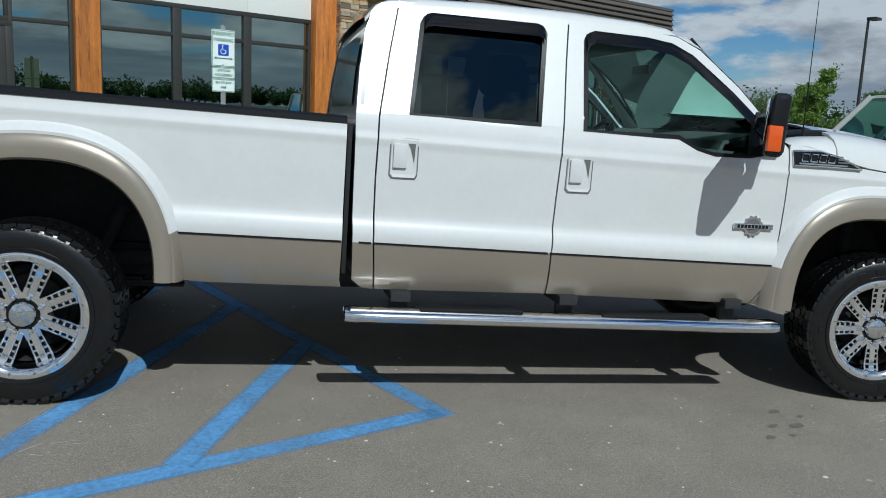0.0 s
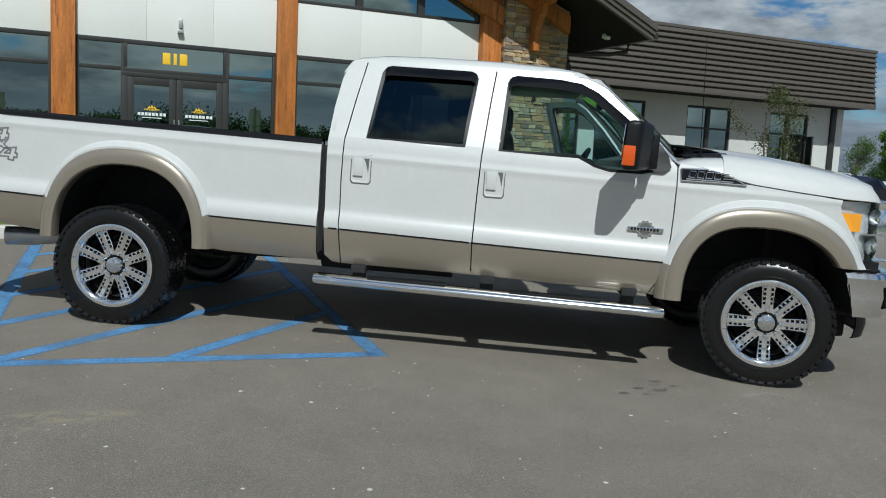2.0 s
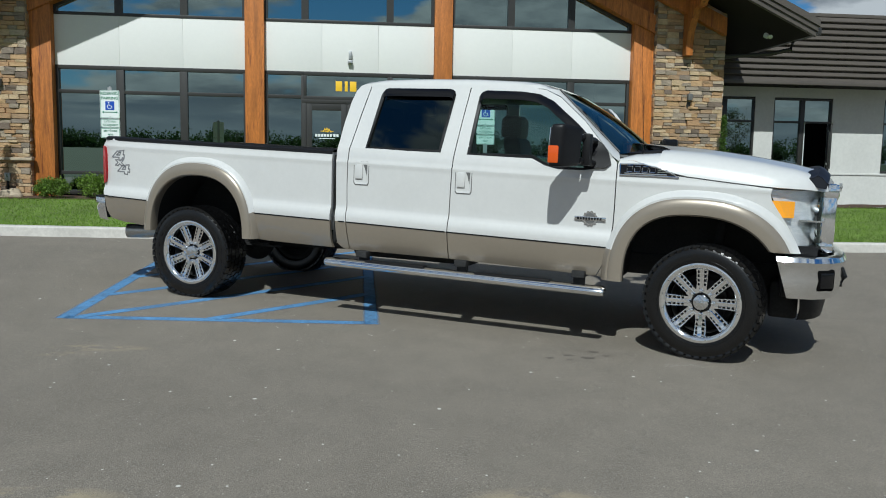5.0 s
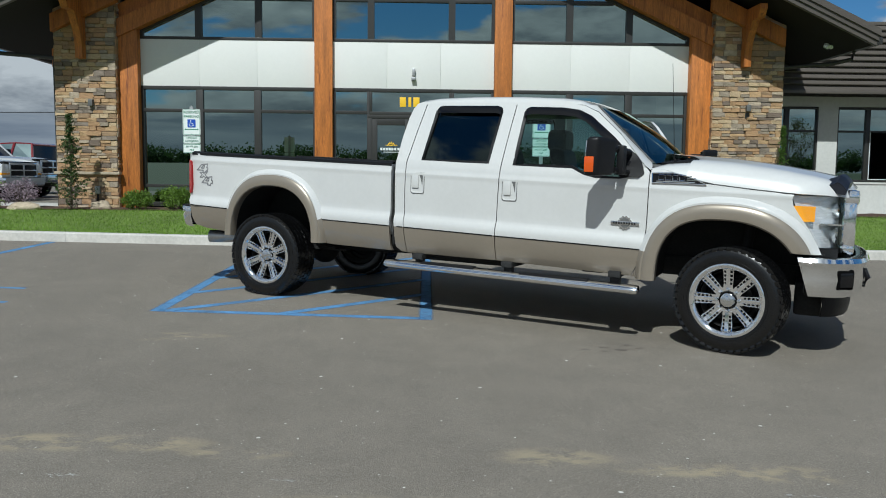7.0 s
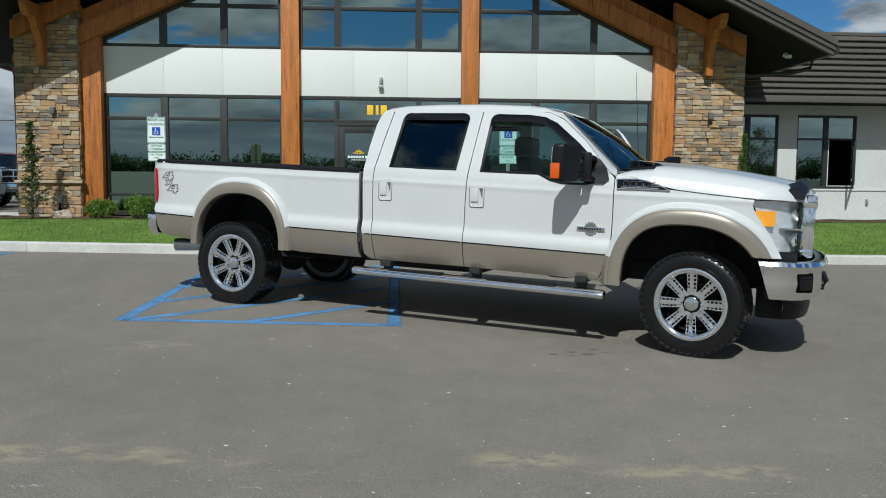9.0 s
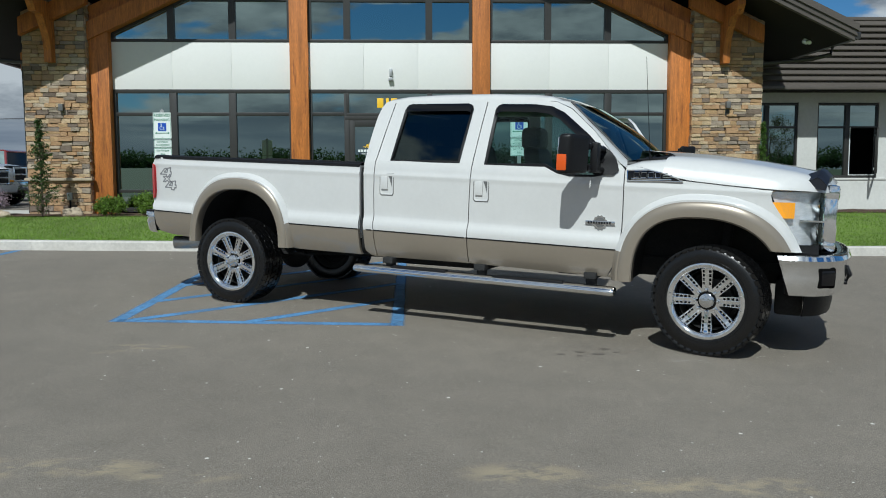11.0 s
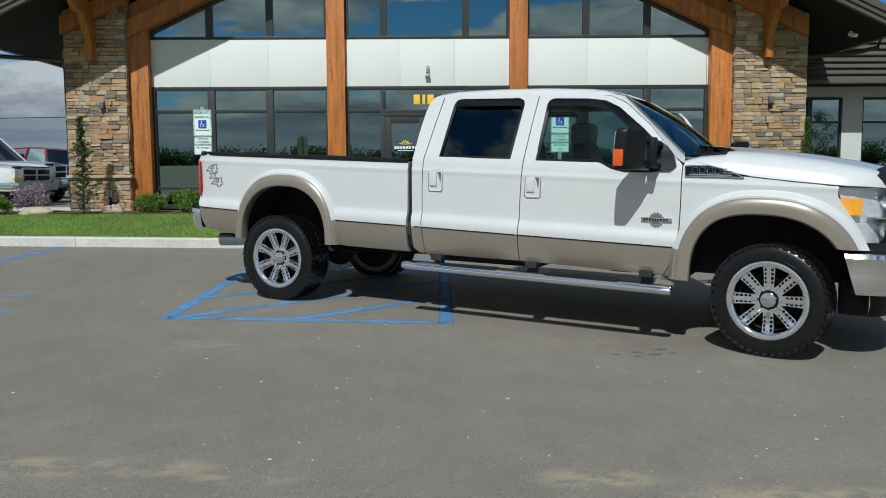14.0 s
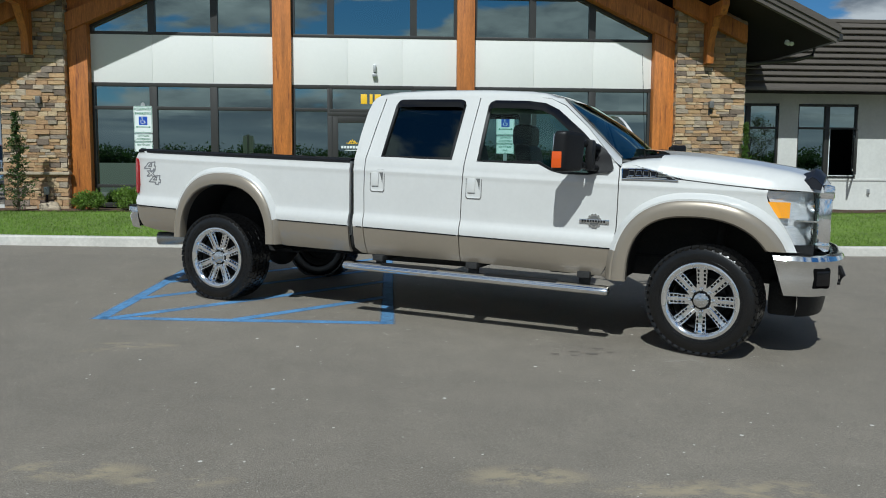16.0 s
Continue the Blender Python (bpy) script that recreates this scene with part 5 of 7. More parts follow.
    for v_ in bm.verts:
        v_.co.x += -0.6 * (abs(v_.co.y) - 1.28) + 0.05 * (v_.co.z - 1.32)
    part("mirror_glass", bm, "chrome", mir)
    part("turn_lamp", box(1.118, 1.195, ym * 1.37, ym * 1.396, 1.350, 1.474, bevel=0.012), "amber", mir, "amber turn lamp")
    for z in (1.375, 1.54):
        part("mirror_arm", tube([(1.30, ym * 1.2, z), (1.35, ym * 1.08, z - 0.01), (1.37, ym * 0.96, z - 0.02)], 0.026, 8), "black_plastic", mir)
    part("mirror_hinge", box(1.315, 1.375, ym * 1.06, ym * 1.17, 1.34, 1.57, bevel=0.018), "black_plastic", mir)
    sail = [(1.30, 1.325), (1.46, 1.325), (1.50, 1.36), (1.475, 1.44), (1.43, 1.50), (1.36, 1.55), (1.33, 1.50)]
    part("mirror_base", skin([(sail, 0)], side, depth=0.03, inset=-0.022), "black_plastic", mir)
    # head lamp
    def nose_y(x):
        return float(np.interp(x, [2.6, 2.75, 2.85, 2.93, 2.985], [0.962, 0.925, 0.87, 0.775, 0.62]))
    bm = bmesh.new()
    rows = []
    for z in steps(0.845, 1.232, 8):
        x_back = float(np.interp(z, [0.842, 0.92, 1.09, 1.232], [2.84, 2.78, 2.69, 2.625]))
        rows.append([(x, side * nose_y(x), z) for x in [x_back + (2.985 - x_back) * k / 10 for k in range(11)]])
    lens = part("head_lamp", loft(rows, flip=side > 0), "lens", truck, "clear head lamp with amber corner")
    lens.visible_shadow = False
    inner_rows = [[(x - 0.035, y - side * 0.05, z) for x, y, z in r] for r in rows]
    part("lamp_bowl", loft(inner_rows, flip=side > 0), "lamp_inside", lens)
    am = [[(x - 0.008, y - side * 0.010, z) for x, y, z in ((xx, side * nose_y(xx), zz) for xx in steps(float(np.interp(zz, [1.04, 1.115, 1.157], [2.69, 2.60, 2.592])), 2.772, 5))] for zz in steps(1.04, 1.155, 4)]
    part("corner_lamp", thicken(loft(am, flip=side > 0), 0.02), "amber_clear", lens, "amber corner lamp")
    for z in (1.135, 0.945):
        bm = lathe([(0.075, 0), (0.06, 0.025), (0.02, 0.05)], 20)
        o = part("reflector", bm, "chrome", lens)
        o.matrix_local = pose(2.925, side * 0.74, z, 0, 0, 90 if side < 0 else 90) @ Matrix.Diagonal((1, 1, 0.8 if z > 1 else 1, 1))
    part("lamp_divider", box(2.80, 2.965, side * 0.70, side * 0.86, 1.018, 1.03), "worn_chrome", lens)

# 4x4 decal drawn as grey outlined figures
for side in (-1, 1):
    decal = bmesh.new()
    def stroke(points, w=0.0055):
        pts = [Vector((x, z)) for x, z in points]
        for a, b in zip(pts, pts[1:]):
            d = (b - a).normalized() * w
            nrm = Vector((-d.y, d.x))
            q = [a - nrm - d * 0.5, b - nrm + d * 0.5, b + nrm + d * 0.5, a + nrm - d * 0.5]
            f = decal.faces.new([decal.verts.new((p.x, side * (half_width(p.x, p.y) + 0.002), p.y)) for p in q])
            if side > 0:
                f.normal_flip()
    def figure(points, ox, oz, s=1.0):
        stroke([(ox + x * s, oz + z * s) for x, z in points])
    four = [(0.0, 0.02), (0.055, 0.075), (0.135, 0.085), (0.125, 0.045), (0.14, 0.045), (0.138, 0.015), (0.118, 0.018), (0.112, -0.005), (0.075, 0.0), (0.08, 0.018), (0.0, 0.02)]
    hole = [(0.05, 0.04), (0.08, 0.066), (0.095, 0.066), (0.088, 0.04), (0.05, 0.04)]
    cross = [(0.0, 0.03), (0.035, 0.033), (0.055, 0.02), (0.075, 0.04), (0.10, 0.04), (0.07, 0.006), (0.105, -0.022), (0.07, -0.022), (0.05, -0.006), (0.03, -0.022), (0.0, -0.02), (0.03, 0.008), (0.0, 0.03)]
    figure(four, -3.105, 1.205)
    figure(hole, -3.105, 1.205)
    figure(cross, -3.07, 1.17)
    figure(four, -3.045, 1.075)
    figure(hole, -3.045, 1.075)
    part("side_decal", decal, "decal", truck, "grey outlined 4x4 decal", angle=0)

# roof
def roof_top(x):
    return float(np.interp(x, [-0.72, -0.67, -0.60, -0.45, -0.1, 0.35, 0.75, 0.92, 1.02, 1.10], [1.86, 1.925, 1.958, 1.978, 1.99, 1.99, 1.975, 1.954, 1.930, 1.906]))


rows = []
for x in [-0.72, -0.70, -0.67, -0.64, -0.60, -0.53, -0.45] + steps(-0.25, 0.75, 8) + [0.82, 0.88, 0.94, 0.99, 1.03, 1.07, 1.10]:
    zt = roof_top(x)
    edge = min(1.932, zt - 0.012)
    half = [(half_width(x, 1.925) + 0.002, edge - 0.016), (0.752, edge + (zt - edge) * 0.35), (0.728, edge + (zt - edge) * 0.75), (0.68, zt), (0.45, zt + 0.012), (0.2, zt + 0.018)]
    # the front edge bows round with the windscreen
    back_at_edge = 0.075 * smooth(0.80, 1.10, x)
    fall = 0.019 * (1 - smooth(0.85, 1.10, x))
    xe = x - back_at_edge
    if xe > 0.90:
        z0 = float(np.interp(xe, [0.90, 0.93, 1.06], [1.916, 1.912, 1.855]))
        half[0] = (half_width(xe, z0) + 0.002, z0)
        half[1] = (0.752, z0 + 0.4 * max(0, zt - z0))
        half[2] = (0.735, z0 + 0.8 * max(0, zt - z0))
    half = half[:1] + [(y, z - (0.019 - fall) * (y < 0.5) - 0.013 * smooth(0.90, 1.08, x) * (y > 0.6)) for y, z in half[1:]]
    bowed = [(x - back_at_edge * (y / 0.74) ** 2, y, z) for y, z in half]
    rows.append(bowed + [(x, 0, zt + fall)] + [(a, -b, c) for a, b, c in bowed[::-1]])
part("roof", loft(rows, flip=True), "white_paint", truck)
# added dark sheet that closes the cab-to-bed gap and paints it shaded
part("bed_front_wall", box(-0.79, -0.768, -0.93, 0.93, 0.62, 1.33, bevel=0.004), "under", truck)
part("headliner", box(-0.6, 0.98, -0.70, 0.70, 1.885, 1.90), "trim_grey", truck)

# windscreen, pillars, cowl
WS_TOP = [(1.03 + 0.07 * (1 - (y / 0.72) ** 2), y, 1.904) for y in steps(-0.72, 0.72, 12)]
WS_LOW = [(1.53 + 0.21 * (1 - (y / 0.82) ** 2), y, 1.440) for y in steps(-0.82, 0.82, 12)]
rows = []
for f in steps(0, 1, 6):
    rows.append([tuple(Vector(a).lerp(Vector(b), f) + Vector((0.02 * math.sin(math.pi * f), 0, 0.02 * math.sin(math.pi * f)))) for a, b in zip(WS_TOP, WS_LOW)])
ws = part("windscreen", loft(rows, flip=True), "shield_glass", truck, "tinted windscreen")
ws.visible_shadow = False
for side in (-1, 1):
    door_edge = [(0.93, 1.912), (1.06, 1.855), (1.27, 1.675), (1.50, 1.42), (1.56, 1.375)]
    shield_edge = [Vector(WS_TOP[0 if side < 0 else -1]).lerp(Vector(WS_LOW[0 if side < 0 else -1]), f) + Vector((0, 0, 0.006)) for f in (0.0, 0.10, 0.42, 0.93, 1.0)]
    a = [(x, side * (half_width(x, z) + 0.001), z) for x, z in door_edge]
    b = [tuple(v) for v in shield_edge]
    mid = [tuple((Vector(p) * 0.45 + Vector(q) * 0.55) + Vector((0.003, side * 0.008, 0.003))) for p, q in zip(a, b)]
    part("pillar", loft([a, mid, b], flip=side > 0), "white_paint", truck)
    part("windscreen_seal", tube([(x + 0.004, y * 1.0, z + 0.004) for x, y, z in b], 0.008, 6), "black_plastic", truck)
rows = [[(x - 0.02, y, z - 0.012) for x, y, z in WS_LOW], [(x + 0.05, y * 0.99, z + 0.004) for x, y, z in WS_LOW], [(1.80 + 0.06 * (1 - (y / 0.82) ** 2), y * 0.985, z + 0.006) for x, y, z in WS_LOW], [(1.93, y * 0.985, z - 0.02) for x, y, z in WS_LOW]]
cowl = part("cowl", loft(rows, flip=True), "black_plastic", truck, "black plastic cowl below the windscreen")
for s in (-1, 1):
    rows = [[(x, s * y, z) for y, z in ((0.805, zt - 0.06), (0.80, zt - 0.008), (0.785, zt), (0.62, zt + 0.006), (0.56, zt + 0.004), (0.55, zt - 0.05))] for x, zt in ((1.60, 1.452), (1.70, 1.464), (1.80, 1.476), (1.885, 1.484), (1.895, 1.478))]
    bm = loft(rows, flip=s > 0)
    bm.faces.new([bm.verts.new(p) for p in rows[-1]])
    bmesh.ops.recalc_face_normals(bm, faces=bm.faces)
    part("cowl_corner", bm, "black_plastic", cowl)
for s in (-0.66, 0.05):
    part("wiper", tube([(1.74, s, 1.45), (1.70, s + 0.06, 1.475), (1.69, s + 0.34, 1.495)], 0.010, 6), "black_plastic", cowl)
    part("wiper_blade", tube([(1.655, s - 0.06, 1.462), (1.70, s + 0.33, 1.487), (1.71, s + 0.62, 1.48)], 0.009, 6), "black_plastic", cowl)
for side in (-1, 1):
    rows = []
    for x in steps(1.545, 1.90, 6):
        e = float(np.interp(x, [1.56, 1.66, 1.80, 1.98], [1.392, 1.390, 1.354, 1.294]))
        inner = float(np.interp(x, [1.54, 1.64, 1.84, 1.9], [1.40, 1.437, 1.452, 1.445]))
        ye = half_width(x, e) - 0.001
        rows.append([(x, side * ye, e), (x, side * (ye - 0.014), e + 0.4 * (inner - e)), (x, side * (ye - 0.05), e + 0.75 * (inner - e)), (x, side * 0.85, inner), (x, side * 0.79, inner - 0.004), (x, side * 0.785, inner - 0.03)])
    part("fender_top", loft(rows, flip=side < 0), "white_paint", truck)

# bonnet
def hood_c(x):
    return float(np.interp(x, [1.62, 1.9, 2.15, 2.5, 2.75, 2.88, 2.95, 3.0], [1.492, 1.505, 1.490, 1.448, 1.405, 1.37, 1.335, 1.28]))


def hood_e(x):
    return float(np.interp(x, [1.56, 1.66, 1.80, 1.98, 2.30, 2.61, 2.8, 2.98], [1.40, 1.392, 1.356, 1.296, 1.266, 1.242, 1.238, 1.225]))


rows = []
for x in [1.835, 1.85, 1.88] + steps(1.94, 2.74, 8) + [2.82, 2.88, 2.92, 2.96, 2.99]:
    ye = min(half_width(x, hood_e(x)) - 0.002, float(np.interp(x, [2.6, 2.75, 2.85, 2.93, 2.99], [0.96, 0.925, 0.87, 0.78, 0.66])))
    c, e = hood_c(x), hood_e(x)
    s = c - 0.035
    half = [(1.0, e), (0.985, e + 0.30 * (s - e)), (0.95, e + 0.62 * (s - e)), (0.89, e + 0.86 * (s - e)), (0.80, s - 0.002), (0.70, s + 0.006), (0.62, s + 0.024), (0.56, c - 0.006), (0.3, c)]
    bow = lambda u: x + (0.05 * (1 - u * u) if x < 1.86 else 0.06 * (1 - u * u) * smooth(2.6, 3.0, x))
    rows.append([(bow(u), u * ye, z) for u, z in half] + [(bow(0), 0, c + 0.004)] + [(bow(u), -u * ye, z) for u, z in half[::-1]])
part("bonnet", thicken(loft(rows, flip=True), 0.015), "white_paint", truck, "white bonnet with raised centre")
# bug deflector
rows = []
for y in steps(-0.84, 0.84, 30):
    x = 2.945 - 0.055 * (abs(y) / 0.84) ** 3
    z = 1.263 + 0.05 * smooth(0.84, 0.70, abs(y)) + 0.02 * (1 - (y / 0.84) ** 2)
    rows.append([(x - 0.10 - 0.07 * smooth(0.70, 0.84, abs(y)), y, z + 0.022), (x - 0.06, y, z + 0.045), (x - 0.015, y, z + 0.058), (x + 0.005, y, z + 0.072), (x + 0.03, y, z + 0.060), (x + 0.068, y, z + 0.02), (x + 0.06, y, z - 0.015)])
bm = thicken(loft(rows, flip=True), 0.006)
for r in (rows[0], rows[-1]):
    bm.faces.new([bm.verts.new(p) for p in r])
part("bug_deflector", bm, "deflector", truck, "dark smoked bonnet deflector")

# grille
grille = part("grille", box(2.93, 2.985, -0.66, 0.66, 0.80, 1.27, bevel=0.02), "black_plastic", truck, "chrome grille with dark openings")
part("grille_surround", add_box(add_box(add_box(box(2.95, 3.06, -0.70, 0.70, 1.17, 1.285, bevel=0.03), 2.95, 3.05, -0.70, 0.70, 0.795, 0.875, bevel=0.025), 2.95, 3.05, -0.70, -0.60, 0.85, 1.2, bevel=0.025), 2.95, 3.05, 0.60, 0.70, 0.85, 1.2, bevel=0.025), "chrome", grille)
for z in (0.945, 1.03, 1.115):
    part("grille_bar", box(2.975, 3.05, -0.61, 0.61, z - 0.026, z + 0.026, bevel=0.014), "chrome", grille)
for y in (-0.3, 0.3):
    part("grille_bar", box(2.975, 3.055, y - 0.035, y + 0.035, 0.86, 1.19, bevel=0.014), "chrome", grille)
oval = [(3.062, 0.13 * math.cos(2 * math.pi * k / 24), 1.03 + 0.055 * math.sin(2 * math.pi * k / 24)) for k in range(24)]
bm = bmesh.new()
bm.faces.new([bm.verts.new(p) for p in oval])
bmesh.ops.solidify(bm, geom=bm.faces[:], thickness=0.02)
part("grille_emblem", bm, "sign_blue", grille, "plain blue oval emblem")


# bumpers: a section swept round the nose
def sweep(plan, section, closed=True):
    rows = []
    for i, (x, y) in enumerate(plan):
        a, b = plan[max(0, i - 1)], plan[min(len(plan) - 1, i + 1)]
        d = Vector((b[0] - a[0], b[1] - a[1])).normalized()
        nrm = Vector((d.y, -d.x))
        rows.append([(x + nrm.x * o, y + nrm.y * o, z) for o, z in section])
    return rows


plan = [(2.665, -0.965), (2.74, -0.965), (2.84, -0.955), (2.93, -0.925), (3.00, -0.86), (3.055, -0.76), (3.10, -0.60), (3.13, -0.35), (3.14, 0.0)]
plan = plan + [(x, -y) for x, y in plan[-2::-1]]
section = [(-0.05, 0.775), (0.0, 0.785), (0.035, 0.775), (0.05, 0.745), (0.035, 0.715), (0.022, 0.69), (0.03, 0.62), (0.02, 0.53), (0.0, 0.488), (-0.05, 0.48)]
rows = sweep(plan, section)
for i in (0, 1, -2, -1):        # the ends slope forward towards the bottom
    rows[i] = [(x + (0.785 - z) * (0.32 if i in (0, -1) else 0.14), y, z) for x, y, z in rows[i]]
bm = loft(rows)
bmesh.ops.recalc_face_normals(bm, faces=bm.faces)
bump = part("front_bumper", bm, "chrome", truck, "deep chrome front bumper with fog lamp openings")
for side in (-1, 1):
    turn = pose(2.988, side * 0.872, 0.622, 0, 0, side * 46)
    # bumper stays uncut; a near-black block paints the opening's shade
    bm = bmesh.new()
    add_box(bm, -0.05, 0.031, -0.088, 0.088, -0.078, 0.078, bevel=0.03, turn=turn, segments=3)
    part("fog_opening", bm, "hollow", bump, "near-black block standing in for the shaded fog lamp opening")
    bm = bmesh.new()
    add_box(bm, 0.02, 0.039, -0.06, 0.06, -0.055, 0.055, bevel=0.009, turn=turn)
    part("fog_lamp", bm, "black_gloss", bump)
    part("tow_hook", tube([(3.08, side * 0.42, 0.665), (3.15, side * 0.42, 0.66), (3.172, side * 0.42, 0.605), (3.15, side * 0.42, 0.55), (3.08, side * 0.42, 0.545)], 0.022, 8), "black_plastic", bump)
plan2 = [(x - 0.07, y * 0.86) for x, y in plan]
bm = loft(sweep(plan2[3:-3], [(-0.02, 0.50), (0.0, 0.49), (0.01, 0.40), (-0.005, 0.315), (-0.02, 0.31)]))
bmesh.ops.recalc_face_normals(bm, faces=bm.faces)
part("air_dam", thicken(bm, 0.008), "black_plastic", truck, "black plastic air dam below the bumper")
# three added dark boxes keep sunlight out of the nose's ground shadow
part("crash_bar", box(2.92, 3.05, -0.60, 0.60, 0.45, 0.77, bevel=0.02), "under", truck)
part("splash_guard", box(2.66, 2.86, -0.66, 0.66, 0.29, 0.56, bevel=0.03), "under", truck)
part("bumper_support", box(2.72, 2.93, -0.80, 0.80, 0.47, 0.785, bevel=0.02), "under", truck)
part("valance", box(2.70, 2.94, -0.84, 0.84, 0.78, 0.845), "black_plastic", truck)

rear_plan = [(-3.20, -0.97), (-3.27, -0.965), (-3.34, -0.93), (-3.41, -0.86), (-3.45, -0.70), (-3.46, 0.0)]
rear_plan = rear_plan + [(x, -y) for x, y in rear_plan[-2::-1]]
bm = loft(sweep(rear_plan, [(0.06, 0.835), (-0.005, 0.838), (-0.012, 0.825), (-0.005, 0.74), (0.02, 0.64), (0.05, 0.625)]))
bmesh.ops.recalc_face_normals(bm, faces=bm.faces)
rb = part("rear_bumper", bm, "chrome", truck, "chrome rear bumper")
part("bumper_pad", box(-3.44, -3.24, -0.85, 0.85, 0.832, 0.848, bevel=0.006), "black_plastic", rb)
part("tailgate", box(-3.262, -3.215, -0.80, 0.80, 0.84, 1.40, bevel=0.015), "white_paint", truck)
part("bed_front", box(-0.86, -0.81, -0.93, 0.93, 0.70, 1.36, bevel=0.01), "white_paint", truck)
part("bed_floor", add_box(add_box(box(-3.22, -2.67, -0.84, 0.84, 0.78, 0.83), -1.60, -0.82, -0.84, 0.84, 0.78, 0.83), -2.67, -1.60, -0.42, 0.42, 0.78, 0.83), "under", truck)

# dark filler in place of plain shade between cab and bed
part("gap_seal", box(-0.812, -0.77, -0.91, 0.91, 0.60, 1.335), "under", truck)

# cab back wall with its window
bm = bmesh.new()
rows = [[(x, y, z) for y in steps(-half_width(-0.7, z) + 0.0, half_width(-0.7, z), 8)] for x, z in ((-0.725, 0.60), (-0.744, 1.383), (-0.732, 1.60), (-0.708, 1.79), (-0.69, 1.86))]
part("cab_back", thicken(loft(rows, flip=True), 0.02), "white_paint", truck)
part("rear_window", loft([[(x - 0.012, y, z) for y in (-0.66, 0.66)] for x, z in ((-0.742, 1.43), (-0.732, 1.60), (-0.708, 1.79))], flip=True), "black_gloss", truck, "dark rear cab window")

# inside of the cab
part("cab_floor", box(-0.70, 1.60, -0.85, 0.85, 0.58, 0.66), "trim_grey", truck)
part("firewall", box(1.50, 1.56, -0.86, 0.86, 0.6, 1.36), "trim_grey", truck)
rows = [[(1.60, y, 1.41), (1.40, y, 1.415), (1.24, y, 1.37), (1.20, y, 1.28), (1.26, y, 1.05)] for y in steps(-0.84, 0.84, 8)]
part("dashboard", thicken(loft(rows), 0.02), "trim_grey", truck)


def seat(x, y, wide, parent):
    bm = box(x - 0.05, x + 0.50, y - wide, y + wide, 0.92, 1.08, bevel=0.05, segments=3)
    s = part("seat", bm, "seat", parent, "dark grey cloth seat")
    back_bm = box(x - 0.16, x + 0.0, y - wide, y + wide, 1.0, 1.57, bevel=0.07, segments=3)
    for v_ in back_bm.verts:
        v_.co.x -= (v_.co.z - 1.0) * 0.22
        v_.co.y = y + (v_.co.y - y) * (1 - 0.18 * max(0, (v_.co.z - 1.25) / 0.4))
    part("backrest", back_bm, "seat", s)
    for yy in ([y] if wide < 0.4 else [y - 0.42, y + 0.42]):
        hb = box(x - 0.32, x - 0.12, yy - 0.16, yy + 0.16, 1.54, 1.76, bevel=0.07, segments=3)
        part("headrest", hb, "seat", s)
        part("headrest_post", tube([(x - 0.23, yy, 1.50), (x - 0.23, yy, 1.60)], 0.012, 6), "worn_chrome", s)
    return s


seat(0.31, -0.42, 0.26, truck)
seat(0.59, 0.42, 0.26, truck)
seat(-0.34, 0.0, 0.72, truck)
bm = bmesh.new()
ring = [(0.19 * math.cos(2 * math.pi * k / 28), 0.19 * math.sin(2 * math.pi * k / 28), 0) for k in range(29)]
add_tube(bm, ring, 0.016, 8, caps=False)
for a in (90, 210, 330):
    add_tube(bm, [(0, 0, -0.03), (0.18 * math.cos(radians(a)), 0.18 * math.sin(radians(a)), 0)], 0.014, 6)
add_box(bm, -0.06, 0.06, -0.05, 0.05, -0.05, -0.015, bevel=0.015)
wheel_ob = part("steering_wheel", bm, "black_plastic", truck)
wheel_ob.matrix_local = pose(1.02, 0.42, 1.30, 0, -62, 0)
part("inside_mirror", box(1.10, 1.13, -0.12, 0.12, 1.76, 1.82, bevel=0.012), "black_plastic", truck)

# whip aerial on the fender
part("aerial", tube([(1.71, -0.83, 1.40), (1.71, -0.83, 1.46), (1.705, -0.835, 1.50), (1.655, -0.884, 2.23)], [0.013, 0.010, 0.003, 0.0016], 6), "black_plastic", truck, "thin black whip aerial")

# underbody
for y in (-0.42, 0.42):
    part("frame_rail", box(-3.2, 2.8, y - 0.04, y + 0.04, 0.50, 0.66, bevel=0.01), "under", truck)
for x in (-2.19, 2.19):
    bm = tube([(x, -0.80, 0.40), (x, 0.80, 0.40)], 0.055, 12)
    bmesh.ops.create_uvsphere(bm, u_segments=14, v_segments=10, radius=0.17, matrix=Matrix.Translation((x, 0.05 if x < 0 else 0.3, 0.40)))
    part("axle", bm, "under", truck)
part("drive_shaft", tube([(-2.1, 0.03, 0.43), (0.4, 0.0, 0.52)], 0.045, 10), "under", truck)
# engine and radiator are solid blocks that also close the nose's shadow
part("engine", box(1.66, 2.80, -0.36, 0.36, 0.55, 1.18, bevel=0.06), "under", truck)
part("radiator", box(2.84, 2.91, -0.62, 0.62, 0.46, 1.22, bevel=0.015), "under", truck)
part("gearbox", box(0.3, 1.5, -0.2, 0.2, 0.45, 0.75, bevel=0.05), "under", truck)
part("fuel_tank", box(-1.4, -0.2, 0.15, 0.62, 0.44, 0.66, bevel=0.05), "under", truck)
part("cross_member", box(0.9, 1.1, -0.5, 0.5, 0.46, 0.54, bevel=0.02), "under", truck)
part("muffler", tube([(-0.9, -0.25, 0.50), (0.1, -0.25, 0.50)], 0.09, 12), "under", truck)
part("exhaust_pipe", tube([(-2.8, -0.55, 0.56), (-1.6, -0.45, 0.60), (-0.9, -0.25, 0.50)], 0.045, 10), "under", truck)
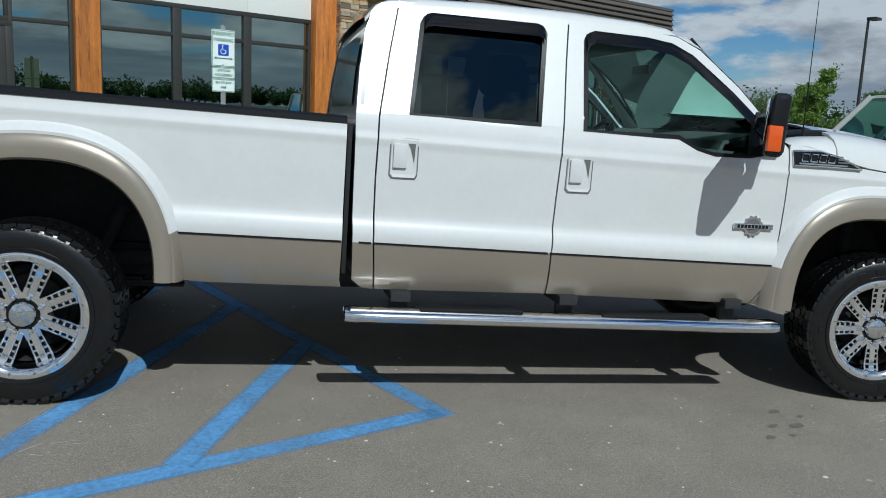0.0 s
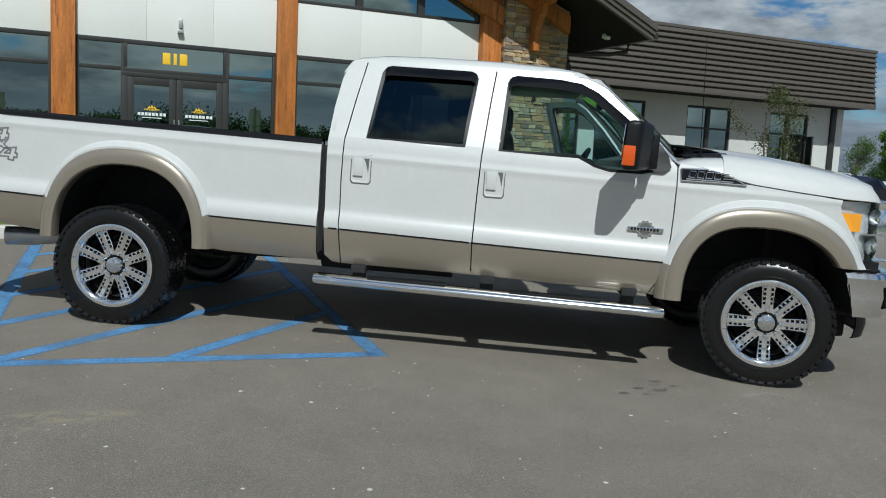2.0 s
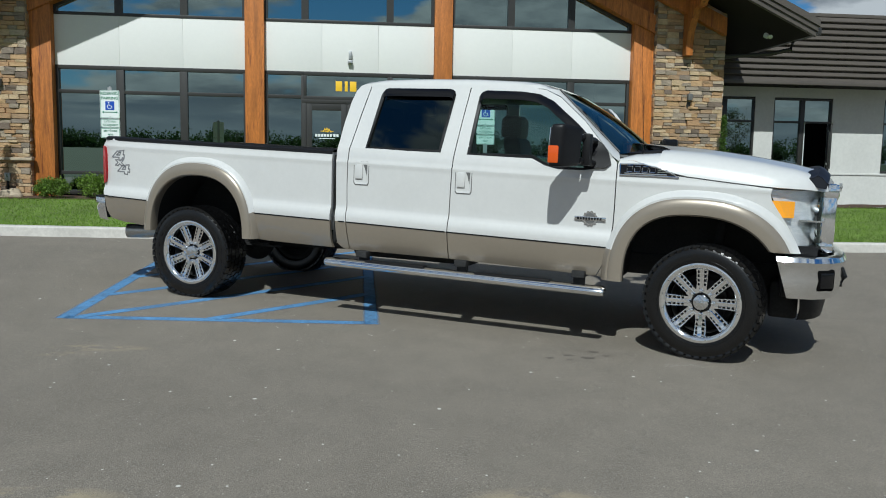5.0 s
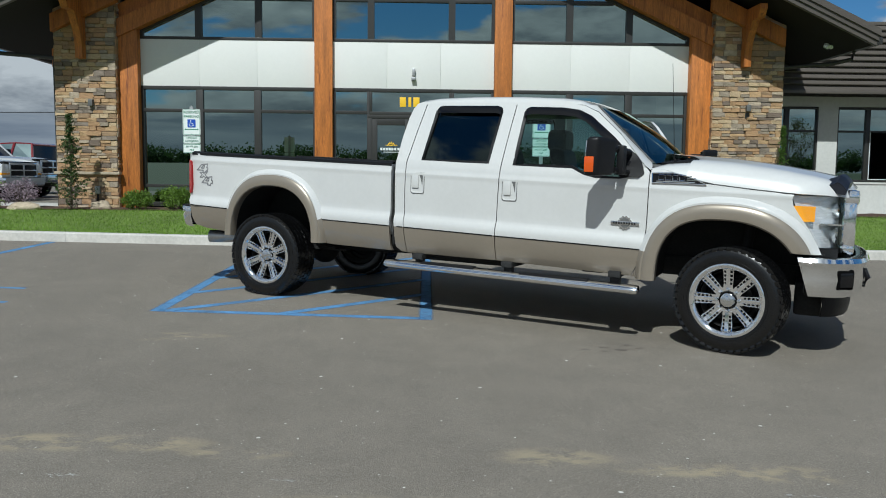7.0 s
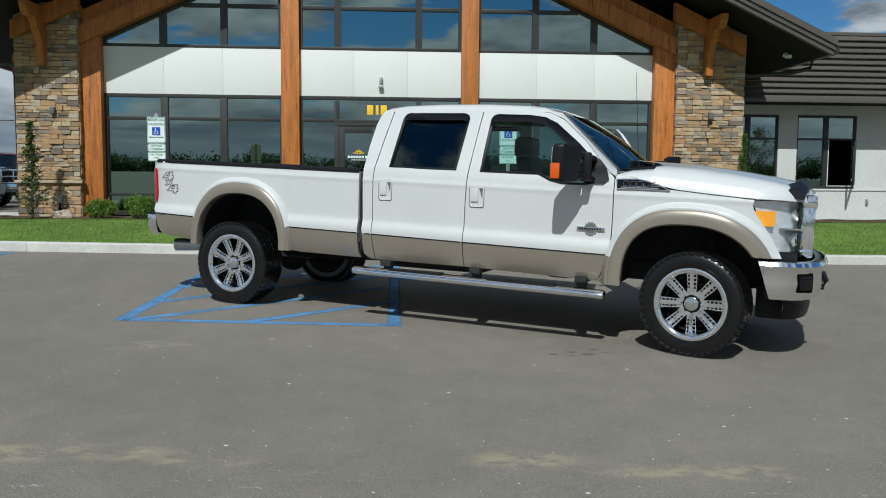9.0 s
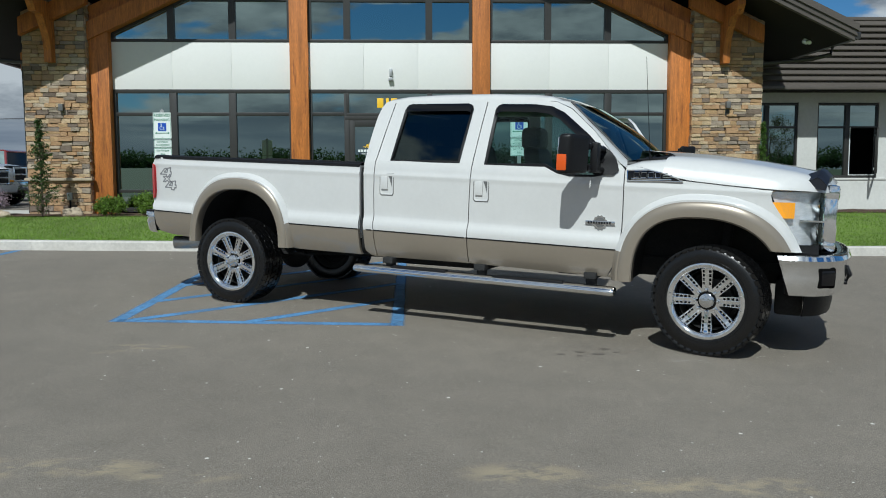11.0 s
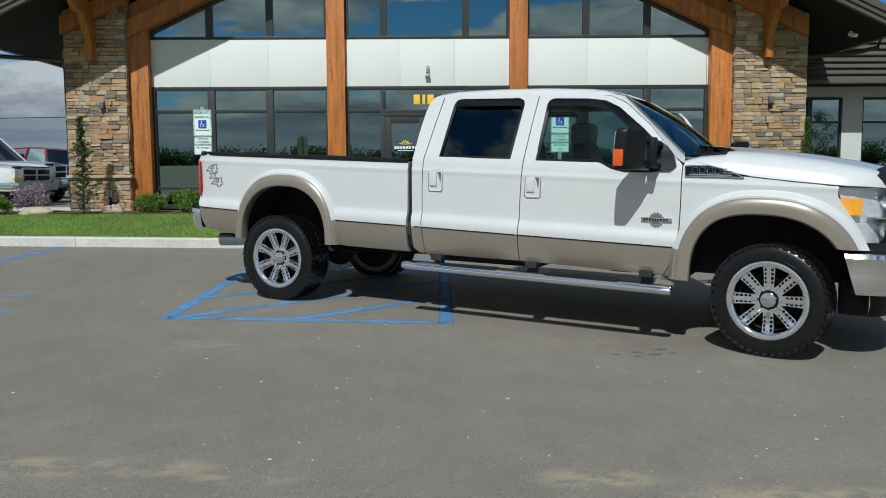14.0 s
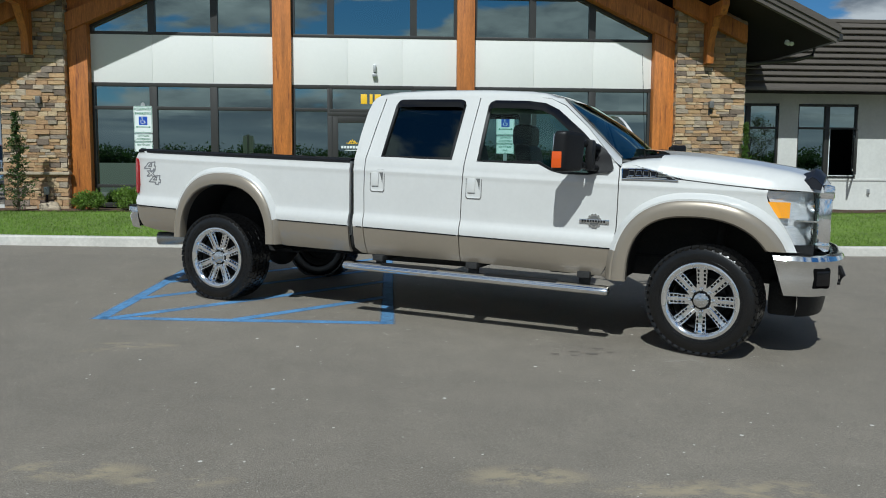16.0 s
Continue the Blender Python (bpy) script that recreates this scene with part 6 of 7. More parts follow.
bm = tube([(-2.62, -0.60, 0.545), (-2.9, -0.74, 0.528), (-3.09, -0.80, 0.52)], [0.05, 0.066, 0.066], 18)
part("exhaust_tip", bm, "tip_metal", truck, "wide polished exhaust tip")
for y in (-0.55, 0.55):
    bm = bmesh.new()
    for k in range(3):
        add_box(bm, -2.75 + 0.1 * k, -1.55 - 0.1 * k, y - 0.035, y + 0.035, 0.46 + 0.016 * k, 0.473 + 0.016 * k)
    part("leaf_spring", bm, "under", truck)
    part("shock_absorber", tube([(-2.05, y * 1.05, 0.42), (-1.85, y * 0.9, 0.85)], 0.035, 10), "under", truck)
    part("shock_absorber", tube([(2.25, y * 1.1, 0.42), (2.3, y * 1.0, 1.0)], 0.04, 10), "under", truck)

# wheels
R, RW = 0.412, 0.285
tyre_profile = [(0.262, -0.118), (0.275, -0.135), (0.30, -0.142), (0.345, -0.145), (0.378, -0.138), (0.397, -0.125), (0.4055, -0.10), (0.4065, 0.0), (0.4055, 0.10), (0.397, 0.125), (0.378, 0.138), (0.345, 0.145), (0.30, 0.142), (0.275, 0.135), (0.262, 0.118)]


def build_wheel():
    w = part("wheel", lathe(tyre_profile, 72), "rubber", truck, "chunky all-terrain tyre on a chrome rim")
    tread = bmesh.new()
    count = 44
    for k in range(count):
        a = 360 / count * k
        for y0, y1, off, skew in ((-0.138, -0.088, 0.0, 8), (-0.080, -0.034, 0.5, -14), (-0.026, 0.026, 0.0, 16), (0.034, 0.080, 0.5, -14), (0.088, 0.138, 0.25, 8)):
            turn = pose(0, 0, 0, 0, -(a + off * 360 / count), 0) @ pose(R - 0.004, (y0 + y1) / 2, 0, skew, 0, 0)
            h = (y1 - y0) / 2
            long = 0.0225 if abs(y0) < 0.085 and abs(y1) < 0.085 else 0.0255
            add_box(tread, -0.012, 0.004, -h, h, -long, long, turn=turn)
        # lugs that run down the shoulder
        for s in (-1, 1):
            turn = pose(0, 0, 0, 0, -(a + 0.1 * 360 / count), 0) @ pose(0.388, s * 0.136, 0, 0, 0, s * 18)
            add_box(tread, -0.012 if k % 2 else -0.006, 0.010, -0.006, 0.002, -0.018, 0.018, turn=turn)
    part("tread", tread, "rubber", w, angle=0)
    rings = bmesh.new()
    lathe([(0.300, 0.1425), (0.302, 0.1465), (0.308, 0.1465), (0.310, 0.1425)], 64, rings)
    for k in range(22):
        if k % 11 in (0, 1, 2, 3, 4, 5):
            turn = pose(0, 0, 0, 0, -(k * 360 / 22), 0) @ pose(0.338, 0.1455, 0)
            add_box(rings, -0.012, 0.012, -0.0015, 0.002, -0.016 if k % 2 else -0.02, 0.016, turn=turn)
    part("sidewall_lettering_ring", rings, "rubber", w)
    # rim: lip, deep barrel, spokes
    rim = part("rim", lathe([(0.262, 0.10), (0.278, 0.128), (0.276, 0.140), (0.268, 0.144), (0.250, 0.142), (0.238, 0.132), (0.232, 0.112), (0.228, 0.05)], 64), "rim_chrome", w, "polished chrome rim with bolts round its lip")
    part("barrel", lathe([(0.228, 0.05), (0.222, -0.06), (0.235, -0.12), (0.262, -0.125)], 48), "under", w)
    part("brake_disc", lathe([(0.0, -0.02), (0.16, -0.02), (0.165, -0.03), (0.165, -0.05), (0.2, -0.05), (0.2, -0.09), (0.232, -0.118), (0.262, -0.12)], 40), "under", w)
    for k in range(8):
        a = 45 * k
        bm = bmesh.new()
        turn = pose(0, 0, 0, 0, -a, 0)
        for s in (-1, 1):
            out = [(0.085, 0.088, s * 0.026, s * 0.031), (0.15, 0.096, s * 0.029, s * 0.037), (0.205, 0.099, s * 0.030, s * 0.040), (0.236, 0.113, s * 0.029, s * 0.042)]
            rows = []
            for r, y, z0, z1 in out:
                lo, hi = min(z0, z1), max(z0, z1)
                rows.append([(r, y - 0.045, lo), (r, y - 0.004, lo), (r, y, lo + 0.004), (r, y, hi - 0.004), (r, y - 0.004, hi), (r, y - 0.045, hi)])
            loft(rows, bm=bm)
        loft([[(r, y - 0.035, -0.015), (r, y - 0.004, -0.015), (r, y, -0.011), (r, y, 0.011), (r, y - 0.004, 0.015), (r, y - 0.035, 0.015)] for r, y in ((0.085, 0.094), (0.15, 0.101), (0.205, 0.104), (0.238, 0.116))], bm=bm)
        # black sheet behind the slots paints the shade inside them
        loft([[(r, y, -0.033), (r, y, 0.033)] for r, y in ((0.09, 0.064), (0.16, 0.070), (0.23, 0.080))], bm=bm, index=1)
        for r, wide in ((0.100, 0.016), (0.138, 0.005), (0.168, 0.005), (0.198, 0.005), (0.230, 0.008)):
            for s in (-1, 1):
                add_box(bm, r - wide, r + wide, 0.07, 0.092 + 0.1 * max(0, r - 0.19), s * 0.025 - 0.0095, s * 0.025 + 0.0095)
        bmesh.ops.transform(bm, matrix=turn, verts=bm.verts)
        bmesh.ops.recalc_face_normals(bm, faces=bm.faces)
        part("spoke", bm, ["rim_chrome", "black_gloss"], rim)
    part("hub", lathe([(0.0, 0.085), (0.095, 0.085), (0.10, 0.075), (0.10, 0.02)], 32), "rim_chrome", rim)
    # flat black ring paints a shaded recess round the centre cap
    part("cap_ring", lathe([(0.054, 0.0865), (0.068, 0.0865), (0.069, 0.084)], 28), "black_gloss", rim)
    cap = lathe([(0.0, 0.122), (0.03, 0.121), (0.05, 0.112), (0.056, 0.095), (0.058, 0.08)], 28)
    add_box(cap, -0.028, 0.028, 0.116, 0.124, -0.006, 0.006, bevel=0.002)
    add_box(cap, -0.024, -0.012, 0.116, 0.123, -0.024, 0.024, bevel=0.002)
    add_box(cap, 0.012, 0.024, 0.116, 0.123, -0.024, 0.024, bevel=0.002)
    part("centre_cap", cap, "worn_chrome", rim)
    for k in range(8):
        a = radians(45 * k)
        bm = lathe([(0.0, 0.118), (0.009, 0.116), (0.013, 0.108), (0.014, 0.08)], 10)
        o = part("lug_nut", bm, "chrome", rim)
        o.matrix_local = Matrix.Translation((0.080 * math.cos(a), 0, 0.080 * math.sin(a)))
    bolt = bmesh.new()
    bmesh.ops.create_cone(bolt, segments=8, radius1=0.007, radius2=0.005, depth=0.008, cap_ends=True, matrix=pose(0, 0, 0, -90, 0, 0))
    first = part("lip_bolt", bolt, "tip_metal", rim)
    for k in range(16):
        a = radians(22.5 * k + 11)
        o = first if k == 0 else copy_thing(first, Matrix())
        o.matrix_basis = Matrix.Translation((0.256 * math.cos(a), 0.1445, 0.256 * math.sin(a)))
    rim.matrix_basis = Matrix.Diagonal((1.035, 1.0, 1.035, 1.0))
    return w


w0 = build_wheel()
STEER = -10        # the front wheels are turned to the truck's right
places = [(2.22, -0.925, 180 + STEER, 2), (-2.19, -0.90, 180, 24), (2.17, 0.90, STEER, 0), (-2.19, 0.90, 0, 30)]
for k, (x, y, turn, spin) in enumerate(places):
    m_ = pose(x, y, R - 0.004, 0, 0, turn) @ pose(0, 0, 0, 0, spin, 0)
    if k == 0:
        w0.matrix_basis = m_
    else:
        copy_thing(w0, m_)


# ---- signs on posts ----
def rounded(w, h, r, n=5):
    pts = []
    for cx, cy, a0 in ((w / 2 - r, h / 2 - r, 0), (-w / 2 + r, h / 2 - r, 90), (-w / 2 + r, -h / 2 + r, 180), (w / 2 - r, -h / 2 + r, 270)):
        pts += [(cx + r * math.cos(radians(a0 + 90 * k / n)), cy + r * math.sin(radians(a0 + 90 * k / n))) for k in range(n + 1)]
    return pts


def plate(parent, name, w, h, z, mat, y0, y1, r=0.02, label=""):
    return part(name, prism([(x, z + q) for x, q in rounded(w, h, r)], y0, y1), mat, parent, label)


def border(parent, w, h, z, y, r=0.02):
    bm = bmesh.new()
    a = [(x, y, z + q) for x, q in rounded(w, h, r)]
    b = [(x, y, z + q) for x, q in rounded(w - 0.012, h - 0.012, r * 0.8)]
    loft([a, b], closed=True, bm=bm)
    bmesh.ops.recalc_face_normals(bm, faces=bm.faces)
    return part("border", bm, "sign_green", parent, angle=0)


def parking_sign(x, y, turn):
    z0 = lawn_z(x, y)
    s = thing("parking_sign", "white reserved parking sign with green lettering on a steel post", "sign", "parking signs", at=pose(x, y, -0.161, 0, 0, turn) @ Matrix.Scale(1.08, 4))
    post = bmesh.new()
    loft([[(a, b, z) for a, b in ((-0.03, 0.008), (-0.03, 0.012), (-0.014, 0.016), (-0.014, 0.034), (0.014, 0.034), (0.014, 0.016), (0.03, 0.012), (0.03, 0.008))] for z in (z0 - 0.2, 2.46)], closed=True, bm=post)
    bmesh.ops.recalc_face_normals(post, faces=post.faces)
    part("post", post, "galvanised", s)
    bm = bmesh.new()
    bmesh.ops.create_uvsphere(bm, u_segments=10, v_segments=6, radius=0.014, matrix=Matrix.Translation((0, 0.02, 2.465)))
    part("post_cap", bm, "galvanised", s)
    top = plate(s, "sign_plate", 0.29, 0.425, 2.205, "sign_white", 0.0, 0.004)
    border(top, 0.278, 0.413, 2.205, -0.002)
    lettering("lettering", "RESERVED", 0.060, "sign_green", top, pose(0, -0.003, 2.368), wide=0.95)
    lettering("lettering", "PARKING", 0.060, "sign_green", top, pose(0, -0.003, 2.298), wide=0.98)
    plate(top, "symbol_field", 0.132, 0.132, 2.185, "sign_blue", -0.003, 0.0, 0.008)
    icon = bmesh.new()
    arc = [(-0.004 + 0.032 * math.cos(radians(a)), -0.0055, 2.170 + 0.032 * math.sin(radians(a))) for a in range(120, 391, 15)]
    add_tube(icon, arc, 0.0042, 6)
    add_tube(icon, [(-0.012, -0.0055, 2.222), (-0.008, -0.0055, 2.185), (0.018, -0.0055, 2.183), (0.032, -0.0055, 2.150), (0.042, -0.0055, 2.153)], 0.0048, 6)
    add_box(icon, -0.020, -0.006, -0.008, -0.003, 2.224, 2.240)
    part("wheelchair_symbol", icon, "sign_white", top)
    arrow = [(-0.115, 2.088), (-0.09, 2.105), (-0.09, 2.093), (0.09, 2.093), (0.09, 2.105), (0.115, 2.088), (0.09, 2.071), (0.09, 2.083), (-0.09, 2.083), (-0.09, 2.071)]
    part("arrow", prism(arrow, -0.004, -0.001), "sign_green", top, angle=0)
    mid = plate(s, "sign_plate", 0.285, 0.13, 1.918, "sign_white", 0.0, 0.004, 0.025)
    border(mid, 0.275, 0.12, 1.918, -0.002, 0.02)
    lettering("lettering", "LIFT/VAN", 0.042, "sign_green", mid, pose(0, -0.003, 1.945))
    lettering("lettering", "ACCESSIBLE", 0.042, "sign_green", mid, pose(0, -0.003, 1.895))
    low = plate(s, "sign_plate", 0.285, 0.15, 1.772, "sign_white", 0.0, 0.004, 0.012)
    lettering("lettering", "$50 TO $200", 0.036, "sign_green", low, pose(0, -0.003, 1.805))
    lettering("lettering", "FINE", 0.036, "sign_green", low, pose(0, -0.003, 1.748))
    border(low, 0.275, 0.14, 1.772, -0.002, 0.01)
    for z in (2.39, 2.02, 1.96, 1.875, 1.83, 1.715):
        bolt_ = lathe([(0, -0.006), (0.006, -0.005), (0.007, 0.0)], 8)
        o = part("bolt", bolt_, "galvanised", s)
        o.matrix_local = Matrix.Translation((0, 0, z))
    return s


parking_sign(-1.74, 10.08, 0)
parking_sign(4.485, 9.75, 0)

# house number and door lettering as plain bars
number = thing("house_number", "yellow house number shown as plain bars on transom glass", "number")
for k, w in enumerate((0.15, 0.07, 0.15)):
    x = (1.80, 2.01, 2.13)[k]
    part("digit_bar", box(x, x + w, WALL_Y + 0.035, WALL_Y + 0.045, 2.97, 3.20, bevel=0.004), "yellow", number)
for cx in (1.60, 2.52):
    logo = thing("door_sticker", "yellow and white sticker with plain bars on door glass", "sticker", "door stickers")
    y0, y1 = WALL_Y + 0.018, WALL_Y + 0.024
    for d, h in ((-0.05, 0.07), (0.0, 0.085), (0.05, 0.06)):
        tri = [(cx + d - 0.055, 2.02), (cx + d - 0.03, 2.02), (cx + d, 2.02 + h * 0.75), (cx + d + 0.03, 2.02), (cx + d + 0.055, 2.02), (cx + d, 2.02 + h + 0.03)]
        part("peak", prism(tri, y0, y1), "yellow", logo, angle=0)
    for a, b in ((-0.15, -0.095), (0.095, 0.15)):
        part("dash", box(cx + a, cx + b, y0, y1, 2.035, 2.048), "yellow", logo, angle=0)
    for k in range(8):
        a = cx - 0.27 + 0.068 * k + (0.012 if k > 5 else 0)
        part("name_bar", box(a, a + 0.052, y0, y1, 1.915, 1.975), "sign_white", logo, angle=0)
    part("name_bar", box(cx - 0.19, cx + 0.19, y0, y1, 1.865, 1.88), "sign_white", logo, angle=0)
for cx in (2.03, 2.12):
    part("pull_handle", tube([(cx, WALL_Y - 0.0, 1.35), (cx, WALL_Y - 0.06, 1.38), (cx, WALL_Y - 0.06, 1.82), (cx, WALL_Y - 0.0, 1.85)], 0.014, 8), "galvanised", building)

# camera on the eave and speaker-like spot lamps
spot = thing("eave_lamp", "small white twin spot lamp under the eave", "lamp")
part("base", box(11.90, 12.04, 14.65, 14.75, 4.50, 4.57), "sign_white", spot)
for d in (-0.06, 0.06):
    bm = lathe([(0.0, -0.07), (0.04, -0.07), (0.05, -0.06), (0.045, 0.04), (0.0, 0.06)], 14)
    o = part("lamp_head", bm, "sign_white", spot)
    o.matrix_local = pose(11.97 + d, 14.68, 4.46, 25, 0, -30 * (1 if d > 0 else -1))


# ---- leaves, trees and shrubs ----
def leaf_mesh(name, centres, size, mat, parent=None, up=0.3, squash=0.55, kind="", seed=1):
    """Many small leaves, each a folded pair of triangles, turned at random."""
    rng = np.random.default_rng(seed)
    c = np.asarray(centres, float)
    n = len(c)
    d = rng.normal(size=(n, 3))
    d[:, 2] += up
    d /= np.linalg.norm(d, axis=1)[:, None]
    e = np.cross(d, rng.normal(size=(n, 3)))
    e /= np.linalg.norm(e, axis=1)[:, None]
    f = np.cross(d, e)
    s = size * rng.uniform(0.6, 1.35, (n, 1))
    p = np.stack([c - e * s, c + f * s * squash + d * s * 0.15, c + e * s, c - f * s * squash + d * s * 0.15], 1).reshape(-1, 3)
    me = bpy.data.meshes.new(name)
    idx = np.arange(n)[:, None] * 4
    me.from_pydata(p.tolist(), [], np.concatenate([idx + [0, 1, 2], idx + [0, 2, 3]]).tolist())
    me.materials.append(M[mat])
    ob = new(name, me)
    if parent:
        ob.parent = parent
    if kind:
        ob["kind"] = kind
    return ob


def grow(rng, start, direction, length, radius, depth, wood, tips, spread=0.6):
    """Limbs that fork; tips collects where leaves sit."""
    pts, rad = [Vector(start)], [radius]
    d = Vector(direction).normalized()
    n = 4
    for k in range(n):
        d = (d + Vector(rng.normal(size=3)) * 0.12 + Vector((0, 0, 0.05))).normalized()
        pts.append(pts[-1] + d * length / n)
        rad.append(radius * (1 - 0.55 * (k + 1) / n))
        if depth <= 1:
            tips.append(pts[-1].copy())
    add_tube(wood, pts, rad, 6 if depth < 2 else 9)
    if depth > 0:
        for k in range(int(rng.integers(3, 5))):
            f = rng.uniform(0.45, 1.0)
            p = pts[min(n, int(f * n) + 0)]
            side = Vector(rng.normal(size=3))
            side -= d * side.dot(d)
            grow(rng, p, d * (1 - spread * 0.5) + side.normalized() * spread + Vector((0, 0, 0.12)), length * rng.uniform(0.55, 0.75), max(0.004, rad[-1] * 0.75), depth - 1, wood, tips, spread)


def tree(name, label, at, height, mat, seed, leaves, leaf, depth=3, trunk=0.09, loose=0.25, clear=0.3, spread=0.65, group=""):
    rng = np.random.default_rng(seed)
    t = thing(name, label, "tree", group, at=Matrix.Translation(at))
    wood, tips = bmesh.new(), []
    pts, rad = [Vector((0, 0, -0.2))], [trunk * 1.3]
    lean = Vector((rng.normal() * 0.03, rng.normal() * 0.03, 1))
    for k in range(7):
        pts.append(pts[-1] + (lean + Vector(rng.normal(size=3)) * 0.04) * (height * 0.86 / 7))
        rad.append(trunk * (1 - 0.12 * k))
    add_tube(wood, pts, rad, 10)
    for k in range(2, 8):
        if pts[k].z < height * clear:
            continue
        for _ in range(2 if k < 7 else 3):
            a = rng.uniform(0, 2 * math.pi)
            reach = height * (0.30 - 0.18 * (pts[k].z / height - clear))
            grow(rng, pts[k], (math.cos(a), math.sin(a), 0.55), reach * rng.uniform(0.7, 1.15), rad[k] * 0.5, depth - 1, wood, tips, spread)
    part("trunk", wood, "bark", t)
    tip = np.array([tuple(p) for p in tips])
    c = tip[rng.integers(0, len(tip), leaves)] + rng.normal(size=(leaves, 3)) * loose * np.array((1, 1, 0.8))
    leaf_mesh("crown", c, leaf, mat, t, seed=seed)
    return t


def conifer(at, height, radius, seed, mat="leaf_dark", label="narrow dark green upright conifer in the mulch bed"):
    rng = np.random.default_rng(seed)
    t = thing("conifer", label, "conifer", "conifers", at=Matrix.Translation(at))
    bm = tube([(0, 0, -0.1), (0, 0, height * 0.99)], [0.03, 0.006], 7)
    pts = []
    whorls = int(height / 0.055)
    for k in range(whorls):
        f = k / whorls
        z = height * (0.04 + 0.94 * f)
        r = radius * (0.06 + 0.94 * (1 - f) ** 1.25) * rng.uniform(0.55, 1.2)
        if rng.uniform() < 0.3:
            r *= 0.4
        for _ in range(int(rng.integers(3, 7))):
            a = rng.uniform(0, 2 * math.pi)
            tip_ = Vector((r * math.cos(a), r * math.sin(a), z + r * 0.55))
            add_tube(bm, [(0, 0, z), tuple(tip_)], [0.006, 0.002], 4)
            for q in np.linspace(0.25, 1.05, 6):
                pts.append(np.array(tip_) * (q, q, 0) + (0, 0, z + r * 0.55 * q) + rng.normal(size=3) * 0.022)
                pts.append(np.array(tip_) * (q, q, 0) + (0, 0, z + r * 0.55 * q) + rng.normal(size=3) * 0.03)
    part("trunk", bm, "bark", t)
    leaf_mesh("crown", pts, 0.036, mat, t, up=0.8, squash=0.35, seed=seed)
    return t


def shrub(at, r, h, seed, mat="leaf_light", name="shrub", label="low round green shrub in the mulch bed", leaf=0.024, n=4600):
    rng = np.random.default_rng(seed)
    t = thing(name, label, "shrub", "shrubs", at=Matrix.Translation(at))
    bm = bmesh.new()
    for k in range(14):
        a, q = rng.uniform(0, 6.28), rng.uniform(0.3, 0.9)
        add_tube(bm, [(0, 0, -0.03), (0.3 * r * math.cos(a), 0.3 * r * math.sin(a), h * 0.45), (q * r * math.cos(a), q * r * math.sin(a), h * 0.85)], [0.008, 0.006, 0.002], 4)
    part("stem", bm, "bark", t)
    clumps = [(rng.uniform(0, 6.28), rng.uniform(0.15, 1) ** 0.6, rng.uniform(0.25, 0.95)) for _ in range(46)]
    c = []
    for a, q, f in clumps:
        wide = math.sqrt(max(0.05, 1 - (f - 0.4) ** 2 / 0.42))
        base = np.array((q * r * wide * math.cos(a), q * r * wide * math.sin(a), h * f))
        c.append(base + rng.normal(size=(n // 46, 3)) * (r * 0.15, r * 0.15, h * 0.11))
    c = np.concatenate(c)
    c[:, 2] = np.abs(c[:, 2])
    leaf_mesh("crown", c, leaf, mat, t, up=0.7, seed=seed)
    return t


conifer((-5.58, 13.9, lawn_z(-5.58, 13.9)), 2.2, 0.50, 3)
conifer((10.86, 14.4, lawn_z(11.1, 14.3)), 2.15, 0.24, 4, "leaf", "narrow green upright conifer beside the stone pillar")
shrub((-4.21, 14.25, lawn_z(-4.2, 14.2)), 0.33, 0.40, 5)
shrub((-3.31, 14.25, lawn_z(-3.3, 14.2)), 0.36, 0.46, 6)
shrub((-7.5, 13.6, lawn_z(-7.5, 13.6)), 0.36, 0.42, 7, "leaf_light")
shrub((-7.0, 14.4, lawn_z(-6.7, 14.2)), 0.45, 0.62, 8, "lilac", "flowering_shrub", "loose shrub with pale lilac flowers and dark twigs", 0.026, 1500)
for k, x in enumerate((5.6, 7.4)):
    shrub((x, 14.25, lawn_z(x, 14.2)), 0.34, 0.42, 20 + k)
tree("young_tree", "slender young tree with sparse green leaves", (15.4, 12.7, lawn_z(15.4, 12.7)), 2.95, "leaf_olive", 12, 3200, 0.026, depth=3, trunk=0.03, loose=0.11, clear=0.22, spread=0.38)


def boulder(at, size, seed):
    bm = bmesh.new()
    bmesh.ops.create_icosphere(bm, subdivisions=3, radius=1)
    for v in bm.verts:
        n_ = noise.noise(v.co * 1.2 + Vector((seed, 0, 0))) * 0.35 + noise.noise(v.co * 3.1 + Vector((0, seed, 0))) * 0.12
        v.co *= 1 + n_
        v.co.z = max(v.co.z, -0.5)
        v.co.x, v.co.y, v.co.z = v.co.x * size[0], v.co.y * size[1], v.co.z * size[2]
    o = part("boulder", bm, "rock", None, angle=25)
    o.matrix_world = Matrix.Translation(at)
    return tagged(o, "tan sandstone boulder in the mulch bed", "rock", "boulders")


boulder((-5.08, 14.3, lawn_z(-5, 14.1) + 0.06), (0.24, 0.2, 0.14), 3)
boulder((-6.6, 13.75, lawn_z(-6.5, 13.7) + 0.05), (0.36, 0.2, 0.11), 8)

# outdoor power box on the pillar
pb = thing("socket_box", "small grey weatherproof socket box on the stone", "socket")
part("cover", box(-5.42, -5.30, PILLAR_Y - 0.06, PILLAR_Y + 0.02, 0.80, 0.98, bevel=0.01), "galvanised", pb)
part("lead", tube([(-5.36, PILLAR_Y - 0.03, 0.80), (-5.35, PILLAR_Y - 0.05, 0.70), (-5.36, PILLAR_Y - 0.03, 0.62)], 0.02, 6), "black_plastic", pb)

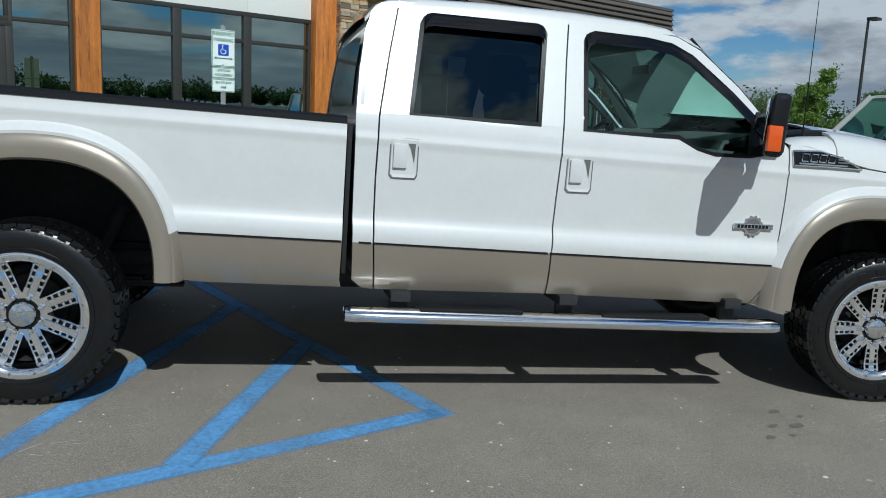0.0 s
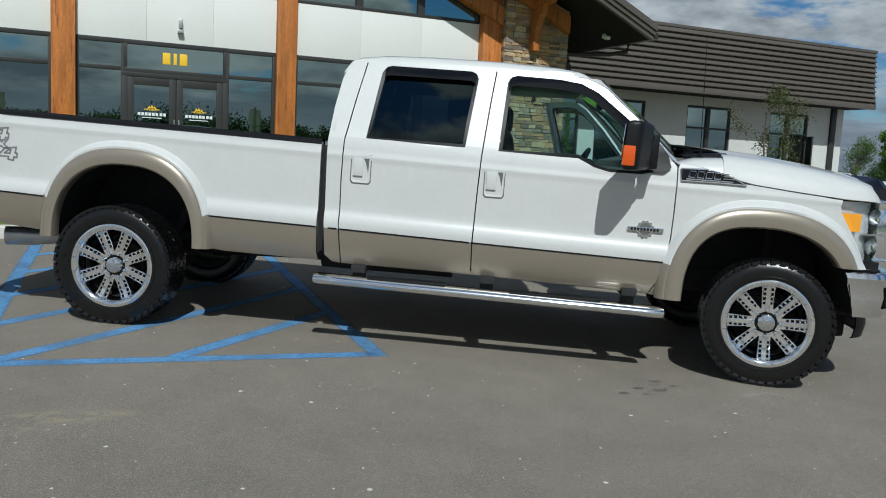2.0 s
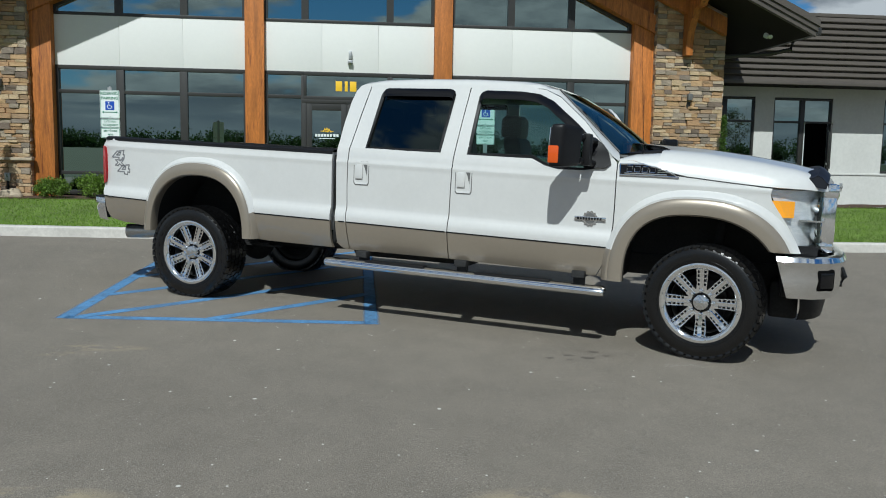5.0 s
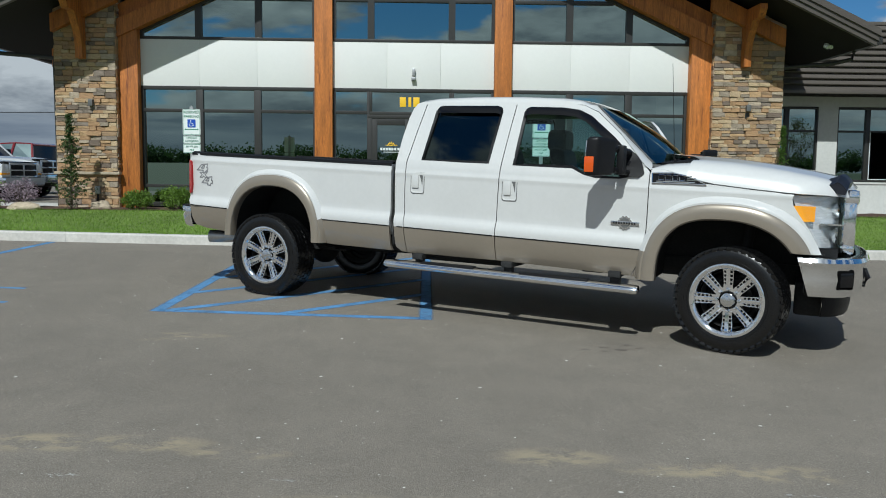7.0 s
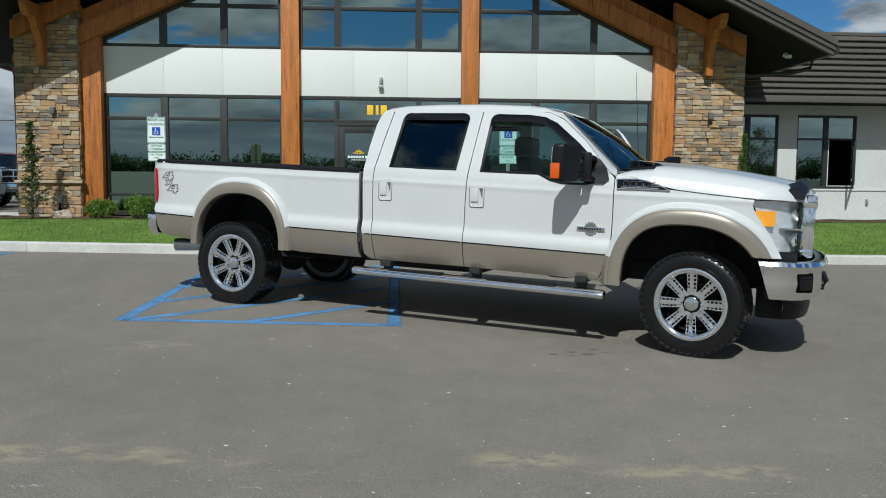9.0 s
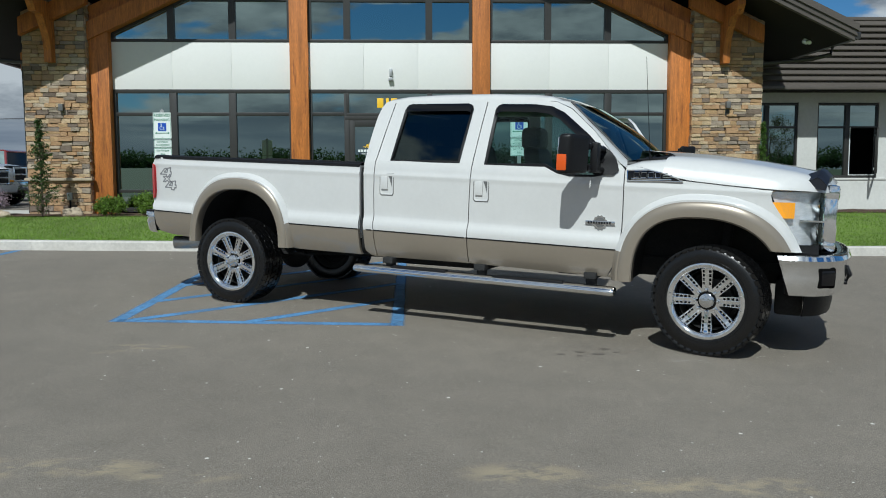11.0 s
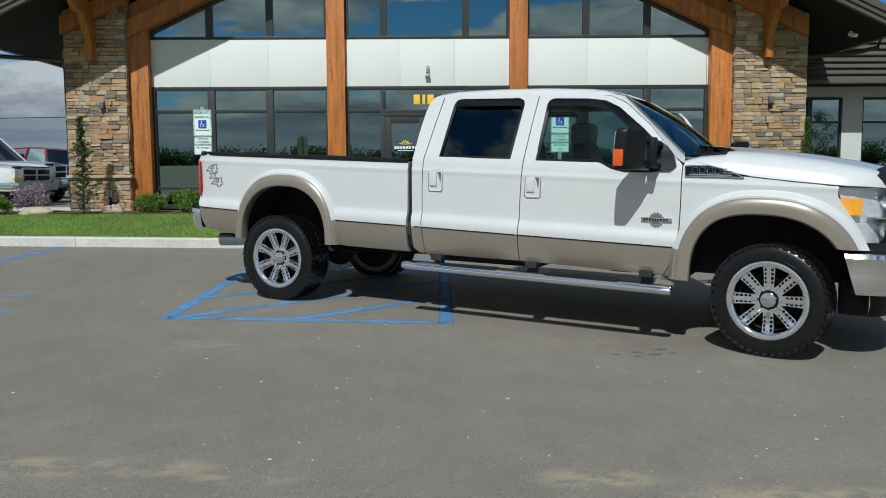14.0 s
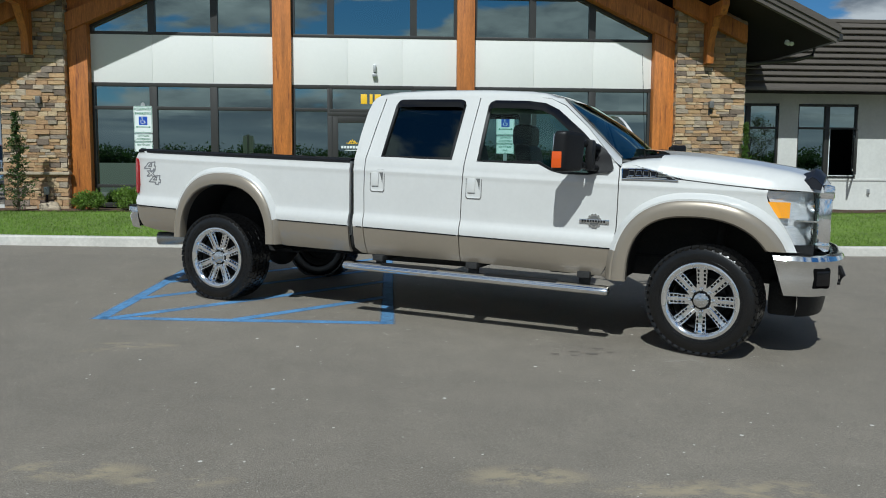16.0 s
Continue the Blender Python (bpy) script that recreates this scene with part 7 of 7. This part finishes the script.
# path at the side of the building
bm = loft([[(x, y, 0.44 + 0.0 * x) for x in steps(-30, -6.6, 6)] for y in steps(14.6, 18.3, 4)])
tagged(part("side_path", bm, "concrete", angle=0), "pale concrete path beside the building", "path", kind="structure")
bm = loft([[(x, y, 0.45) for x in steps(-60, -6.8, 6)] for y in steps(18.3, 60, 6)])
tagged(part("side_lot", bm, "asphalt", angle=0), "grey asphalt of the side parking area", "ground", kind="structure")

# stains and chalk marks on the lot
def blot(x, y, rx, ry, seed, mat, label):
    pts = []
    for k in range(22):
        a = 2 * math.pi * k / 22
        q = 1 + 0.3 * noise.noise((math.cos(a) * 1.5 + seed, math.sin(a) * 1.5, seed))
        px, py = x + rx * q * math.cos(a), y + ry * q * math.sin(a)
        pts.append((px, py, lot_z(px, py) + 0.002))
    bm = bmesh.new()
    bm.faces.new([bm.verts.new(p) for p in pts])
    return tagged(part("asphalt_stain", bm, mat, None, angle=0), label, "stain", "asphalt stains", "structure")


for k, (x, y, rx, ry) in enumerate(((3.70, 1.58, 0.035, 0.02), (3.98, 1.60, 0.055, 0.026), (4.07, 1.77, 0.045, 0.02), (3.86, 1.66, 0.04, 0.018), (3.83, 1.54, 0.025, 0.014), (4.13, 1.66, 0.03, 0.014))):
    blot(x, y, rx, ry, 3.1 * k, "damp", "small dark damp drip mark on asphalt")
chalk = thing("chalk_scuff", "thin white chalk scuff on the asphalt", "mark", kind="structure")
rng_c = random.Random(4)
for cx, cy, n_, s_ in ((4.60, 1.41, 9, 0.16), (0.89, -1.09, 9, 0.05), (4.04, -1.11, 10, 0.06), (0.95, 3.02, 6, 0.14), (1.85, -1.08, 4, 0.03)):
    for _ in range(n_):
        x, y = cx + rng_c.gauss(0, s_), cy + rng_c.gauss(0, s_ * 0.22)
        a = rng_c.gauss(-0.25, 0.35)
        ln = rng_c.uniform(0.02, 0.07) * (1.6 if s_ > 0.1 else 0.8)
        part("scuff", stripe((x, y), (x + ln * math.cos(a), y + ln * math.sin(a)), rng_c.uniform(0.002, 0.005), 0.0025), "chalk", chalk, angle=0)

# grass blades on the lawn in view
rng_g = np.random.default_rng(5)
n_g = 90000
gx_ = rng_g.uniform(-9, 17, n_g)
gy_ = KERB_Y + 0.2 + (13.8 - KERB_Y) * rng_g.uniform(0, 1, n_g) ** 1.3
gh = rng_g.uniform(0.02, 0.05, n_g)
ga = rng_g.uniform(0, 2 * math.pi, n_g)
lean_x, lean_y = rng_g.normal(0, 0.025, n_g), rng_g.normal(0, 0.025, n_g)
gz_ = np.array([lawn_z(a, b) for a, b in zip(gx_, gy_)])
dx_, dy_ = np.cos(ga) * 0.0045, np.sin(ga) * 0.0045
verts = np.stack([np.stack([gx_ - dx_, gy_ - dy_, gz_ - 0.005], 1), np.stack([gx_ + dx_, gy_ + dy_, gz_ - 0.005], 1), np.stack([gx_ + lean_x, gy_ + lean_y, gz_ + gh], 1)], 1).reshape(-1, 3)
me = bpy.data.meshes.new("grass")
me.from_pydata(verts.tolist(), [], (np.arange(n_g)[:, None] * 3 + [0, 1, 2]).tolist())
me.materials.append(M["blades"])
tagged(new("grass", me), "short mown green grass blades", "grass", kind="stuff")


# ---- parked vehicles ----
def vehicle(at, paint, label, name="parked_pickup", length=5.6, width=1.95, height=1.85, bed=True, group="parked vehicles", glass="dark_glass", hood=1.55):
    """A parked pickup or estate: body, cab, panes, lamps, grille, bumper, wheels; its nose points along local x."""
    v = thing(name, label, "truck" if bed else "car", group, at=at)
    L2, W2 = length / 2, width / 2
    sill, belt = 0.48, 1.12
    nose = L2
    cab0, cab1 = (-0.55 if bed else -L2 + 0.25), L2 - hood
    # body shell from stations along its length
    rows = []
    for x, zt, w in ((-L2, belt - 0.02, 0.90), (-L2 + 0.06, belt, 0.97), (-0.6, belt, 1.0), (cab1, belt + 0.01, 1.0), (cab1 + 0.35, belt - 0.01, 0.99), (nose - 0.5, belt - 0.06, 0.97), (nose - 0.12, belt - 0.12, 0.93), (nose, belt - 0.22, 0.86)):
        h = W2 * w
        half = [(h * 0.94, sill), (h * 0.99, sill + 0.1), (h, 0.75), (h * 0.985, zt - 0.12), (h * 0.95, zt - 0.02), (h * 0.86, zt)]
        rows.append([(x, y, z) for y, z in half] + [(x, 0, zt + (0.035 if x > cab1 else 0))] + [(x, -y, z) for y, z in half[::-1]])
    bm = loft(rows, flip=True)
    for r, rev in ((rows[0], True), (rows[-1], False)):
        f = bm.faces.new([bm.verts.new(p) for p in r])
    bmesh.ops.remove_doubles(bm, verts=bm.verts, dist=0.001)
    bmesh.ops.recalc_face_normals(bm, faces=bm.faces)
    part("body", bm, paint, v)
    # cab: pillars and roof over panes
    ws_x, roof0, roof1 = cab1 + 0.30, cab0 + (0.12 if bed else 0.35), cab1 - 0.42
    wl_, wr_ = W2 * 0.93, W2 * 0.74
    roof = [[(x, y, height - d) for x, d in ((roof0 - 0.08, 0.05), (roof0 + 0.05, 0.0), ((roof0 + roof1) / 2, -0.02), (roof1, 0.015), (roof1 + 0.1, 0.05))] for y in (-wr_, -wr_ * 0.8, 0, wr_ * 0.8, wr_)]
    part("roof", thicken(loft(roof), 0.04), paint, v)
    for s in (-1, 1):
        low = [(cab0, s * wl_, belt), (cab0 + (cab1 - cab0) * 0.48, s * wl_, belt), (ws_x, s * wl_, belt - 0.01)]
        top_ = [(roof0, s * wr_, height - 0.03), (roof0 + (roof1 - roof0) * 0.5, s * wr_, height - 0.01), (roof1 + 0.05, s * wr_, height - 0.03)]
        for a, b in zip(low, top_):
            part("cab_pillar", tube([a, b], 0.042, 8), paint, v)
        for k in range(2):
            bm = bmesh.new()
            q = [low[k], low[k + 1], top_[k + 1], top_[k]]
            c = sum((Vector(p) for p in q), Vector()) / 4
            bm.faces.new([bm.verts.new(c + (Vector(p) - c) * 0.98 - Vector((0, s * 0.012, 0))) for p in q])
            part("side_pane", bm, glass, v, angle=0)
    for low_x, top_x in ((ws_x, roof1 + 0.06), (cab0, roof0 - 0.03)):
        bm = loft([[(low_x + (0.1 if low_x > 0 else -0.02) * (1 - (y / wl_) ** 2), y, belt) for y in steps(-wl_ * 0.97, wl_ * 0.97, 6)], [(top_x, y, height - 0.035) for y in steps(-wr_ * 0.97, wr_ * 0.97, 6)]])
        part("windscreen" if low_x > 0 else "rear_pane", bm, "black_gloss" if glass == "dark_glass" else glass, v)
    # nose
    g = part("grille", box(nose - 0.04, nose + 0.03, -W2 * 0.56, W2 * 0.56, 0.66, 0.97, bevel=0.02), "black_plastic", v, "dark grille in a chrome frame")
    part("grille_frame", add_box(box(nose, nose + 0.06, -W2 * 0.60, W2 * 0.60, 0.95, 1.02, bevel=0.02), nose, nose + 0.06, -W2 * 0.60, W2 * 0.60, 0.63, 0.68, bevel=0.02), "chrome", g)
    for y in (-W2 * 0.58, 0.0, W2 * 0.58):
        part("grille_bar", box(nose, nose + 0.06, y - 0.03, y + 0.03, 0.66, 0.98, bevel=0.015), "chrome", g)
    part("grille_bar", box(nose, nose + 0.055, -W2 * 0.56, W2 * 0.56, 0.80, 0.84, bevel=0.012), "chrome", g)
    for s in (-1, 1):
        part("head_lamp", box(nose - 0.12, nose + 0.02, s * W2 * 0.62, s * W2 * 0.86, 0.76, 0.98, bevel=0.03), "lamp_inside", v)
        part("corner_lamp", box(nose - 0.14, nose + 0.012, s * W2 * 0.62, s * W2 * 0.88, 0.70, 0.755, bevel=0.015), "amber_clear", v)
        part("tail_lamp", box(-L2 - 0.012, -L2 + 0.08, s * W2 * 0.84, s * W2 * 0.97, 0.78, 1.06, bevel=0.02), "red_lens", v)
        part("wing_mirror", box(cab1 - 0.08, cab1 + 0.06, s * (W2 + 0.05), s * (W2 + 0.25), belt + 0.02, belt + 0.22, bevel=0.03), "black_plastic", v)
    bm = loft(sweep([(nose - 0.55, -W2 * 0.99), (nose - 0.1, -W2 * 0.98), (nose + 0.08, -W2 * 0.85), (nose + 0.14, 0), (nose + 0.08, W2 * 0.85), (nose - 0.1, W2 * 0.98), (nose - 0.55, W2 * 0.99)], [(-0.03, 0.63), (0.02, 0.62), (0.03, 0.54), (0.015, 0.42), (-0.03, 0.40)]))
    bmesh.ops.recalc_face_normals(bm, faces=bm.faces)
    part("front_bumper", bm, "chrome", v)
    part("deflector", box(nose - 0.16, nose - 0.02, -W2 * 0.72, W2 * 0.72, belt - 0.14, belt - 0.07, bevel=0.02), "black_plastic", v)
    part("underbody", box(-L2 + 0.3, nose - 0.3, -W2 * 0.8, W2 * 0.8, 0.3, 0.5), "under", v)
    for x in (-L2 + 1.1, nose - 0.95):
        for s in (-1, 1):
            prof = [(0.2, s * 0.10), (0.24, s * 0.125), (0.34, s * 0.13), (0.375, s * 0.10), (0.38, 0), (0.375, -s * 0.10)]
            w_ = part("wheel", lathe(prof, 28), "rubber", v)
            w_.matrix_local = Matrix.Translation((x, s * (W2 - 0.11), 0.38))
            part("rim", lathe([(0.0, s * 0.085), (0.08, s * 0.09), (0.17, s * 0.07), (0.2, s * 0.115)], 24), "worn_chrome", w_)
            bm = prism([(x + 0.46 * math.cos(math.pi * k / 14), 0.40 + 0.44 * math.sin(math.pi * k / 14)) for k in range(15)], s * (W2 * 1.0 + 0.004), s * (W2 - 0.25))
            part("wheel_arch", bm, "under", v, angle=0)
    return v


for x, y, turn, paint, words in ((-12.8, 22.3, -8, "silver_paint", "silver pickup with chrome grille parked facing the lawn"), (-12.3, 19.4, -8, "white_paint", "white pickup with dark bonnet deflector parked facing the lawn"), (-12.75, 27.0, 172, "red_paint", "dark red pickup parked behind the other pickups")):
    vehicle(pose(x, y, 0.45, 0, 0, turn), paint, words, height=1.78, hood=1.55 if turn > 0 else 2.1).scale = (1.12, 1.06, 1.2 if y == 22.3 else 1.08)
tall = vehicle(pose(14.9, 4.9, lot_z(14.9, 5), 0, 0, 90), "white_paint", "white pickup parked nose to the kerb", height=1.93, glass="clear_glass")
tall.scale = (1.1, 1.1, 1.14)
vehicle(pose(30.5, 25.0, 0.0, 0, 0, 200), "white_paint", "white car parked beyond the wing", "parked_car", length=4.8, height=1.55, bed=False)
vehicle(pose(25.1, 15.4, lot_z(25.1, 15.4) - 0.02, 0, 0, -52), "white_paint", "white pickup parked past the end of the wing", height=1.62).scale = (1.12, 1.06, 1.08)

# ---- distance ----
for k, (x, y, h, n_, s_) in enumerate(((66, 33, 5.3, 2400, 0.22), (72, 30, 4.3, 2000, 0.22), (79, 41, 5.0, 2200, 0.24), (58, 62, 4.7, 2200, 0.22), (66, 58, 5.3, 2400, 0.22), (50, 70, 4.3, 2000, 0.22), (74, 52, 4.3, 2000, 0.22), (40, 22.6, 3.0, 900, 0.10), (44.5, 20.6, 2.2, 600, 0.10), (84, 64, 5.6, 2400, 0.26), (41, 32.0, 3.2, 1300, 0.10))):
    tree("tree", "broad leafy green tree at the edge of the lot", (x, y, -0.3), h * 1.25, ("leaf_light", "leaf", "leaf_light")[k % 3], 40 + k, n_ * 3, s_ * 0.46, depth=3, trunk=0.13, loose=0.17, clear=0.22, group="far trees")

shed = thing("metal_shed", "grey metal shed with a white low-pitched roof", "building", at=pose(61.4, 37.5, 0, 0, 0, -75.8))
part("wall", prism([(-2.8, -0.5), (2.8, -0.5), (2.8, 2.02), (0, 2.9), (-2.8, 2.02)], -9.4, 9.4), "shed_grey", shed, angle=0)
for s in (-1, 1):
    part("roof", prism([(0, 2.92), (s * 3.1, 1.94), (s * 3.1, 2.04), (0, 3.04)], -9.6, 9.6), "shed_white", shed, angle=0)

pole = thing("street_lamp", "tall thin dark lot lamp with a flat head", "lamp post")
part("pole", tube([(36.55, 16.22, -0.5), (36.55, 16.22, 6.5)], [0.085, 0.055], 10), "frame_metal", pole)
part("lamp_head", box(36.45, 37.0, 15.85, 16.27, 6.45, 6.57, bevel=0.03), "frame_metal", pole)
part("base", tube([(36.55, 16.22, -0.6), (36.55, 16.22, 0.4)], 0.25, 14), "concrete", pole)

wire = thing("overhead_cable", "thin dark overhead cable between poles", "cable")
part("cable", tube([(-90 + 15 * k, 62 - 1.5 * k, 5.6 + 0.0025 * (15 * k - 60) ** 2 / 10) for k in range(9)], 0.03, 5), "frame_metal", wire)
for x, y in ((-90, 62), (30, 50)):
    p_ = thing("utility_pole", "weathered wooden utility pole", "pole", "utility poles", at=pose(x, y, 0))
    part("pole", tube([(0, 0, -0.5), (0, 0, 6.9)], [0.16, 0.11], 9), "bark", p_)

# woods across the field behind the camera and round the horizon
rng_w = np.random.default_rng(9)
pts = []
for x0, x1, y0, y1, hmin, hmax, count in ((-220, 260, -150, -162, 2.5, 6.5, 1000), (-160, -70, 60, 150, 2.5, 6, 260), (90, 240, 40, 190, 3, 7, 360), (-70, 30, 150, 200, 4, 7, 200)):
    for _ in range(count):
        f = rng_w.uniform()
        cx = x0 + (x1 - x0) * f + rng_w.normal() * 2
        cy = y0 + (y1 - y0) * (f if y0 > 0 else rng_w.uniform()) + rng_w.normal() * 3
        h = rng_w.uniform(hmin, hmax) * (1 + 0.35 * math.sin(cx * 0.09) * math.sin(cx * 0.031 + 1))
        r = h * rng_w.uniform(0.35, 0.6)
        q = rng_w.normal(size=(150, 3))
        q /= np.linalg.norm(q, axis=1)[:, None]
        q *= rng_w.uniform(0.3, 1.0, (150, 1))
        pts.append(np.array((cx, cy, h * 0.5 + (3.3 if cy < 0 else 0))) + q * (r, r, h * 0.5))
woods = leaf_mesh("far_woods", np.concatenate(pts), 0.27, "leaf_dark", None, squash=0.7, kind="stuff", seed=77)
tagged(woods, "distant dark green woods round the fields", "woods")


# ---- stone facing, stone by stone ----
stone_shapes = []
rng_s = random.Random(11)
for k in range(10):
    bm = bmesh.new()
    bmesh.ops.create_cube(bm, size=1)
    bmesh.ops.bevel(bm, geom=[e for e in bm.edges], offset=0.07, segments=1, affect="EDGES")
    for v in bm.verts:
        v.co += Vector((rng_s.uniform(-0.035, 0.035), rng_s.uniform(-0.08, 0.08) if v.co.y < 0 else 0, rng_s.uniform(-0.04, 0.04)))
    me = bpy.data.meshes.new("stone")
    bm.normal_update()
    bm.to_mesh(me)
    bm.free()
    me.materials.append(M["stone"])
    stone_shapes.append(me)


def courses(width, z0, z1):
    """Random courses of stones: x, z, width, height, how far each stands out."""
    out, z = [], z0
    while z < z1 - 0.03:
        h = min(rng_s.choice((0.06, 0.075, 0.085, 0.10, 0.115, 0.14)), z1 - z)
        x = 0.0
        while x < width - 0.02:
            w = min(rng_s.uniform(0.12, 0.22) + h * rng_s.uniform(0.0, 1.3), width - x)
            if width - x - w < 0.12:
                w = width - x
            if h > 0.11 and rng_s.random() < 0.25:
                out.append((x, z, w, h / 2, rng_s.uniform(0, 0.035)))
                out.append((x, z + h / 2, w, h / 2, rng_s.uniform(0, 0.035)))
            else:
                out.append((x, z, w, h, rng_s.uniform(0, 0.04)))
            x += w
        z += h
    return out


for a, b in PILLARS:
    pillar = thing("stone_pillar", "tan and grey ledgestone pillar with a pale stone ledge", "pillar", "stone pillars")
    top = min(roof_z(a), roof_z(b)) + 0.35
    part("core", box(a + 0.04, b - 0.04, PILLAR_Y + 0.06, WALL_Y + 0.3, BASE_Z - 0.3, top), "mortar", pillar)
    part("ledge", box(a - 0.06, b + 0.06, PILLAR_Y - 0.09, PILLAR_Y + 0.1, 1.255, 1.32, bevel=0.014), "rock", pillar)
    stones = [s for s in courses(b - a, BASE_Z - 0.12, top)]
    low_first = sorted(stones, key=lambda s: s[1])
    rest = bmesh.new()
    for k, (x, z, w, h, outw) in enumerate(low_first):
        if k < 300:
            o = new("stone", stone_shapes[k * 7 % 10])
            o.parent = pillar
            o.matrix_local = Matrix.Translation((a + x + w / 2, PILLAR_Y + 0.06 - outw / 2, z + h / 2)) @ Matrix.Diagonal((w - 0.004, 0.11 + outw, h - 0.004, 1))
        else:
            add_box(rest, a + x + 0.004, a + x + w - 0.004, PILLAR_Y + 0.005 - outw, PILLAR_Y + 0.1, z + 0.004, z + h - 0.004)
    for xx, s in ((a, 1), (b, -1)):
        for (x, z, w, h, outw) in courses(0.42, BASE_Z - 0.12, top):
            x0, x1 = sorted((xx - s * outw * 0.6, xx + s * 0.06))
            add_box(rest, x0, x1, PILLAR_Y + x + 0.02, PILLAR_Y + x + w - 0.004, z + 0.004, z + h - 0.004)
    tagged(part("stones", rest, "stone_rest", pillar, angle=0), kind="stuff")
